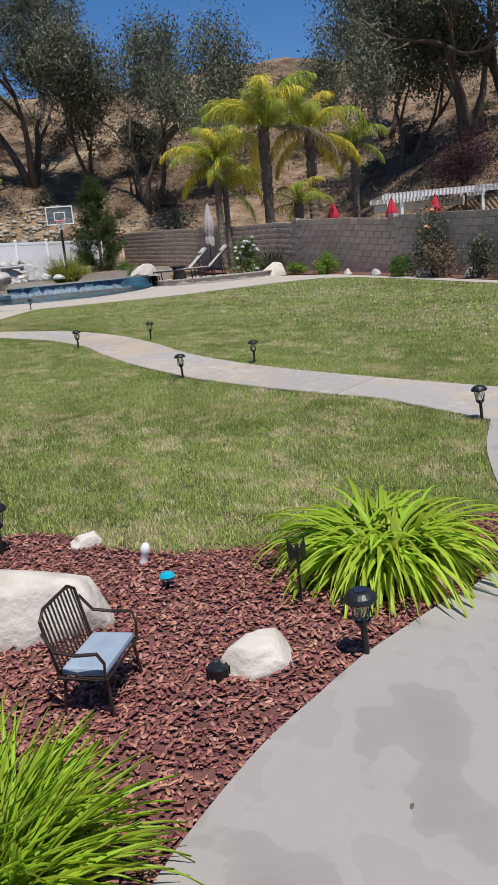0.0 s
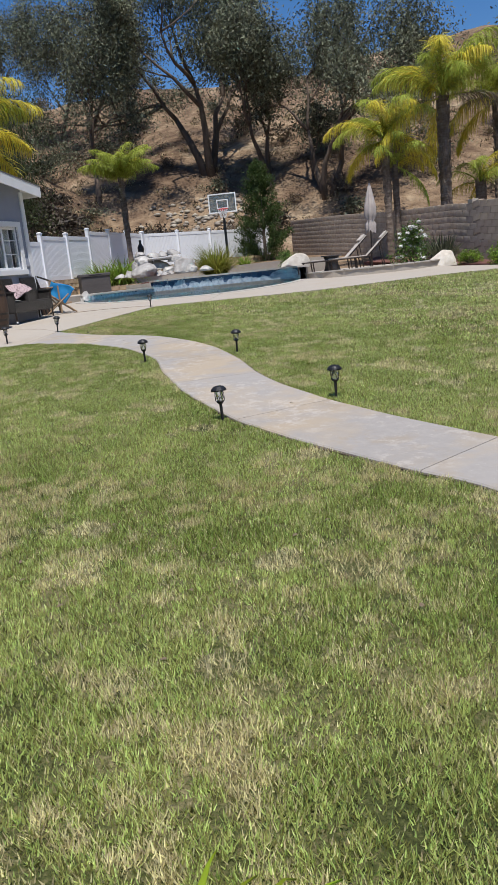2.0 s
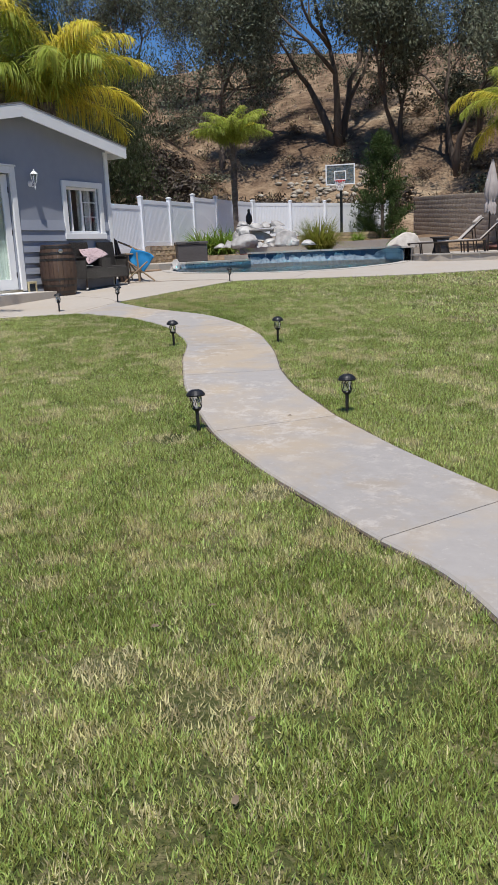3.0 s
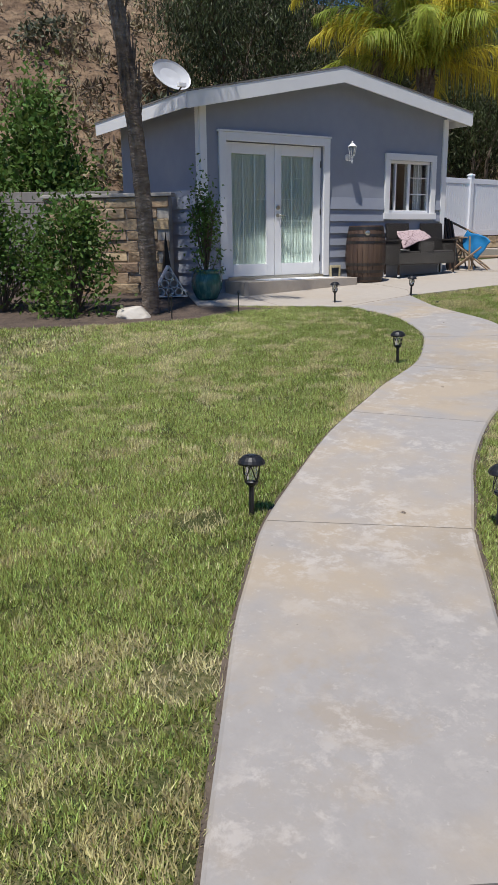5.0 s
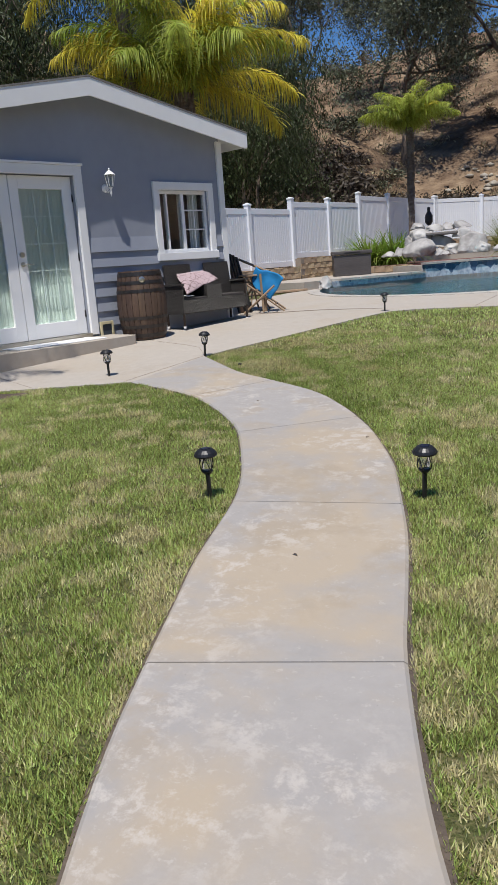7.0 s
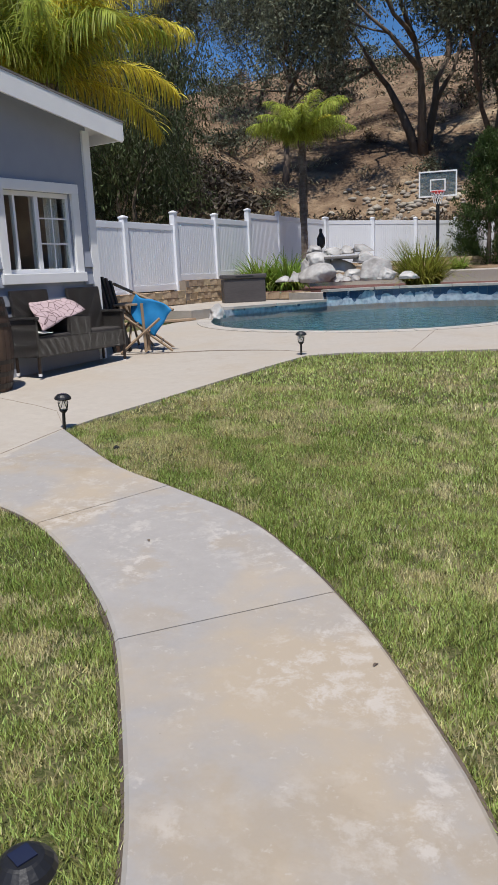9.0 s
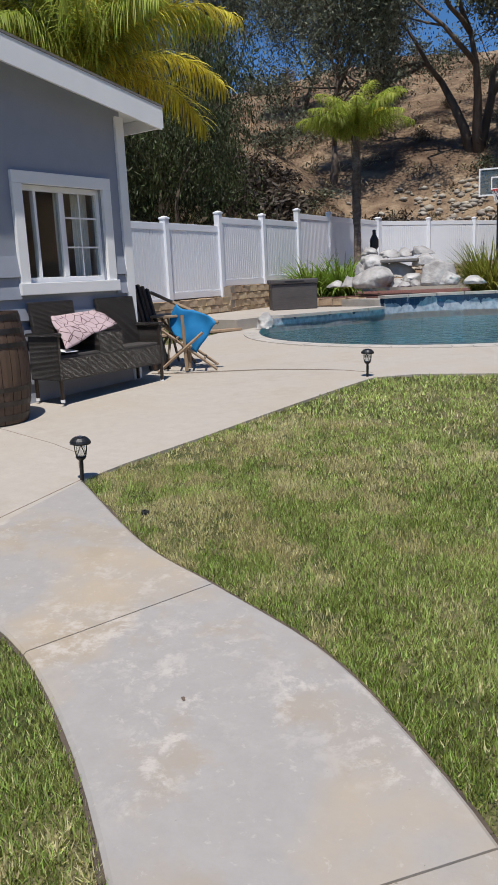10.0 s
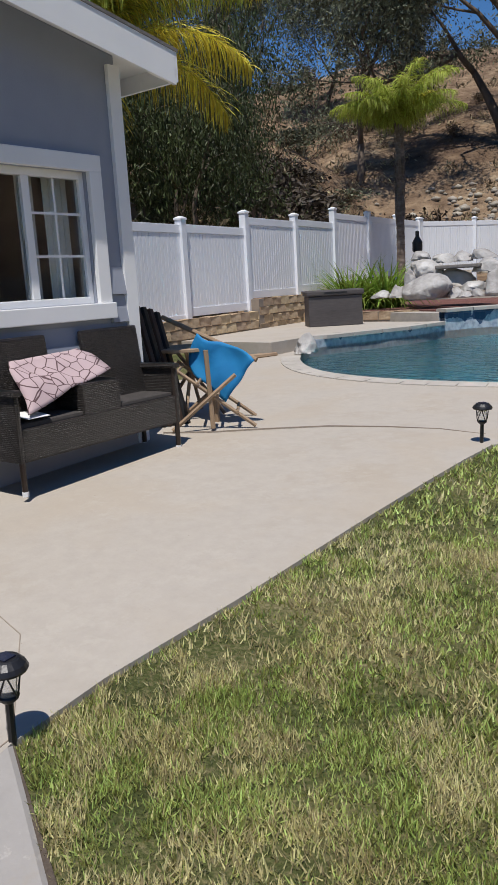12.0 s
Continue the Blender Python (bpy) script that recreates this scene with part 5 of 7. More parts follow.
part("top_rail", tube([to_chair @ Vector(p) for p in ((-7.6, 19.8, 1.83), (-6.70, 19.8, 1.47))], 0.02, 8), PALEWOOD, frame_)
part("leg", tube([to_chair @ Vector(p) for p in ((-7.11, 19.8, 0.87), (-7.10, 19.8, 1.6))], 0.024, 6), PALEWOOD, frame_)
BLUE = grain("blue_cloth", [(0.3, (0.01, 0.20, 0.50)), (0.7, (0.03, 0.36, 0.72))], scale=4, rough=0.75, bump=0.4, bump_scale=12, through_light=0.25)
draped("blue_towel", [(-7.24, 19.77, 1.70), (-6.71, 19.77, 1.48), (-6.97, 19.70, 1.15), (-7.33, 19.72, 1.42)], BLUE, "bright blue cloth hanging from the folding chair", "towel", wave=0.05)
lean = thing("folded_chairs", pose(-7.42, 19.42, yard(-7.42, 19.42) + 0.018, 0, 0, 10), "dark folded wooden chairs leaning at the house corner", "folded chair")
for k in range(5):
    part("slat", box(-0.02, 0.02, -0.03, 0.03, 0, 1.0, 0.006, m=Matrix.Translation((0.035 * k, 0.08 + 0.035 * k, 0)) @ Matrix.Rotation(radians(-8 - 3 * k), 4, "Y") @ Matrix.Rotation(radians(10 - 6 * k), 4, "X")), WOOD if k % 2 else BLACK, lean)
for k in range(3):
    stick = part("timber_stick", tube([(-9.75 + 0.2 * k, 22.3 + 0.2 * k, 1.09), (-9.0 + 0.15 * k, 23.5 + 0.15 * k, 1.10)], 0.03, 6), PALEWOOD)
    tagged(stick, "bare wooden pole lying on the patio", "pole", "loose poles")

# deck box
DECKBOX = grain("grey_brown_resin", [(0.3, (0.05, 0.043, 0.042)), (0.7, (0.085, 0.075, 0.072))], scale=8, rough=0.6, bump=0.3, stretch=(1, 1, 5))
deck = thing("deck_box", pose(-9.35, 27.15, 1.262, 0, 0, 34.5), "dark grey resin deck storage box", "storage box")
part("body", box(-0.47, 0.47, -0.27, 0.27, 0.0, 0.52, 0.015), DECKBOX, deck)
part("lid", box(-0.5, 0.5, -0.3, 0.3, 0.525, 0.62, 0.025), DECKBOX, deck)
part("handle_recess", box(-0.2, 0.2, -0.304, -0.301, 0.56, 0.585, 0.0), BLACK, deck)

# ---- basketball hoop ----
hoop = thing("basketball_hoop", pose(-7.76, 39.6, 1.65, 0, 0, 0), "basketball hoop with a clear white-edged backboard on a dark pole", "basketball hoop")
ACRYL, an, al, ab = mat("acrylic_board", 0.1)
ab.inputs["Base Color"].default_value, ab.inputs["Alpha"].default_value = (0.10, 0.14, 0.16, 1), 0.55
face = Matrix.Rotation(radians(12), 4, "Z")
part("pole", box(-0.06, 0.06, -0.06, 0.06, 0.0, 2.9, 0.01, m=face), BLACK, hoop)
part("arm", box(-0.06, 0.06, -0.55, 0.0, 2.6, 2.75, 0.01, m=face), BLACK, hoop)
part("backboard", box(-0.61, 0.61, -0.62, -0.60, 2.56, 3.36, m=face), ACRYL, hoop)
rim_ = lambda x0, x1, z0, z1: part("board_edge", box(x0, x1, -0.64, -0.595, z0, z1, 0.006, m=face), WHITE, hoop)
rim_(-0.64, 0.64, 3.34, 3.39), rim_(-0.64, 0.64, 2.53, 2.58), rim_(-0.64, -0.59, 2.58, 3.34), rim_(0.59, 0.64, 2.58, 3.34)
for b in ((-0.26, 0.26, 3.08, 3.12), (-0.26, 0.26, 2.72, 2.76), (-0.26, -0.22, 2.76, 3.08), (0.22, 0.26, 2.76, 3.08)):
    part("target_square", box(b[0], b[1], -0.626, -0.622, b[2], b[3], m=face), WHITE, hoop)
RED = grain("red_paint", [(0.3, (0.50, 0.03, 0.03)), (0.7, (0.62, 0.05, 0.05))], rough=0.45, bump=0.1)
ring = lambda r, z, k=20: [face @ Vector((r * math.cos(2 * math.pi * i / k), -0.90 + r * math.sin(2 * math.pi * i / k), z)) for i in range(k)]
part("rim", tube(ring(0.225, 2.68), 0.016, 6, close=True), RED, hoop)
part("rim_bracket", box(-0.1, 0.1, -0.69, -0.641, 2.62, 2.74, 0.01, m=face), RED, hoop)
net = bmesh.new()
for k in range(12):
    for s in (1, -1):
        pts = [face @ Vector((r * math.cos(a), -0.90 + r * math.sin(a), z)) for r, a, z in ((0.225, k * math.pi / 6, 2.67), (0.19, k * math.pi / 6 + s * 0.26, 2.54), (0.15, k * math.pi / 6 + s * 0.52, 2.42), (0.125, k * math.pi / 6 + s * 0.78, 2.28))]
        tube(pts, 0.008, 4, into=net)
part("net", net, WHITE, hoop)


# ---- loungers, drum table, umbrellas ----
SLING = grain("beige_sling", [(0.3, (0.46, 0.41, 0.36)), (0.7, (0.60, 0.55, 0.49))], scale=14, rough=0.9, bump=0.3)
LZ = 1.2


def lounger(m):
    root = thing("sun_lounger", m, "beige sling sun lounger with dark frame and raised back", "sun lounger", "poolside loungers")
    for y in (-0.3, 0.3):
        part("side_rail", tube([(-0.95, y, 0.32), (0.25, y, 0.34)], 0.022, 6), BROWN_METAL, root)
        part("back_rail", tube([(0.22, y, 0.34), (0.86, y, 0.95)], 0.022, 6), BROWN_METAL, root)
        part("back_strut", tube([(0.62, y, 0.72), (0.72, y, 0.0)], 0.016, 6), BROWN_METAL, root)
        for x in (-0.85, -0.1, 0.35):
            part("leg", tube([(x, y, 0.0), (x - 0.03, y, 0.33)], 0.02, 6), BROWN_METAL, root)
    part("seat_sling", box(-0.95, 0.24, -0.285, 0.285, 0.345, 0.375, 0.012), SLING, root)
    part("back_sling", box(0, 0.88, -0.285, 0.285, 0.0, 0.035, 0.012, m=Matrix.Translation((0.23, 0, 0.36)) @ Matrix.Rotation(radians(-43), 4, "Y")), SLING, root)
    part("head_pillow", box(0.62, 0.88, -0.25, 0.25, 0.04, 0.10, 0.025, m=Matrix.Translation((0.23, 0, 0.36)) @ Matrix.Rotation(radians(-43), 4, "Y")), SLING, root)
    return root


lounge_one = lounger(pose(-0.72, 27.15, LZ, 0, 0, 8))
copy_thing(lounge_one, pose(-1.45, 28.35, LZ, 0, 0, 14))
stool = thing("foot_bench", pose(-2.0, 26.75, LZ, 0, 0, 5), "low dark metal bench by the loungers", "bench")
part("bench_top", box(-0.42, 0.42, -0.2, 0.2, 0.30, 0.335, 0.01), BROWN_METAL, stool)
for x in (-0.38, 0.38):
    for y in (-0.16, 0.16):
        part("leg", tube([(x, y, 0), (x, y, 0.30)], 0.018, 6), BROWN_METAL, stool)
drum = thing("drum_table", pose(-1.55, 27.0, LZ, 0, 0, 0), "dark waisted drum side table on the terrace", "side table")
part("body", lathe([(0.26, 0), (0.2, 0.2), (0.19, 0.3), (0.24, 0.44)], 20), DECKBOX, drum, smooth=True)
part("top", lathe([(0.3, 0.441), (0.31, 0.45), (0.31, 0.475), (0.3, 0.48)], 24), DECKBOX, drum)


def closed_umbrella(m, cloth, top, low, label, r=0.2):
    root = thing("closed_umbrella", m, label, "umbrella")
    part("pole", tube([(0, 0, 0), (0, 0, top - 0.02)], 0.022, 8), BROWN_METAL, root)
    bm = bmesh.new()
    seg, rows = 32, []
    for f in np.linspace(0, 1, 14):
        z = top - (top - low) * f
        rr = r * (0.12 + 0.88 * min(1, f * 2.0) - 0.35 * max(0, f - 0.55)) * (0.62 if 0.74 < f < 0.82 else 1)
        rows.append([bm.verts.new((rr * (1 + 0.22 * math.cos(8 * a + f * 2)) * math.cos(a), rr * (1 + 0.22 * math.cos(8 * a + f * 2)) * math.sin(a), z + 0.06 * f * math.cos(8 * a))) for a in (2 * math.pi * k / seg for k in range(seg))])
    for s, t in zip(rows, rows[1:]):
        for i in range(seg):
            bm.faces.new((s[i], s[(i + 1) % seg], t[(i + 1) % seg], t[i]))
    bm.faces.new(rows[0])
    part("canopy", bm, cloth, root, smooth=True)
    part("finial", lathe([(0.02, top - 0.03), (0.026, top + 0.02), (0.0, top + 0.07)], 8), BROWN_METAL, root)
    return root


TAUPE = grain("taupe_canvas", [(0.3, (0.36, 0.31, 0.29)), (0.7, (0.50, 0.45, 0.42))], scale=6, rough=0.9, bump=0.3)
CRIMSON = grain("red_canvas", [(0.3, (0.42, 0.015, 0.035)), (0.7, (0.55, 0.03, 0.06))], scale=6, rough=0.85, bump=0.3)
closed_umbrella(pose(-0.46, 29.0, LZ, 0, 1.5, 0), TAUPE, 2.6, 1.1, "closed taupe patio umbrella beside the loungers", 0.17)
for x, y, z in ((4.85, 34.0, 3.72), (6.9, 32.0, 3.52), (8.65, 32.0, 3.48)):
    closed_umbrella(pose(x, y, land(x, y) - 0.1), CRIMSON, z - land(x, y) + 0.1, z - land(x, y) - 0.95, "closed red umbrella beyond the garden wall", 0.2)
torch = thing("garden_torch", pose(-10.2, 34.4, 1.72), "black bottle-shaped torch by the fence corner", "torch")
part("post", tube([(0, 0, 0), (0, 0, 0.9)], 0.03, 6), BLACK, torch)
part("bottle", lathe([(0.06, 0.85), (0.13, 0.95), (0.13, 1.15), (0.05, 1.3), (0.05, 1.42), (0.0, 1.44)], 12), BLACK, torch)

# neighbour's pergola
perg = thing("pergola", pose(0, 0, 0), "white slatted pergola roof beyond the wall", "pergola")
for k in range(36):
    part("slat", box(7.3 + 0.16 * k, 7.36 + 0.16 * k, 35.0, 38.2, 3.86, 3.92), WHITE, perg)
for y in (35.2, 38.0):
    part("beam", box(7.2, 13.2, y, y + 0.1, 3.66, 3.86), WHITE, perg)
part("rear_panel", box(7.4, 13.1, 38.15, 38.2, 3.3, 3.66), WHITE, perg)
for x in (8.0, 11.6, 13.0):
    for y in (35.2, 38.0):
        part("post", box(x, x + 0.12, y, y + 0.12, land(x, y) - 0.2, 3.66), WHITE, perg)


# ---- small things in the near bed ----
mini = thing("miniature_chair", on(-0.67, 2.76, 0.0, -14) @ Matrix.Diagonal((0.66, 1.1, 0.92, 1)), "miniature brown wire garden chair with a grey-blue seat", "garden ornament")
for x in (-0.11, 0.13):
    for y in (-0.12, 0.12):
        part("leg", tube([(x * 1.2, y * 1.1, -0.01), (x, y, 0.17)], 0.008, 6), BROWN_METAL, mini)
SEATBLUE = grain("blue_grey_cushion", [(0.3, (0.20, 0.25, 0.32)), (0.55, (0.28, 0.34, 0.41)), (0.7, (0.36, 0.40, 0.44))], scale=9, rough=0.6, bump=0.3)
part("seat", box(-0.12, 0.14, -0.13, 0.13, 0.17, 0.205, 0.016), SEATBLUE, mini, "blue-grey worn seat")
part("seat_rim", tube([(-0.13, -0.14, 0.17), (0.15, -0.14, 0.17), (0.15, 0.14, 0.17), (-0.13, 0.14, 0.17)], 0.008, 6, close=True), BROWN_METAL, mini)
part("back_frame", tube([(-0.13, -0.13, 0.17), (-0.2, -0.13, 0.40), (-0.21, -0.09, 0.43), (-0.21, 0.09, 0.43), (-0.2, 0.13, 0.40), (-0.13, 0.13, 0.17)], 0.008, 6), BROWN_METAL, mini)
for k in range(10):
    y = -0.108 + 0.024 * k
    part("back_wire", tube([(-0.13, y, 0.18), (-0.207, y, 0.425)], 0.005, 5), BROWN_METAL, mini)
for y in (-0.145, 0.145):
    part("armrest", tube([(-0.19, y, 0.36), (-0.12, y * 1.06, 0.29), (0.0, y * 1.1, 0.28), (0.12, y * 1.06, 0.285), (0.15, y, 0.24), (0.14, y, 0.17)], 0.007, 6), BROWN_METAL, mini)
orn = part("white_ornament", lathe([(0.035, 0.0), (0.03, 0.03), (0.022, 0.06), (0.03, 0.09), (0.034, 0.11), (0.02, 0.14), (0.0, 0.15)], 12), WHITE, smooth=True)
orn.matrix_basis = on(-0.63, 3.92, -0.01) @ pose(0, 0, 0, 8, 12, 0) @ Matrix.Diagonal((0.8, 0.8, 0.95, 1))
tagged(orn, "small white garden figurine at the lawn's edge", "figurine")
bl = thing("blue_garden_stake", on(-0.48, 3.62, 0), "small turquoise glass ornament on a short stake", "garden ornament")
part("stake", tube([(0, 0, -0.02), (0, 0, 0.05)], 0.006, 6), BLACK, bl)
part("glass_flower", lathe([(0.0, 0.045), (0.03, 0.05), (0.04, 0.065), (0.03, 0.08), (0.0, 0.085)], 10), grain("turquoise_glass", [(0.3, (0.0, 0.28, 0.45)), (0.7, (0.03, 0.45, 0.6))], rough=0.15, bump=0.2), bl)
spot = thing("ground_spotlight", on(-0.235, 2.81, 0.0), "small black ribbed ground spotlight in the mulch", "spotlight")
part("housing", lathe([(0.04, -0.02), (0.042, 0.05), (0.036, 0.06), (0.03, 0.052), (0.0, 0.052)], 16), BLACK, spot)
for k in range(10):
    a = math.pi * k / 5
    part("rib", box(0.04, 0.046, -0.004, 0.004, 0.0, 0.05, m=Matrix.Rotation(a, 4, "Z")), BLACK, spot)
but = thing("butterfly_stake", on(0.14, 3.36), "black metal butterfly on a garden stake", "garden ornament")
part("stake", tube([(0, 0, -0.03), (0, 0, 0.24)], 0.006, 6), BLACK, but)
part("body", tube([(0, 0, 0.2), (0, 0, 0.29)], [0.008, 0.01], 6), BLACK, but)
for s in (-1, 1):
    part("wing", prism([(0.005, 0.0), (0.07, 0.05), (0.065, 0.0), (0.045, -0.05), (0.005, -0.02)], -0.002, 0.002, m=Matrix.Translation((0, 0, 0.25)) @ Matrix.Rotation(radians(s * 50), 4, "Z") @ Matrix.Rotation(radians(80), 4, "X") @ Matrix.Diagonal((s, 1, 1, 1))), BLACK, but)

# ---- by the house corner ----
pot = thing("glazed_pot", pose(-7.42, 13.72, yard(-7.42, 13.72) + 0.018), "ribbed teal glazed pot holding a small leafy tree", "plant pot")
bm = lathe([(0.13, 0.0), (0.16, 0.02), (0.215, 0.16), (0.225, 0.26), (0.20, 0.36), (0.185, 0.39), (0.205, 0.41), (0.205, 0.43), (0.18, 0.43), (0.175, 0.38), (0.0, 0.37)], 48)
for v in bm.verts:
    r = math.hypot(v.co.x, v.co.y)
    if 0.02 < v.co.z < 0.37 and r > 0.1:
        k = 1 + 0.025 * math.cos(24 * math.atan2(v.co.y, v.co.x))
        v.co.x *= k
        v.co.y *= k
part("pot", bm, grain("teal_glaze", [(0.3, (0.012, 0.05, 0.05)), (0.55, (0.03, 0.13, 0.12)), (0.7, (0.12, 0.26, 0.22))], scale=9, stretch=(3, 3, 0.6), rough=0.18, bump=0.1), pot, smooth=True)
rack = thing("triangle_rack", pose(-8.2, 13.55, yard(-8.2, 13.55) + 0.02, 0, 0, -25), "white triangular rack of stacked round tubes", "rack")
for row in range(3):
    for k in range(3 - row):
        part("tube", lathe([(0.066, -0.12), (0.066, 0.12), (0.05, 0.12), (0.05, -0.10)], 14, m=Matrix.Translation((0, -0.14 + 0.14 * k + 0.07 * row, 0.07 + 0.122 * row)) @ Matrix.Rotation(radians(90), 4, "Y")), WHITE, rack)
for a, b in (((-0.27, 0.0), (0.0, 0.46)), ((0.27, 0.0), (0.0, 0.46)), ((-0.27, 0.0), (0.27, 0.0))):
    d = Vector((b[0] - a[0], b[1] - a[1]))
    part("side", box(-0.13, 0.13, 0, d.length, -0.008, 0.008, m=Matrix.Translation((0, a[0], a[1] + 0.002)) @ Matrix.Rotation(math.atan2(d.y, d.x), 4, "X")), WHITE, rack)
ob = part("garden_obelisk", lathe([(0.13, 0.0), (0.0, 0.98)], 4), BLACK)
ob.matrix_basis = pose(-8.5, 13.72, yard(-8.5, 13.72) + 0.02, 0, 0, 30)
tagged(ob, "dark narrow metal obelisk against the house side", "obelisk")
for x, y in ((-6.30, 12.35), (-6.75, 12.6), (-6.0, 13.2)):
    st = thing("garden_stake", on(x, y), "thin dark garden stake in the bed", "garden stake", "stakes in the house bed")
    part("rod", tube([(0, 0, -0.05), (0, 0, 0.26)], 0.008, 6), BLACK, st)
    part("knob", lathe([(0.0, 0.25), (0.02, 0.27), (0.0, 0.30)], 8), BLACK, st)


# ---- plants ----
def strap_clump(name, m, count, length, width, spread, material, label, category, seed, bend=2.0, e_lo=0.9, e_hi=1.5, segs=6, group=""):
    """A clump of arching strap leaves; each outer leaf that can be told apart is a mesh of its own."""
    rng = np.random.RandomState(seed)
    root = thing(name, m, label, category, group)
    def batch(k):
        a = rng.uniform(0, 2 * np.pi, k)
        r = spread * np.sqrt(rng.rand(k))
        base = np.stack([r * np.cos(a), r * np.sin(a), np.zeros(k)], -1)
        az = a + rng.normal(0, 0.5, k)
        e = rng.uniform(e_lo, e_hi, k)
        return ribbons(base, az, e, bend * rng.uniform(0.7, 1.2, k) * (1.9 - e) / 0.9, length * rng.uniform(0.6, 1.15, k), width * rng.uniform(0.7, 1.2, k), segs, 0.5)
    ob = raw("leaves", *batch(count), material, root, smooth=True)
    return root


def lily(m, count, length, label, seed, singles=70, width=0.022, climb=(0.6, 1.4), bend=(2.0, 3.2)):
    """A day lily: some leaves as single parts, the dense middle joined."""
    rng = np.random.RandomState(seed)
    root = thing("day_lily", m, label, "plant")
    for part_no, k in ((0, singles), (1, count - singles)):
        a = rng.uniform(0, 2 * np.pi, k)
        r = 0.20 * np.sqrt(rng.rand(k))
        base = np.stack([r * np.cos(a), r * np.sin(a), np.zeros(k)], -1)
        az = a + rng.normal(0, 1, k) * np.where(rng.rand(k) < 0.45, 1.3, 0.4)
        e = rng.uniform(*climb, k)
        args = (base, az, e, rng.uniform(*bend, k) * (0.75 + 0.25 * (1.5 - e)), length * rng.uniform(0.65, 1.15, k), width * rng.uniform(0.7, 1.25, k))
        v, f = ribbons(*args, 8, 0.55)
        v = v.reshape(k, -1, 2, 3)
        mid = v.mean(2)
        crease = np.array([0, 0, -0.006])
        v3 = np.concatenate([v[:, :, :1], mid[:, :, None] + crease, v[:, :, 1:]], 2).reshape(k, -1, 3)
        q = np.array([[3 * i + j, 3 * i + j + 1, 3 * i + j + 4, 3 * i + j + 3] for i in range(8) for j in (0, 1)])
        if part_no == 0:
            for b in range(k):
                raw("leaf", v3[b], q, LILY, root, smooth=True)
        else:
            n_ = v3.shape[1]
            ob = raw("inner_leaves", v3.reshape(-1, 3), (np.arange(k)[:, None, None] * n_ + q[None]).reshape(-1, 4), LILY, root, smooth=True)
            ob["kind"] = "stuff"
    return root


lily(on(0.60, 3.74), 620, 0.61, "bright green day lily with long arching leaves", 3, width=0.026, climb=(0.7, 1.45), bend=(2.2, 3.3))
lily(on(-0.90, 1.78), 950, 0.46, "dense bright green day lily clump beside the walk", 4, width=0.018, climb=(0.85, 1.52), bend=(0.8, 2.0))
LILY_DARK = leafy("strap_leaf", (0.13, 0.21, 0.03), (0.27, 0.36, 0.06), island=0.4)
YELLOWGRASS = leafy("yellow_green_blade", (0.16, 0.19, 0.03), (0.34, 0.33, 0.06), island=0.4)
for x, y, s in ((-10.0, 29.6, 7), (-9.4, 29.9, 8)):
    strap_clump("strap_plant", pose(x, y, 1.43), 380, 1.15, 0.035, 0.34, LILY_DARK, "green strap-leaved clump by the waterfall", "plant", s, group="strap plants by the pool")
strap_clump("ornamental_grass", pose(-5.9, 29.8, 1.43), 900, 1.15, 0.022, 0.38, YELLOWGRASS, "big yellow-green ornamental grass behind the pool", "plant", 9, bend=1.2, e_lo=0.75, e_hi=1.55)
strap_clump("strap_plant", pose(-6.9, 39.2, 1.72), 160, 0.7, 0.03, 0.2, LILY_DARK, "green strap-leaved clump near the hoop", "plant", 10)
strap_clump("spiky_plant", on(1.75, 28.75), 240, 0.95, 0.05, 0.25, leafy("dark_spike", (0.06, 0.07, 0.04), (0.15, 0.16, 0.10)), "dark spiky clump at the foot of the wall", "plant", 11, bend=0.5)


def shrub(name, m, size, count, leaf, material, label, seed, flowers=None, flower_count=0, flower_size=0.08, category="shrub", twig=DRYBRUSH, group=""):
    """Twigs from the ground with leaves in uneven clumps."""
    rng = np.random.RandomState(seed)
    root = thing(name, m, label, category, group)
    bm = bmesh.new()
    tips = []
    for k in range(26):
        a, e = rng.uniform(0, 2 * np.pi), rng.uniform(0.25, 1.5)
        d = np.array([np.cos(a) * np.cos(e), np.sin(a) * np.cos(e), np.sin(e)]) * rng.uniform(0.75, 1.05)
        tip = d * np.array(size)
        tip[2] = max(0.06, tip[2])
        tube([(0, 0, -0.03), tuple(tip * 0.5 + rng.normal(0, 0.04, 3) * size), tuple(tip)], [0.014, 0.009, 0.004], 4, into=bm)
        tips += [tip, tip * 0.72 + rng.normal(0, 0.08, 3) * size]
    part("twig_frame", bm, BARK, root)
    tips = np.array(tips)
    c = tips[rng.randint(0, len(tips), count)] + rng.normal(0, 0.15, (count, 3)) * np.array(size)
    c[:, 2] = np.maximum(c[:, 2], 0.03)
    raw("foliage", *leaf_cloud(c, leaf, leaf * 0.5, rng), material, root)
    if flowers:
        for k in range(flower_count):
            t = tips[rng.randint(0, len(tips))]
            p = t * 1.12 + rng.normal(0, 0.06, 3)
            bm = bmesh.new()
            for j in range(9):
                a = j * 2.4
                r = flower_size * (0.25 + 0.08 * j)
                box(-0.3, 0.3, -0.3, 0.3, -0.06, 0.06, into=bm, m=Matrix.Translation((*(p + np.array([r * 0.6 * math.cos(a), r * 0.6 * math.sin(a), 0.02 * math.sin(j)])),)) @ Matrix.Rotation(a, 4, "Z") @ Matrix.Rotation(0.7, 4, "Y") @ Matrix.Scale(flower_size, 4))
            part("flower", bm, flowers, root)
    return root


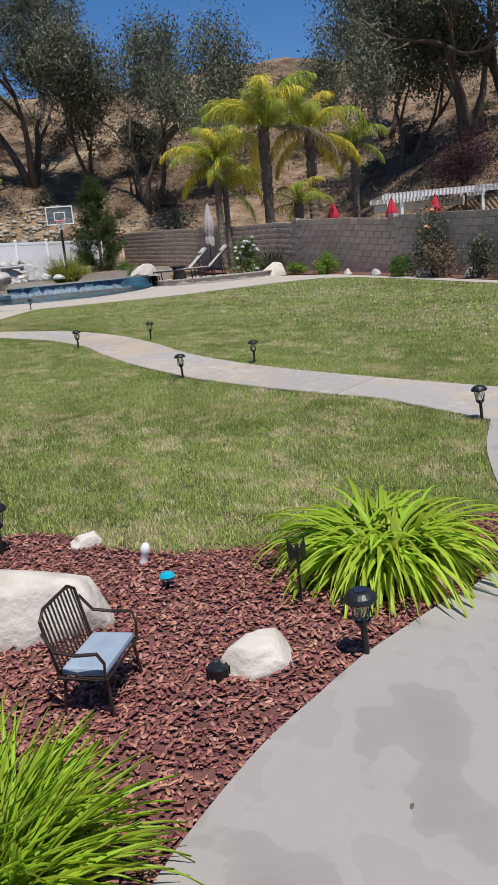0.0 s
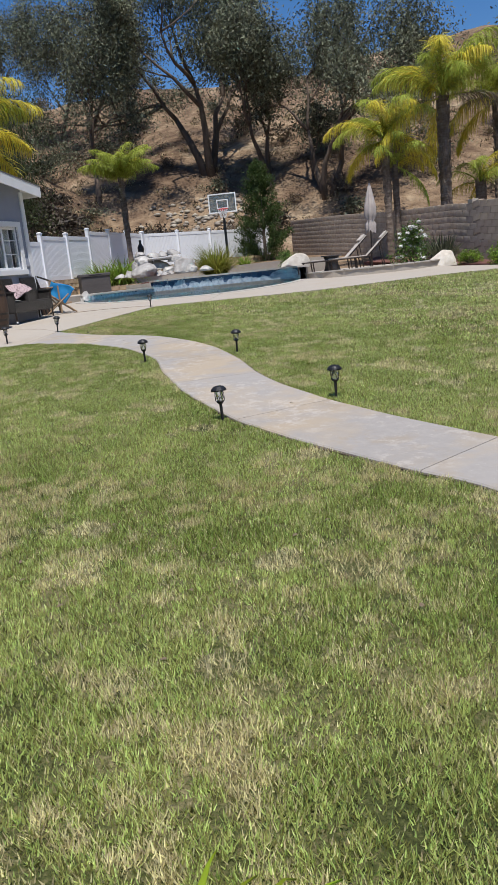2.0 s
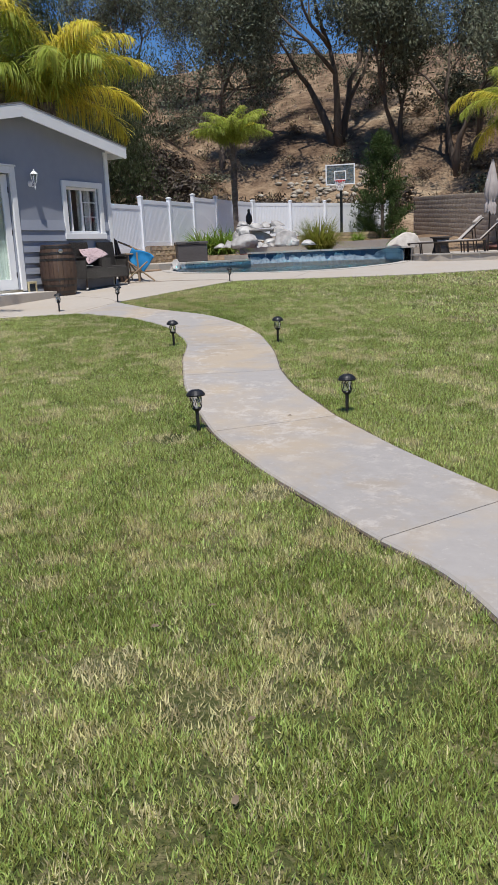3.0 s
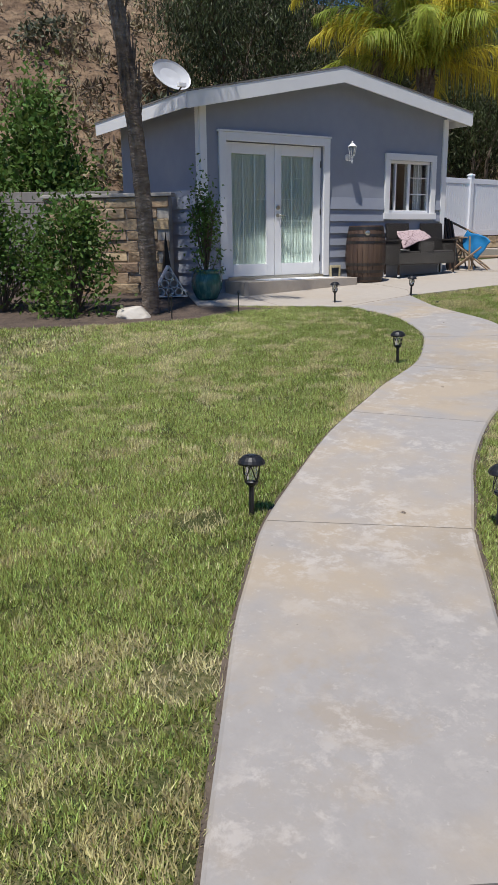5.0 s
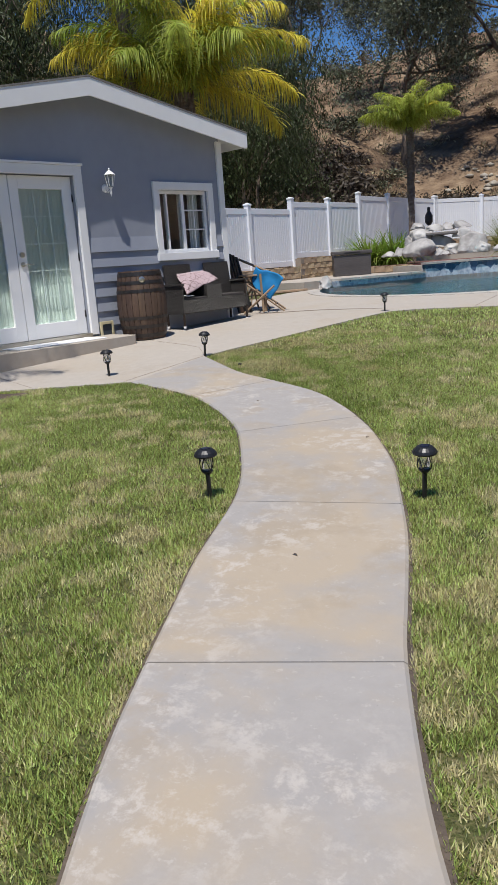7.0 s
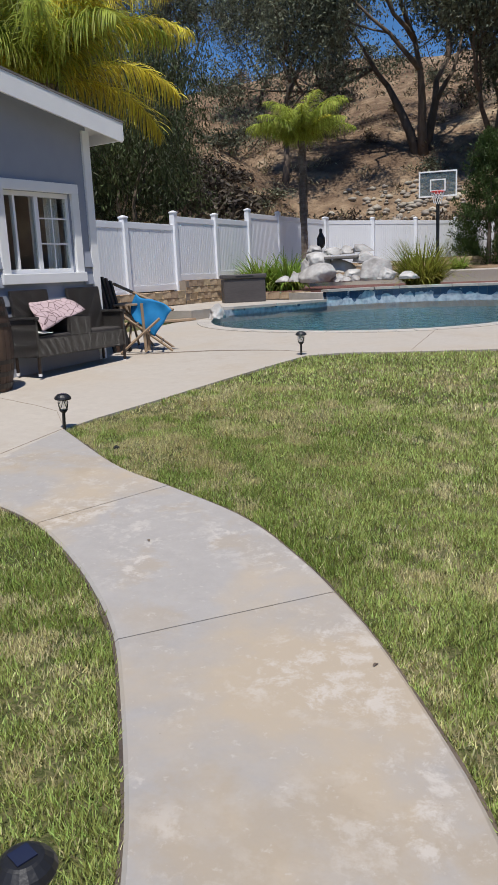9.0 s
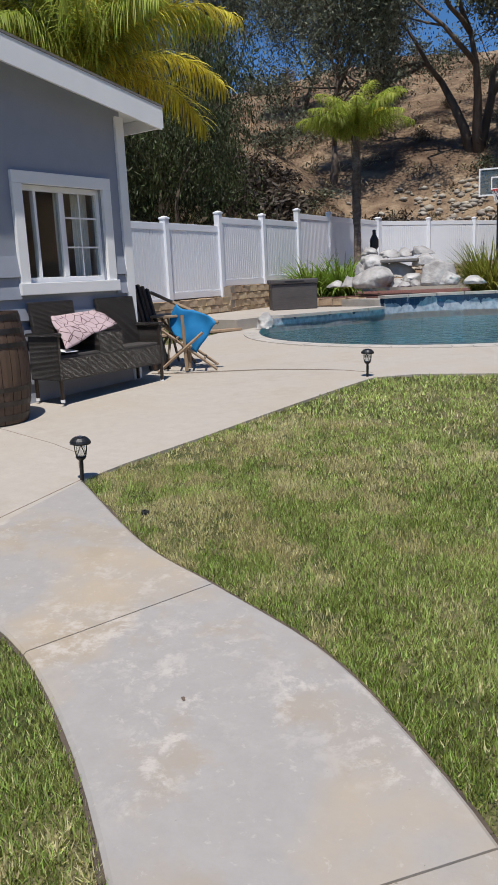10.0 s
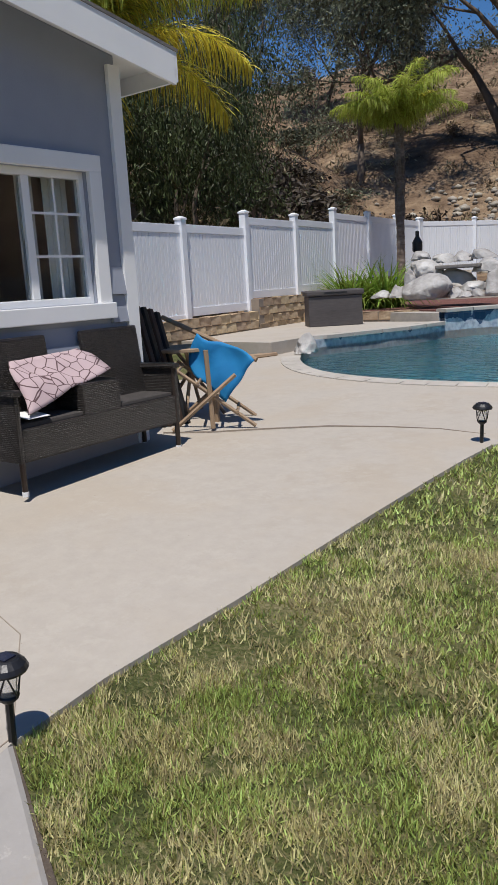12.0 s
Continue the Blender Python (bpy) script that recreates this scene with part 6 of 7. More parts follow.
PETALW = grain("white_petal", [(0.3, (0.72, 0.72, 0.68)), (0.7, (0.82, 0.82, 0.80))], rough=0.7, bump=0, through_light=0.3)
PETALO = grain("orange_petal", [(0.3, (0.70, 0.30, 0.12)), (0.7, (0.80, 0.50, 0.28))], rough=0.7, bump=0, through_light=0.3)
PLUM = leafy("plum_leaf", (0.035, 0.018, 0.02), (0.09, 0.04, 0.045), island=0.5)
BRIGHT = leafy("bright_shrub_leaf", (0.12, 0.22, 0.02), (0.26, 0.36, 0.05), island=0.4)
shrub("rose_bush", on(0.85, 28.9), (0.72, 0.6, 1.15), 2600, 0.09, CITRUS, "rose bush covered in white blooms by the wall", 1, PETALW, 46, 0.10)
shrub("rose_bush", on(5.85, 22.15), (0.55, 0.5, 1.75), 2600, 0.085, OAKLEAF, "tall rose bush with orange blooms against the wall", 2, PETALO, 9, 0.12)
shrub("dry_bush", on(5.75, 21.5), (0.65, 0.55, 0.95), 2200, 0.07, DRYBRUSH, "brown half-dry bush in the wall bed", 3)
shrub("shrub", on(5.05, 22.75), (0.4, 0.4, 0.55), 1500, 0.08, CITRUS, "dark green low shrub in the wall bed", 4)
shrub("shrub", on(6.55, 20.3), (0.55, 0.5, 0.95), 2200, 0.08, OAKLEAF, "grey-green shrub in the wall bed", 5)
shrub("shrub", on(7.2, 19.4), (0.5, 0.5, 1.6), 2200, 0.08, CITRUS, "tall green shrub against the wall", 15)
shrub("shrub", on(3.35, 26.2), (0.45, 0.4, 0.6), 1500, 0.08, BRIGHT, "bright yellow-green shrub in the wall bed", 6)
shrub("shrub", on(2.55, 27.6), (0.42, 0.4, 0.38), 1300, 0.06, BRIGHT, "low bright green rounded shrub by the wall", 7)
shrub("shrub", pose(-4.7, 38.2, 1.72), (0.5, 0.5, 0.4), 1200, 0.07, CITRUS, "low green shrub near the court", 8)
shrub("shrub", pose(-3.4, 30.4, 1.43), (0.35, 0.35, 0.3), 900, 0.06, CITRUS, "small green shrub behind the pool", 9)
shrub("shrub", on(-7.75, 11.75), (0.75, 0.65, 1.45), 4200, 0.085, CITRUS, "leafy green shrub in the house bed", 10)
shrub("shrub", on(-8.75, 11.1), (0.8, 0.7, 1.7), 4200, 0.085, CITRUS, "tall leafy green shrub in the house bed", 11)
shrub("shrub", on(-9.3, 10.2), (0.7, 0.7, 0.9), 2500, 0.08, OAKLEAF, "grey-green shrub at the back of the bed", 14)
shrub("hedge_bush", on(-13.8, 14.0), (1.5, 1.3, 2.9), 8000, 0.15, CITRUS, "big dense green oleander behind the garden wall", 12)
shrub("hedge_bush", on(-16.6, 12.6), (1.7, 1.6, 3.0), 6000, 0.15, CITRUS, "big dense green oleander behind the garden wall", 13)
# the potted tree
tree_ = shrub("potted_tree", pose(-7.42, 13.72, yard(-7.42, 13.72) + 0.40), (0.36, 0.36, 1.15), 1500, 0.062, CITRUS, "slender leafy tree growing in the teal pot", 20, category="potted plant")


def conifer(m, h, r, label, seed):
    rng = np.random.RandomState(seed)
    root = thing("juniper", m, label, "tree")
    part("trunk", tube([(0, 0, -0.1), (0.03, 0, h * 0.9)], [0.1, 0.02], 7), BARK, root)
    cl = []
    for k in range(170):
        f = rng.rand() ** 0.8
        z = 0.1 + f * h
        rr = r * (0.75 + 0.35 * math.sin(2.6 * f)) * (1 - f) ** 0.55 * rng.uniform(0.55, 1.1)
        a = rng.uniform(0, 2 * np.pi)
        k_ = 130
        t = rng.rand(k_)
        c = np.stack([rr * np.cos(a) * (0.45 + 0.65 * t), rr * np.sin(a) * (0.45 + 0.65 * t), z + 0.5 * t], -1) + rng.normal(0, 0.07, (k_, 3))
        cl.append(c)
    raw("crown", *leaf_cloud(np.concatenate(cl), 0.14, 0.035, rng, out=np.array([0, 0, 1.2])), CYPRESS, root)
    return root


conifer(pose(-6.25, 41.2, 1.6), 4.3, 1.55, "dense dark green juniper beside the fence", 31)


def palm(m, height, frond, count, label, seed, trunk_r=0.16, yellow=0.35, leaflets=60, lean=0.0, low=-0.5, dead=0, droop=1.0):
    """A queen palm: ringed trunk, old leaf bases and feathered fronds, each frond a part."""
    rng = np.random.RandomState(seed)
    root = thing("palm_tree", m, label, "palm tree")
    zs = np.linspace(-0.1, height, 44)
    bm = tube([(lean * (z / height) ** 2, 0, z) for z in zs], [trunk_r * (1.15 - 0.35 * max(0, z) / height) * (1 + 0.07 * (i % 2)) for i, z in enumerate(zs)], 14)
    part("trunk", bm, PALMBARK, root, smooth=False)
    boots = bmesh.new()
    bo = 0.02 + 0.3 * trunk_r
    for k in range(150):
        z = height * (0.42 + 0.55 * rng.rand())
        a = rng.uniform(0, 2 * np.pi)
        r0 = trunk_r * 0.8
        tube([(lean * (z / height) ** 2 + r0 * math.cos(a), r0 * math.sin(a), z), (lean * (z / height) ** 2 + (r0 + 0.7 * bo) * math.cos(a), (r0 + 0.7 * bo) * math.sin(a), z + 0.14), (lean * (z / height) ** 2 + (r0 + bo) * math.cos(a), (r0 + bo) * math.sin(a), z + rng.uniform(0.22, 0.42))], [0.2 * trunk_r, 0.16 * trunk_r, 0.006], 4, into=boots)
    part("shaggy_bark", boots, PALMBARK, root, "shaggy old leaf bases")["kind"] = "stuff"
    for k in range(count):
        az = 2.399963 * k + rng.uniform(-0.3, 0.3)
        e0 = rng.uniform(low, 1.25) if k % 3 == 0 else rng.uniform(0.7, 1.5)
        L = frond * rng.uniform(0.8, 1.12)
        n_ = 12
        t = np.linspace(0, 1, n_ + 1)
        ang = e0 - droop * (1.45 + 0.62 * e0) * t ** 1.5
        dr, dz = np.cos(ang) * L / n_, np.sin(ang) * L / n_
        r, z = np.concatenate([[0], np.cumsum(dr[:-1])]), np.concatenate([[0], np.cumsum(dz[:-1])])
        d = np.array([math.cos(az), math.sin(az), 0])
        spine = np.array([lean, 0, height - 0.05]) + d[None] * r[:, None] + np.array([0, 0, 1.0]) * z[:, None]
        tt = np.repeat(np.linspace(0.12, 0.995, int(1.5 * leaflets)), 2)
        side = np.tile([1, -1], int(1.5 * leaflets))
        base = np.stack([np.interp(tt, t, spine[:, i]) for i in range(3)], -1)
        ln = 0.27 * frond * np.sin(np.pi * (0.15 + 0.8 * tt)) ** 0.6 * rng.uniform(0.7, 1.15, len(tt))
        along = np.stack([np.interp(tt, t, np.gradient(spine[:, i], t)) for i in range(3)], -1) / L
        across = np.array([-d[1], d[0], 0.0])[None] * side[:, None]
        way = along * rng.uniform(0.5, 0.9, (len(tt), 1)) + across * 0.7 + np.array([0, 0, 1.0])[None] * rng.uniform(-0.9, 0.35, (len(tt), 1))
        way /= np.linalg.norm(way, axis=1)[:, None]
        v, f = ribbons(base, np.arctan2(way[:, 1], way[:, 0]), np.arcsin(way[:, 2]), rng.uniform(0.7, 1.9, len(tt)), ln * 1.1, np.full(len(tt), 0.0135 * max(1, frond / 2)), 3, 0.4, rng.uniform(-0.9, 0.9, len(tt)))
        mat_ = YELLOWPALM if rng.rand() < yellow * (1.6 if e0 < 0.4 else 0.5) else PALMLEAF
        if k < dead:
            mat_ = DRYBRUSH
        fr = raw("frond", v, f, mat_, root)
        part("frond_stem", tube([tuple(p) for p in spine], list(np.linspace(0.03, 0.006, n_ + 1)), 5), PALMLEAF, fr)
    return root


palm(pose(-6.88, 12.40, yard(-6.88, 12.40), 0, 0, -105.6), 5.7, 2.1, 18, "palm with a ringed grey trunk beside the house", 1, trunk_r=0.098, low=-0.3, leaflets=60, lean=0.62)
palm(pose(-9.94, 32.4, 1.43), 4.0, 1.75, 26, "small feathery palm in front of the fence", 2, trunk_r=0.09, yellow=0.12, leaflets=80, low=0.5, droop=0.68)
palm(pose(2.15, 33.8, 1.6), 5.3, 3.3, 18, "large queen palm with yellowing fronds behind the wall", 3, trunk_r=0.2, yellow=0.7, leaflets=88, dead=2, low=-0.6, droop=0.88)
palm(pose(0.05, 33.0, 1.5), 4.1, 2.4, 15, "bright green palm with yellow lower fronds at the wall", 4, trunk_r=0.12, yellow=0.3, leaflets=76)
palm(pose(0.35, 33.2, 1.5), 3.2, 2.0, 9, "slim young palm at the wall", 14, trunk_r=0.09, yellow=0.3, leaflets=60)
palm(pose(4.3, 36.0, 2.0), 4.9, 3.0, 13, "queen palm with golden drooping fronds behind the wall", 5, trunk_r=0.2, yellow=0.8, leaflets=80, low=-0.5)
palm(pose(3.4, 34.0, 1.6), 2.2, 1.7, 12, "small golden palm behind the wall", 6, trunk_r=0.16, yellow=0.85, leaflets=60)
palm(pose(6.9, 40.0, 2.2), 4.6, 2.1, 13, "green palm at the foot of the hillside", 7, trunk_r=0.16, yellow=0.25, leaflets=66)
palm(pose(-13.4, 25.9, 1.3), 4.9, 3.6, 28, "large queen palm with yellow fronds behind the fence", 8, trunk_r=0.22, yellow=0.6, leaflets=96, low=0.1, droop=0.8)
palm(pose(-14.6, 25.2, 1.6), 7.6, 3.2, 14, "tall queen palm behind the garden house", 9, trunk_r=0.16, yellow=0.3, leaflets=60)


# ---- trees of the hillside ----
def limb(bm, tips, start, direction, length, radius, depth, rng, spread=0.6, up=0.25):
    p, d = Vector(start), Vector(direction).normalized()
    pts, rad = [p.copy()], [radius]
    for i in range(4):
        d = (d + Vector(rng.normal(0, 0.16, 3)) + Vector((0, 0, up * 0.25))).normalized()
        p = p + d * length / 4
        pts.append(p.copy())
        rad.append(radius * (1 - 0.16 * (i + 1)))
    tube(pts, rad, 7 if depth > 1 else 4, into=bm)
    if depth == 0:
        tips.append(np.array(p))
        tips.append(np.array(pts[2]))
        return
    for k in range(3 if depth > 1 else 4):
        q = pts[-1] if k < 2 else pts[rng.randint(2, 4)]
        nd = (d + Vector(rng.normal(0, spread, 3))).normalized()
        limb(bm, tips, q, nd, length * rng.uniform(0.62, 0.88), radius * 0.5, depth - 1, rng, spread, up)


def broad_tree(m, h, label, seed, leaf=OAKLEAF, per_tip=70, weep=0.0, trunks=2, leaf_len=0.25, sigma=0.5, name="hillside_tree", spread=0.5, bare=0.27):
    """Leaning trunks, three orders of limbs and thousands of small leaves in clumps."""
    rng = np.random.RandomState(seed)
    root = thing(name, m, label, "tree")
    tips = []
    bm = bmesh.new()
    for k in range(trunks):
        a = 2 * math.pi * k / trunks + seed
        limb(bm, tips, (0.25 * math.cos(a), 0.25 * math.sin(a), -0.4), (0.28 * math.cos(a), 0.28 * math.sin(a), 1), h * bare, h * 0.014, 3, rng, spread, 0.36)
    part("trunk", bm, BARK, root, smooth=True)
    tips = np.array(tips)
    cl = []
    for t in tips:
        k = int(per_tip * rng.uniform(0.5, 1.5))
        c = t + rng.normal(0, sigma, (k, 3)) * np.array([1, 1, 1.15]) - np.array([0, 0, 0.25])
        if weep:
            c[:, 2] = t[2] + 0.3 - rng.rand(k) * weep * rng.uniform(0.4, 1.3)
            c[:, :2] = t[:2] + (np.round(rng.normal(0, 0.5, (k, 2)) * 3.5) / 3.5 + rng.normal(0, 0.05, (k, 2)))
        cl.append(c)
    c = np.concatenate(cl)
    raw("crown", *leaf_cloud(c, leaf_len, leaf_len * (0.2 if weep else 0.32), rng, droop=0.8 if not weep else 2.0), leaf, root)
    return root


t1 = broad_tree(on(-12.7, 57.4), 22.5, "tall grey-green hillside tree with dark leaning trunks", 41, trunks=3, per_tip=205)
t2 = broad_tree(on(-4.4, 54.2), 17, "slender leaning grey-green tree on the dry slope", 42, trunks=3, per_tip=180)
t3 = broad_tree(on(-24.7, 66.3), 17.0, "tall airy dark tree on the hillside", 43, trunks=2, per_tip=150, spread=0.6)
t4 = broad_tree(on(11.2, 47.0, 0, 180), 14.5, "grey-green eucalyptus beyond the garden wall", 44, trunks=2, per_tip=180, spread=0.38, bare=0.25)
t5 = broad_tree(on(-19.6, 53.5), 17.0, "slender tall eucalyptus with a thin high crown", 46, trunks=1, per_tip=220, spread=0.42, bare=0.33)
for k, (src, x, y, s, a) in enumerate(((t1, 14.2, 45.0, 0.9, 60), (t2, 17.5, 47.5, 1.1, 200), (t5, 8.6, 58.0, 0.55, 100), (t5, 11.5, 61.0, 0.5, 10), (t3, -31.0, 60.0, 1.0, 90),
                                       (t4, 20.0, 42.0, 1.0, 300), (t3, 12.5, 58.0, 0.9, 20), (t4, -8.5, 57.0, 1.1, 75), (t5, -29.0, 70.0, 0.8, 250))):
    ob = copy_thing(src, on(x, y, 0, a))
    ob.matrix_basis = on(x, y, 0, a) @ Matrix.Scale(s, 4)
pep = broad_tree(on(-18.5, 37.0), 10.5, "weeping pepper tree with hanging green foliage", 51, leaf=PEPPERLEAF, per_tip=190, weep=3.6, trunks=2, leaf_len=0.20, name="pepper_tree")
for k, (x, y, s, a) in enumerate(((-19.5, 31.0, 1.0, 80), (-20.5, 24.5, 1.0, 190), (-18.2, 28.0, 0.8, 20), (-16.0, 32.5, 0.75, 130), (-24.0, 38.0, 1.1, 120), (-24.5, 30.0, 1.15, 240))):
    ob = copy_thing(pep, on(x, y, 0, a))
    ob.matrix_basis = on(x, y, 0, a) @ Matrix.Scale(s, 4)
plum = broad_tree(on(11.6, 37.5), 5.2, "dark red plum tree beyond the garden wall", 61, leaf=PLUM, per_tip=90, trunks=1, leaf_len=0.14, sigma=0.35, name="plum_tree")
# brush over the slope
rng = np.random.RandomState(77)
brush = [shrub("hill_brush", on(-9.5, 49.0), (1.2, 1.2, 1.1), 380, 0.22, DRYBRUSH, "dry brown brush on the hillside", 71, group="hillside brush"),
         shrub("hill_brush", on(-2.5, 50.0), (1.1, 1.0, 1.0), 380, 0.22, OAKLEAF, "grey-green brush on the hillside", 72, group="hillside brush")]
spots = 0
while spots < 190:
    x, y = rng.uniform(-48, 34), rng.uniform(10, 84)
    if not (1.0 < hill(x, y) < 22):
        continue
    src = brush[0] if rng.rand() < 0.6 else brush[1]
    s = rng.uniform(0.4, 1.3)
    ob = copy_thing(src, on(x, y))
    ob.matrix_basis = on(x, y, 0, rng.uniform(0, 360)) @ Matrix.Diagonal((s * rng.uniform(0.9, 1.4), s, s * rng.uniform(0.6, 1.1), 1))
    spots += 1
for x, y, s, k in ((-13.2, 31.5, 1.2, 0), (-13.4, 29.2, 1.1, 0), (-14.5, 33.5, 1.4, 0), (-13.2, 27.0, 1.0, 0), (-12.6, 34.0, 1.0, 1), (-15.5, 28.0, 1.5, 0)):
    ob = copy_thing(brush[k], on(x, y))
    ob.matrix_basis = on(x, y, 0, 40 * s) @ Matrix.Scale(s, 4)
DARKBRUSH = leafy("dark_brush", (0.035, 0.026, 0.02), (0.11, 0.085, 0.06), island=0.5, tl=0.1)
dark_src = shrub("hill_brush", on(-12.2, 37.0), (1.3, 1.2, 1.2), 900, 0.20, DARKBRUSH, "dark tangled brush at the foot of the slope", 73, group="dark brush behind the fence")
for k in range(48):
    x, y, s = rng.uniform(-21, -6.5), rng.uniform(36, 50), rng.uniform(0.5, 1.3)
    if hill(x, y) < 0.6:
        continue
    ob = copy_thing(dark_src, on(x, y))
    ob.matrix_basis = on(x, y, 0, rng.uniform(0, 360)) @ Matrix.Diagonal((s * 1.3, s, s * 0.9, 1))
# low scrub between the bushes, too dense to count
SCRUB = leafy("dry_scrub", (0.09, 0.067, 0.042), (0.34, 0.27, 0.16), island=0.6, tl=0.12)
heaps = []
while len(heaps) < 1500:
    x, y = (rng.uniform(-46, 32), rng.uniform(14, 80)) if len(heaps) % 2 else (rng.uniform(-40, -14), rng.uniform(12, 50))
    if not (0.8 < hill(x, y) < 21):
        continue
    k, r = 46, rng.uniform(0.25, 0.8)
    c = rng.normal(0, 0.45, (k, 3)) * np.array([r * 1.3, r, r * 0.55]) + np.array([x, y, land(x, y) + 0.18 * r])
    heaps.append(leaf_cloud(c, 0.30, 0.07, rng, out=np.array([0, 0, 0.7])))
tagged(raw("slope_scrub", *merged(heaps), SCRUB), "low dry scrub scattered over the hillside", "scrub", kind="stuff")
GREYROCK2 = grain("dusty_stone", [(0.3, (0.16, 0.13, 0.10)), (0.5, (0.30, 0.26, 0.21)), (0.7, (0.42, 0.38, 0.32))], scale=2, island=0.3)
# loose stones at the hill's foot
stones = []
bm = bmesh.new()
bmesh.ops.create_icosphere(bm, subdivisions=1, radius=1)
base_v = np.array([v.co for v in bm.verts])
base_f = np.array([[v.index for v in f.verts] for f in bm.faces])
bm.free()
for k in range(420):
    x, y = rng.normal(-12.0, 1.8), rng.uniform(45.5, 54)
    s = rng.uniform(0.06, 0.22)
    stones.append((base_v * rng.uniform(0.7, 1.3, (len(base_v), 1)) * np.array([s * 1.3, s, s * 0.7]) + np.array([x, y, land(x, y) - 0.05]), base_f))
ob = raw("slope_stones", *merged(stones), GREYROCK2)
tagged(ob, "scatter of pale stones at the foot of the slope", "stones", kind="stuff")

# ---- bark chips ----
rng = np.random.RandomState(5)
k = 46000
x, y = rng.uniform(-2.6, 1.6, k), rng.uniform(1.0, 4.9, k)
keep = inside(x, y, BED_NEAR)
x, y = x[keep], y[keep]
k = len(x)
L, W, T = rng.uniform(0.010, 0.040, k), rng.uniform(0.006, 0.018, k), rng.uniform(0.002, 0.005, k)
corner = np.array([(sx, sy, sz) for sz in (-1, 1) for sy in (-1, 1) for sx in (-1, 1)]) / 2.0
cv = corner[None] * np.stack([L, W, T], -1)[:, None]
cv[:, :, 1] *= rng.uniform(0.5, 1.3, (k, 8))
rx, ry, rz = rng.normal(0, 0.26, k), rng.normal(0, 0.26, k), rng.uniform(0, 6.283, k)
cv[:, :, 2] += np.sin(rx)[:, None] * cv[:, :, 1] + np.sin(ry)[:, None] * cv[:, :, 0]
c, s = np.cos(rz)[:, None], np.sin(rz)[:, None]
px, py = cv[:, :, 0] * c - cv[:, :, 1] * s, cv[:, :, 0] * s + cv[:, :, 1] * c
gz = -0.147 - 0.0294 * x + 0.0453 * y
verts = np.stack([px + x[:, None], py + y[:, None], cv[:, :, 2] + (gz + rng.uniform(0.002, 0.022, k))[:, None]], -1).reshape(-1, 3)
quad = np.array([(0, 2, 3, 1), (4, 5, 7, 6), (0, 1, 5, 4), (2, 6, 7, 3), (0, 4, 6, 2), (1, 3, 7, 5)])
ob = raw("bark_chips", verts, (np.arange(k)[:, None, None] * 8 + quad[None]).reshape(-1, 4), CHIP)
tagged(ob, "loose red-brown bark chips covering the near bed", "bark chips", kind="stuff")


# ---- grass ----
BALD = [(-5.05, 16.72, 0.2), (-5.19, 16.33, 0.12), (-1.33, 9.56, 0.12), (0.28, 6.36, 0.13), (0.67, 6.27, 0.12), (-0.77, 8.86, 0.14), (-2.44, 11.58, 0.14), (0.22, 5.47, 0.1), (0.23, 8.09, 0.14), (-0.82, 6.74, 0.12)]   # worn spots: x, y, radius
def grass(name, box_, per_m2, height, width, seed, label):
    """Single bent blades over the lawn, green where it is watered and straw-coloured in worn patches."""
    rng = np.random.RandomState(seed)
    x0, x1, y0, y1, want = box_
    k = int((x1 - x0) * (y1 - y0) * per_m2)
    x, y = rng.uniform(x0, x1, k), rng.uniform(y0, y1, k)
    ok = want(x, y)
    for poly in (PATH_POLY, WALK, PATIO_POLY, BED_NEAR, BED_HOUSE, strip_a):
        ok &= ~inside(x, y, poly)
    x, y = x[ok], y[ok]
    patch = 0.24 * lattice(x + 40, y + 40, 0.7, 1) + 0.36 * lattice(x + 40, 0.6 * x + y + 40, 3.1, 2) + 0.4 * lattice(x + 0.4 * y + 60, y - 0.4 * x + 60, 8.5, 3)
    tuft = 0.5 * lattice(x + 40, y + 40, 9.0, 4) + 0.5 * lattice(x + 40, y + 40, 23.0, 5)
    dry = rng.rand(len(x)) < np.clip((patch - 0.472) * 4.6, 0.08, 0.85)
    thin = rng.rand(len(x)) < np.clip(1.9 - patch * 1.5, 0.45, 1) * np.clip((tuft - 0.20) * 3.2, 0.22, 1)
    for bx, by, br in BALD:
        worn = np.hypot(x - bx, y - by) < br * (0.6 + 0.8 * tuft)
        dry |= worn
        thin &= ~(worn & (rng.rand(len(x)) < 0.7))
    for pick, material, nm in ((thin & ~dry, GRASS, name), (thin & dry, DRYGRASS, "dry_" + name)):
        xx, yy, tf = x[pick], y[pick], tuft[pick]
        n_ = len(xx)
        p = -0.147 - 0.0294 * xx + 0.0453 * yy
        zz = -0.08 * np.logaddexp(-p / 0.08, -1.1 / 0.08)
        h = height * (0.35 + 1.1 * tf) * rng.uniform(0.6, 1.2, n_)
        a, ln = rng.uniform(0, 6.283, n_), rng.uniform(0.25, 1.3, n_)
        b = rng.uniform(0, 6.283, n_)
        w = width * rng.uniform(0.7, 1.3, n_) / 2
        base = np.stack([xx, yy, zz - 0.008], -1)
        sd = np.stack([np.cos(b) * w, np.sin(b) * w, np.zeros(n_)], -1)
        tip = base + np.stack([np.cos(a) * np.sin(ln) * h, np.sin(a) * np.sin(ln) * h, np.cos(ln) * h + 0.012], -1)
        v = np.stack([base - sd, base + sd, tip], 1).reshape(-1, 3)
        ob = raw(nm, v, np.arange(3 * n_).reshape(-1, 3), material)
        tagged(ob, label, "grass", kind="stuff")


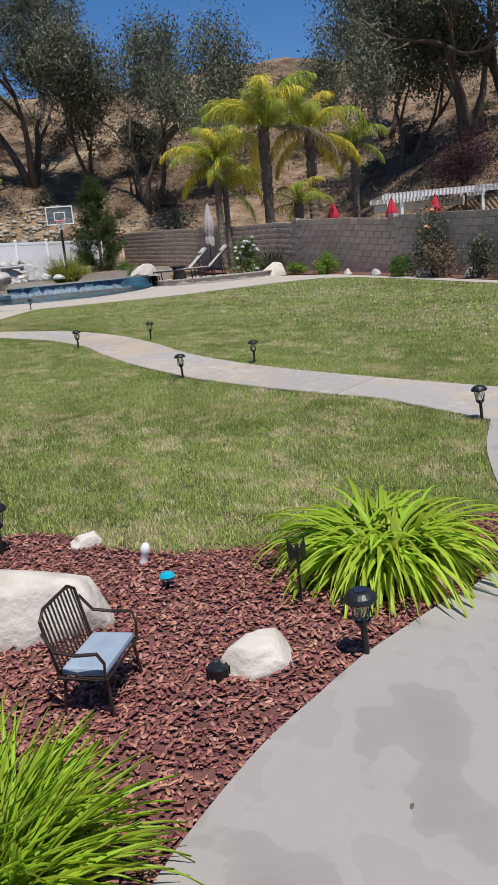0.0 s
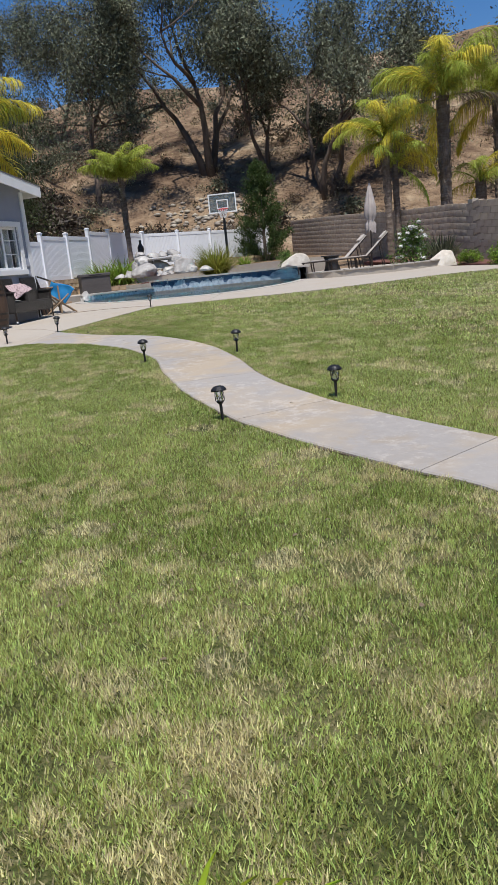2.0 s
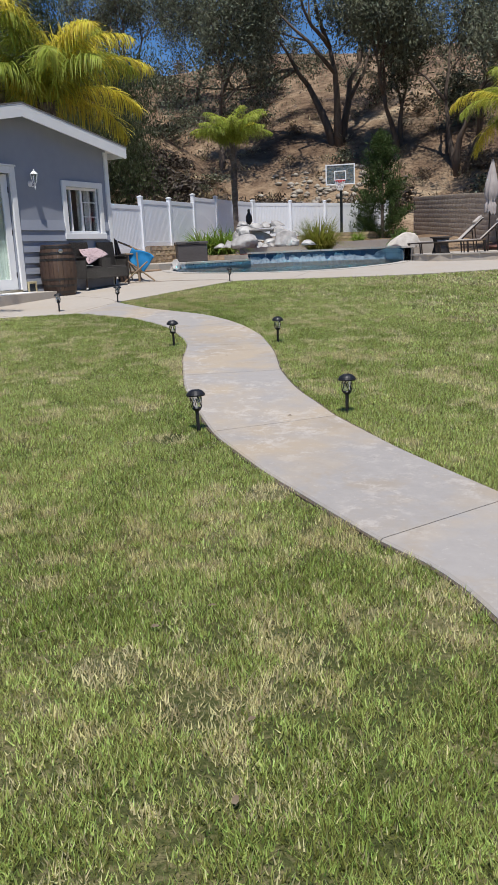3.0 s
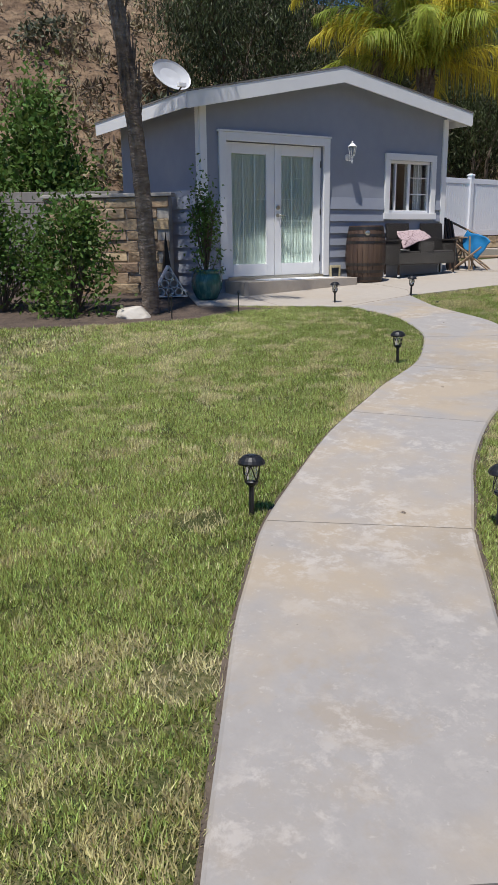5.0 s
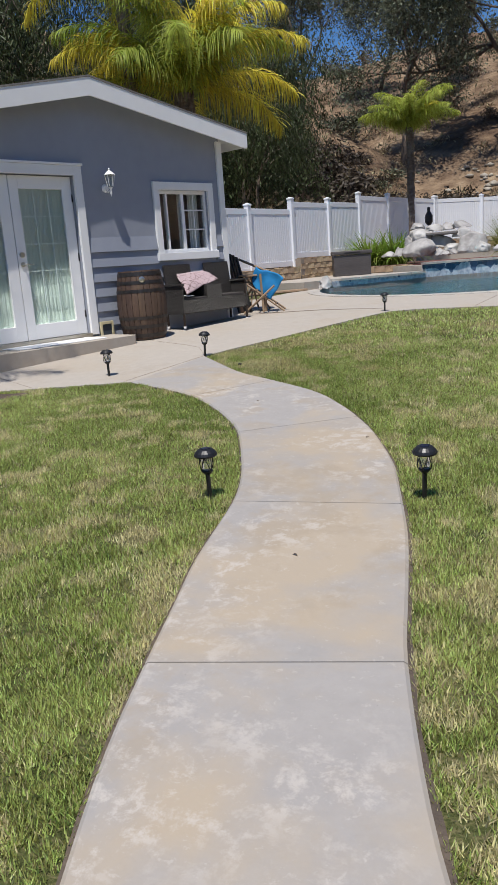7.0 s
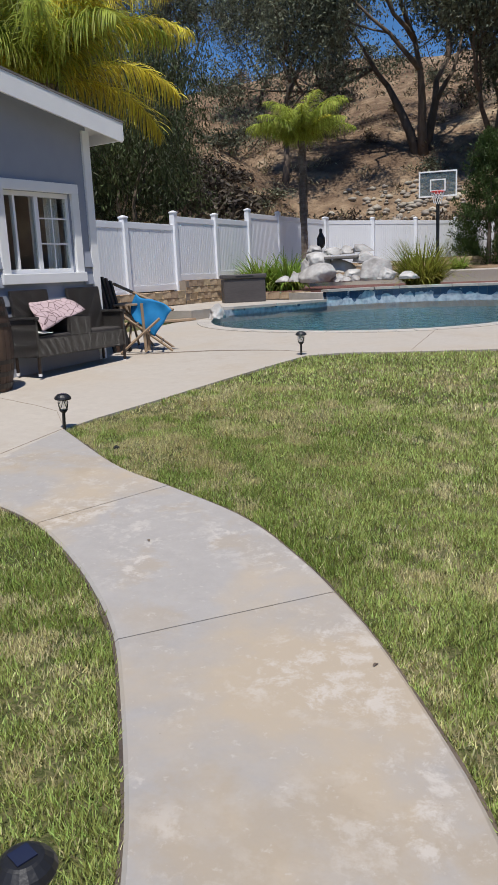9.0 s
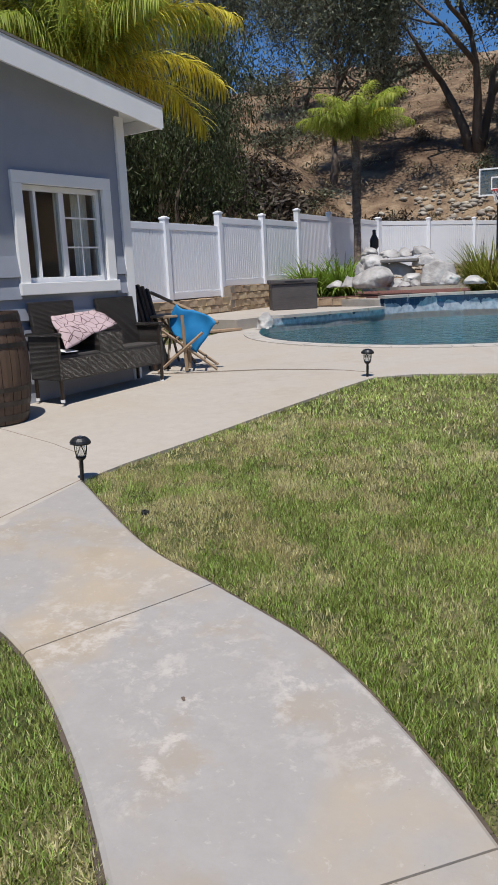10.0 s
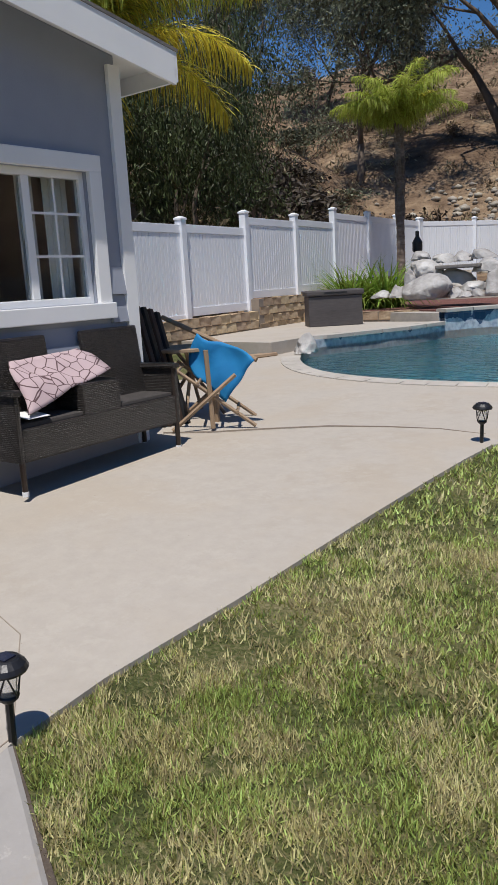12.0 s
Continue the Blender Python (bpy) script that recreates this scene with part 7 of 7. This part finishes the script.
grow = lambda a, b: [tuple(Vector(p) + (Vector(p) - Vector(q)).normalized() * 0.012) for p, q in zip(a, resample(b, len(a)))]
PATH_POLY = grow(PATH_L, PATH_R) + grow(PATH_R, PATH_L)[::-1]
PATIO_POLY = [(-5.2, 14.5)] + PATIO_EDGE + PATIO_BACK
MID = np.array(resample(PATH_L, 40))


def off_path(x, y):
    d = np.full(len(x), 1e9)
    for q in MID[::2]:
        d = np.minimum(d, (x - q[0]) ** 2 + (y - q[1]) ** 2)
    return np.sqrt(d)


edge_d = lambda x, y: (off_path(x, y) < 2.2) | ((y < 7.2) & (x > -1.6) & (off_path(x, y) < 3.6))
close = lambda x, y: ~edge_d(x, y) & ((off_path(x, y) < 3.6) | ((y < 8.0) & (x > -2.4)))
mid_d = lambda x, y: ~edge_d(x, y) & ~close(x, y) & (off_path(x, y) < 6.5)
grass("grass", (-7.5, 4.6, 3.5, 19.5, edge_d), 27500, 0.031, 0.0061, 1, "short patchy green lawn grass beside the path")
grass("grass", (-7.5, 3.6, 3.5, 19.5, close), 13500, 0.033, 0.0084, 4, "short patchy green lawn grass near the path")
grass("grass", (-9.0, 8.0, 2.0, 21.0, mid_d), 3000, 0.038, 0.0135, 2, "short green lawn grass")
grass("grass", (-12.0, 9.0, 1.0, 25.5, lambda x, y: ~edge_d(x, y) & ~close(x, y) & ~mid_d(x, y)), 1300, 0.042, 0.021, 3, "far lawn grass")
# pop-up sprinkler in the lawn
spr = thing("sprinkler_head", on(-4.65, 15.60), "small black pop-up sprinkler head in the lawn", "sprinkler")
part("body", lathe([(0.022, -0.03), (0.022, 0.014), (0.019, 0.02), (0.0, 0.021)], 14), BLACK, spr)
part("nozzle", lathe([(0.008, 0.020), (0.008, 0.026), (0.0, 0.027)], 10), BLACK, spr)
# fallen leaves on the lawn
rng = np.random.RandomState(9)
for k in range(22):
    x, y = rng.normal(-0.6, 0.8), rng.normal(6.0, 0.6)
    if inside(np.array([x]), np.array([y]), PATH_POLY)[0]:
        continue
    v, f = ribbons(np.array([[0, 0, 0.0]]), np.array([0.0]), np.array([0.5]), np.array([0.9]), np.array([0.036]), np.array([0.02]), 3)
    ob = raw("fallen_leaf", v, f, DRYBRUSH)
    ob.matrix_basis = pose(x, y, yard(x, y) + 0.018, rng.uniform(-20, 20), 0, rng.uniform(0, 360))
    tagged(ob, "dry curled brown leaf on the lawn", "leaf", "fallen leaves")
v, f = ribbons(np.array([[0, 0, 0.0]]), np.array([0.0]), np.array([0.9]), np.array([2.2]), np.array([0.035]), np.array([0.012]), 4)
ob = raw("fallen_leaf", v, f, BARK)
ob.matrix_basis = pose(0.32, 2.03, yard(0.32, 2.03) + 0.022, 0, 0, 60)
tagged(ob, "dark curled leaf lying on bare concrete", "leaf", "fallen leaves")
for k, (x, y) in enumerate([(-1.57, 11.71), (-2.11, 13.53), (-3.45, 14.19), (-0.14, 9.6)]):
    ob = copy_thing(ob, pose(x, y, yard(x, y) + 0.022, 0, 0, 70 * k))
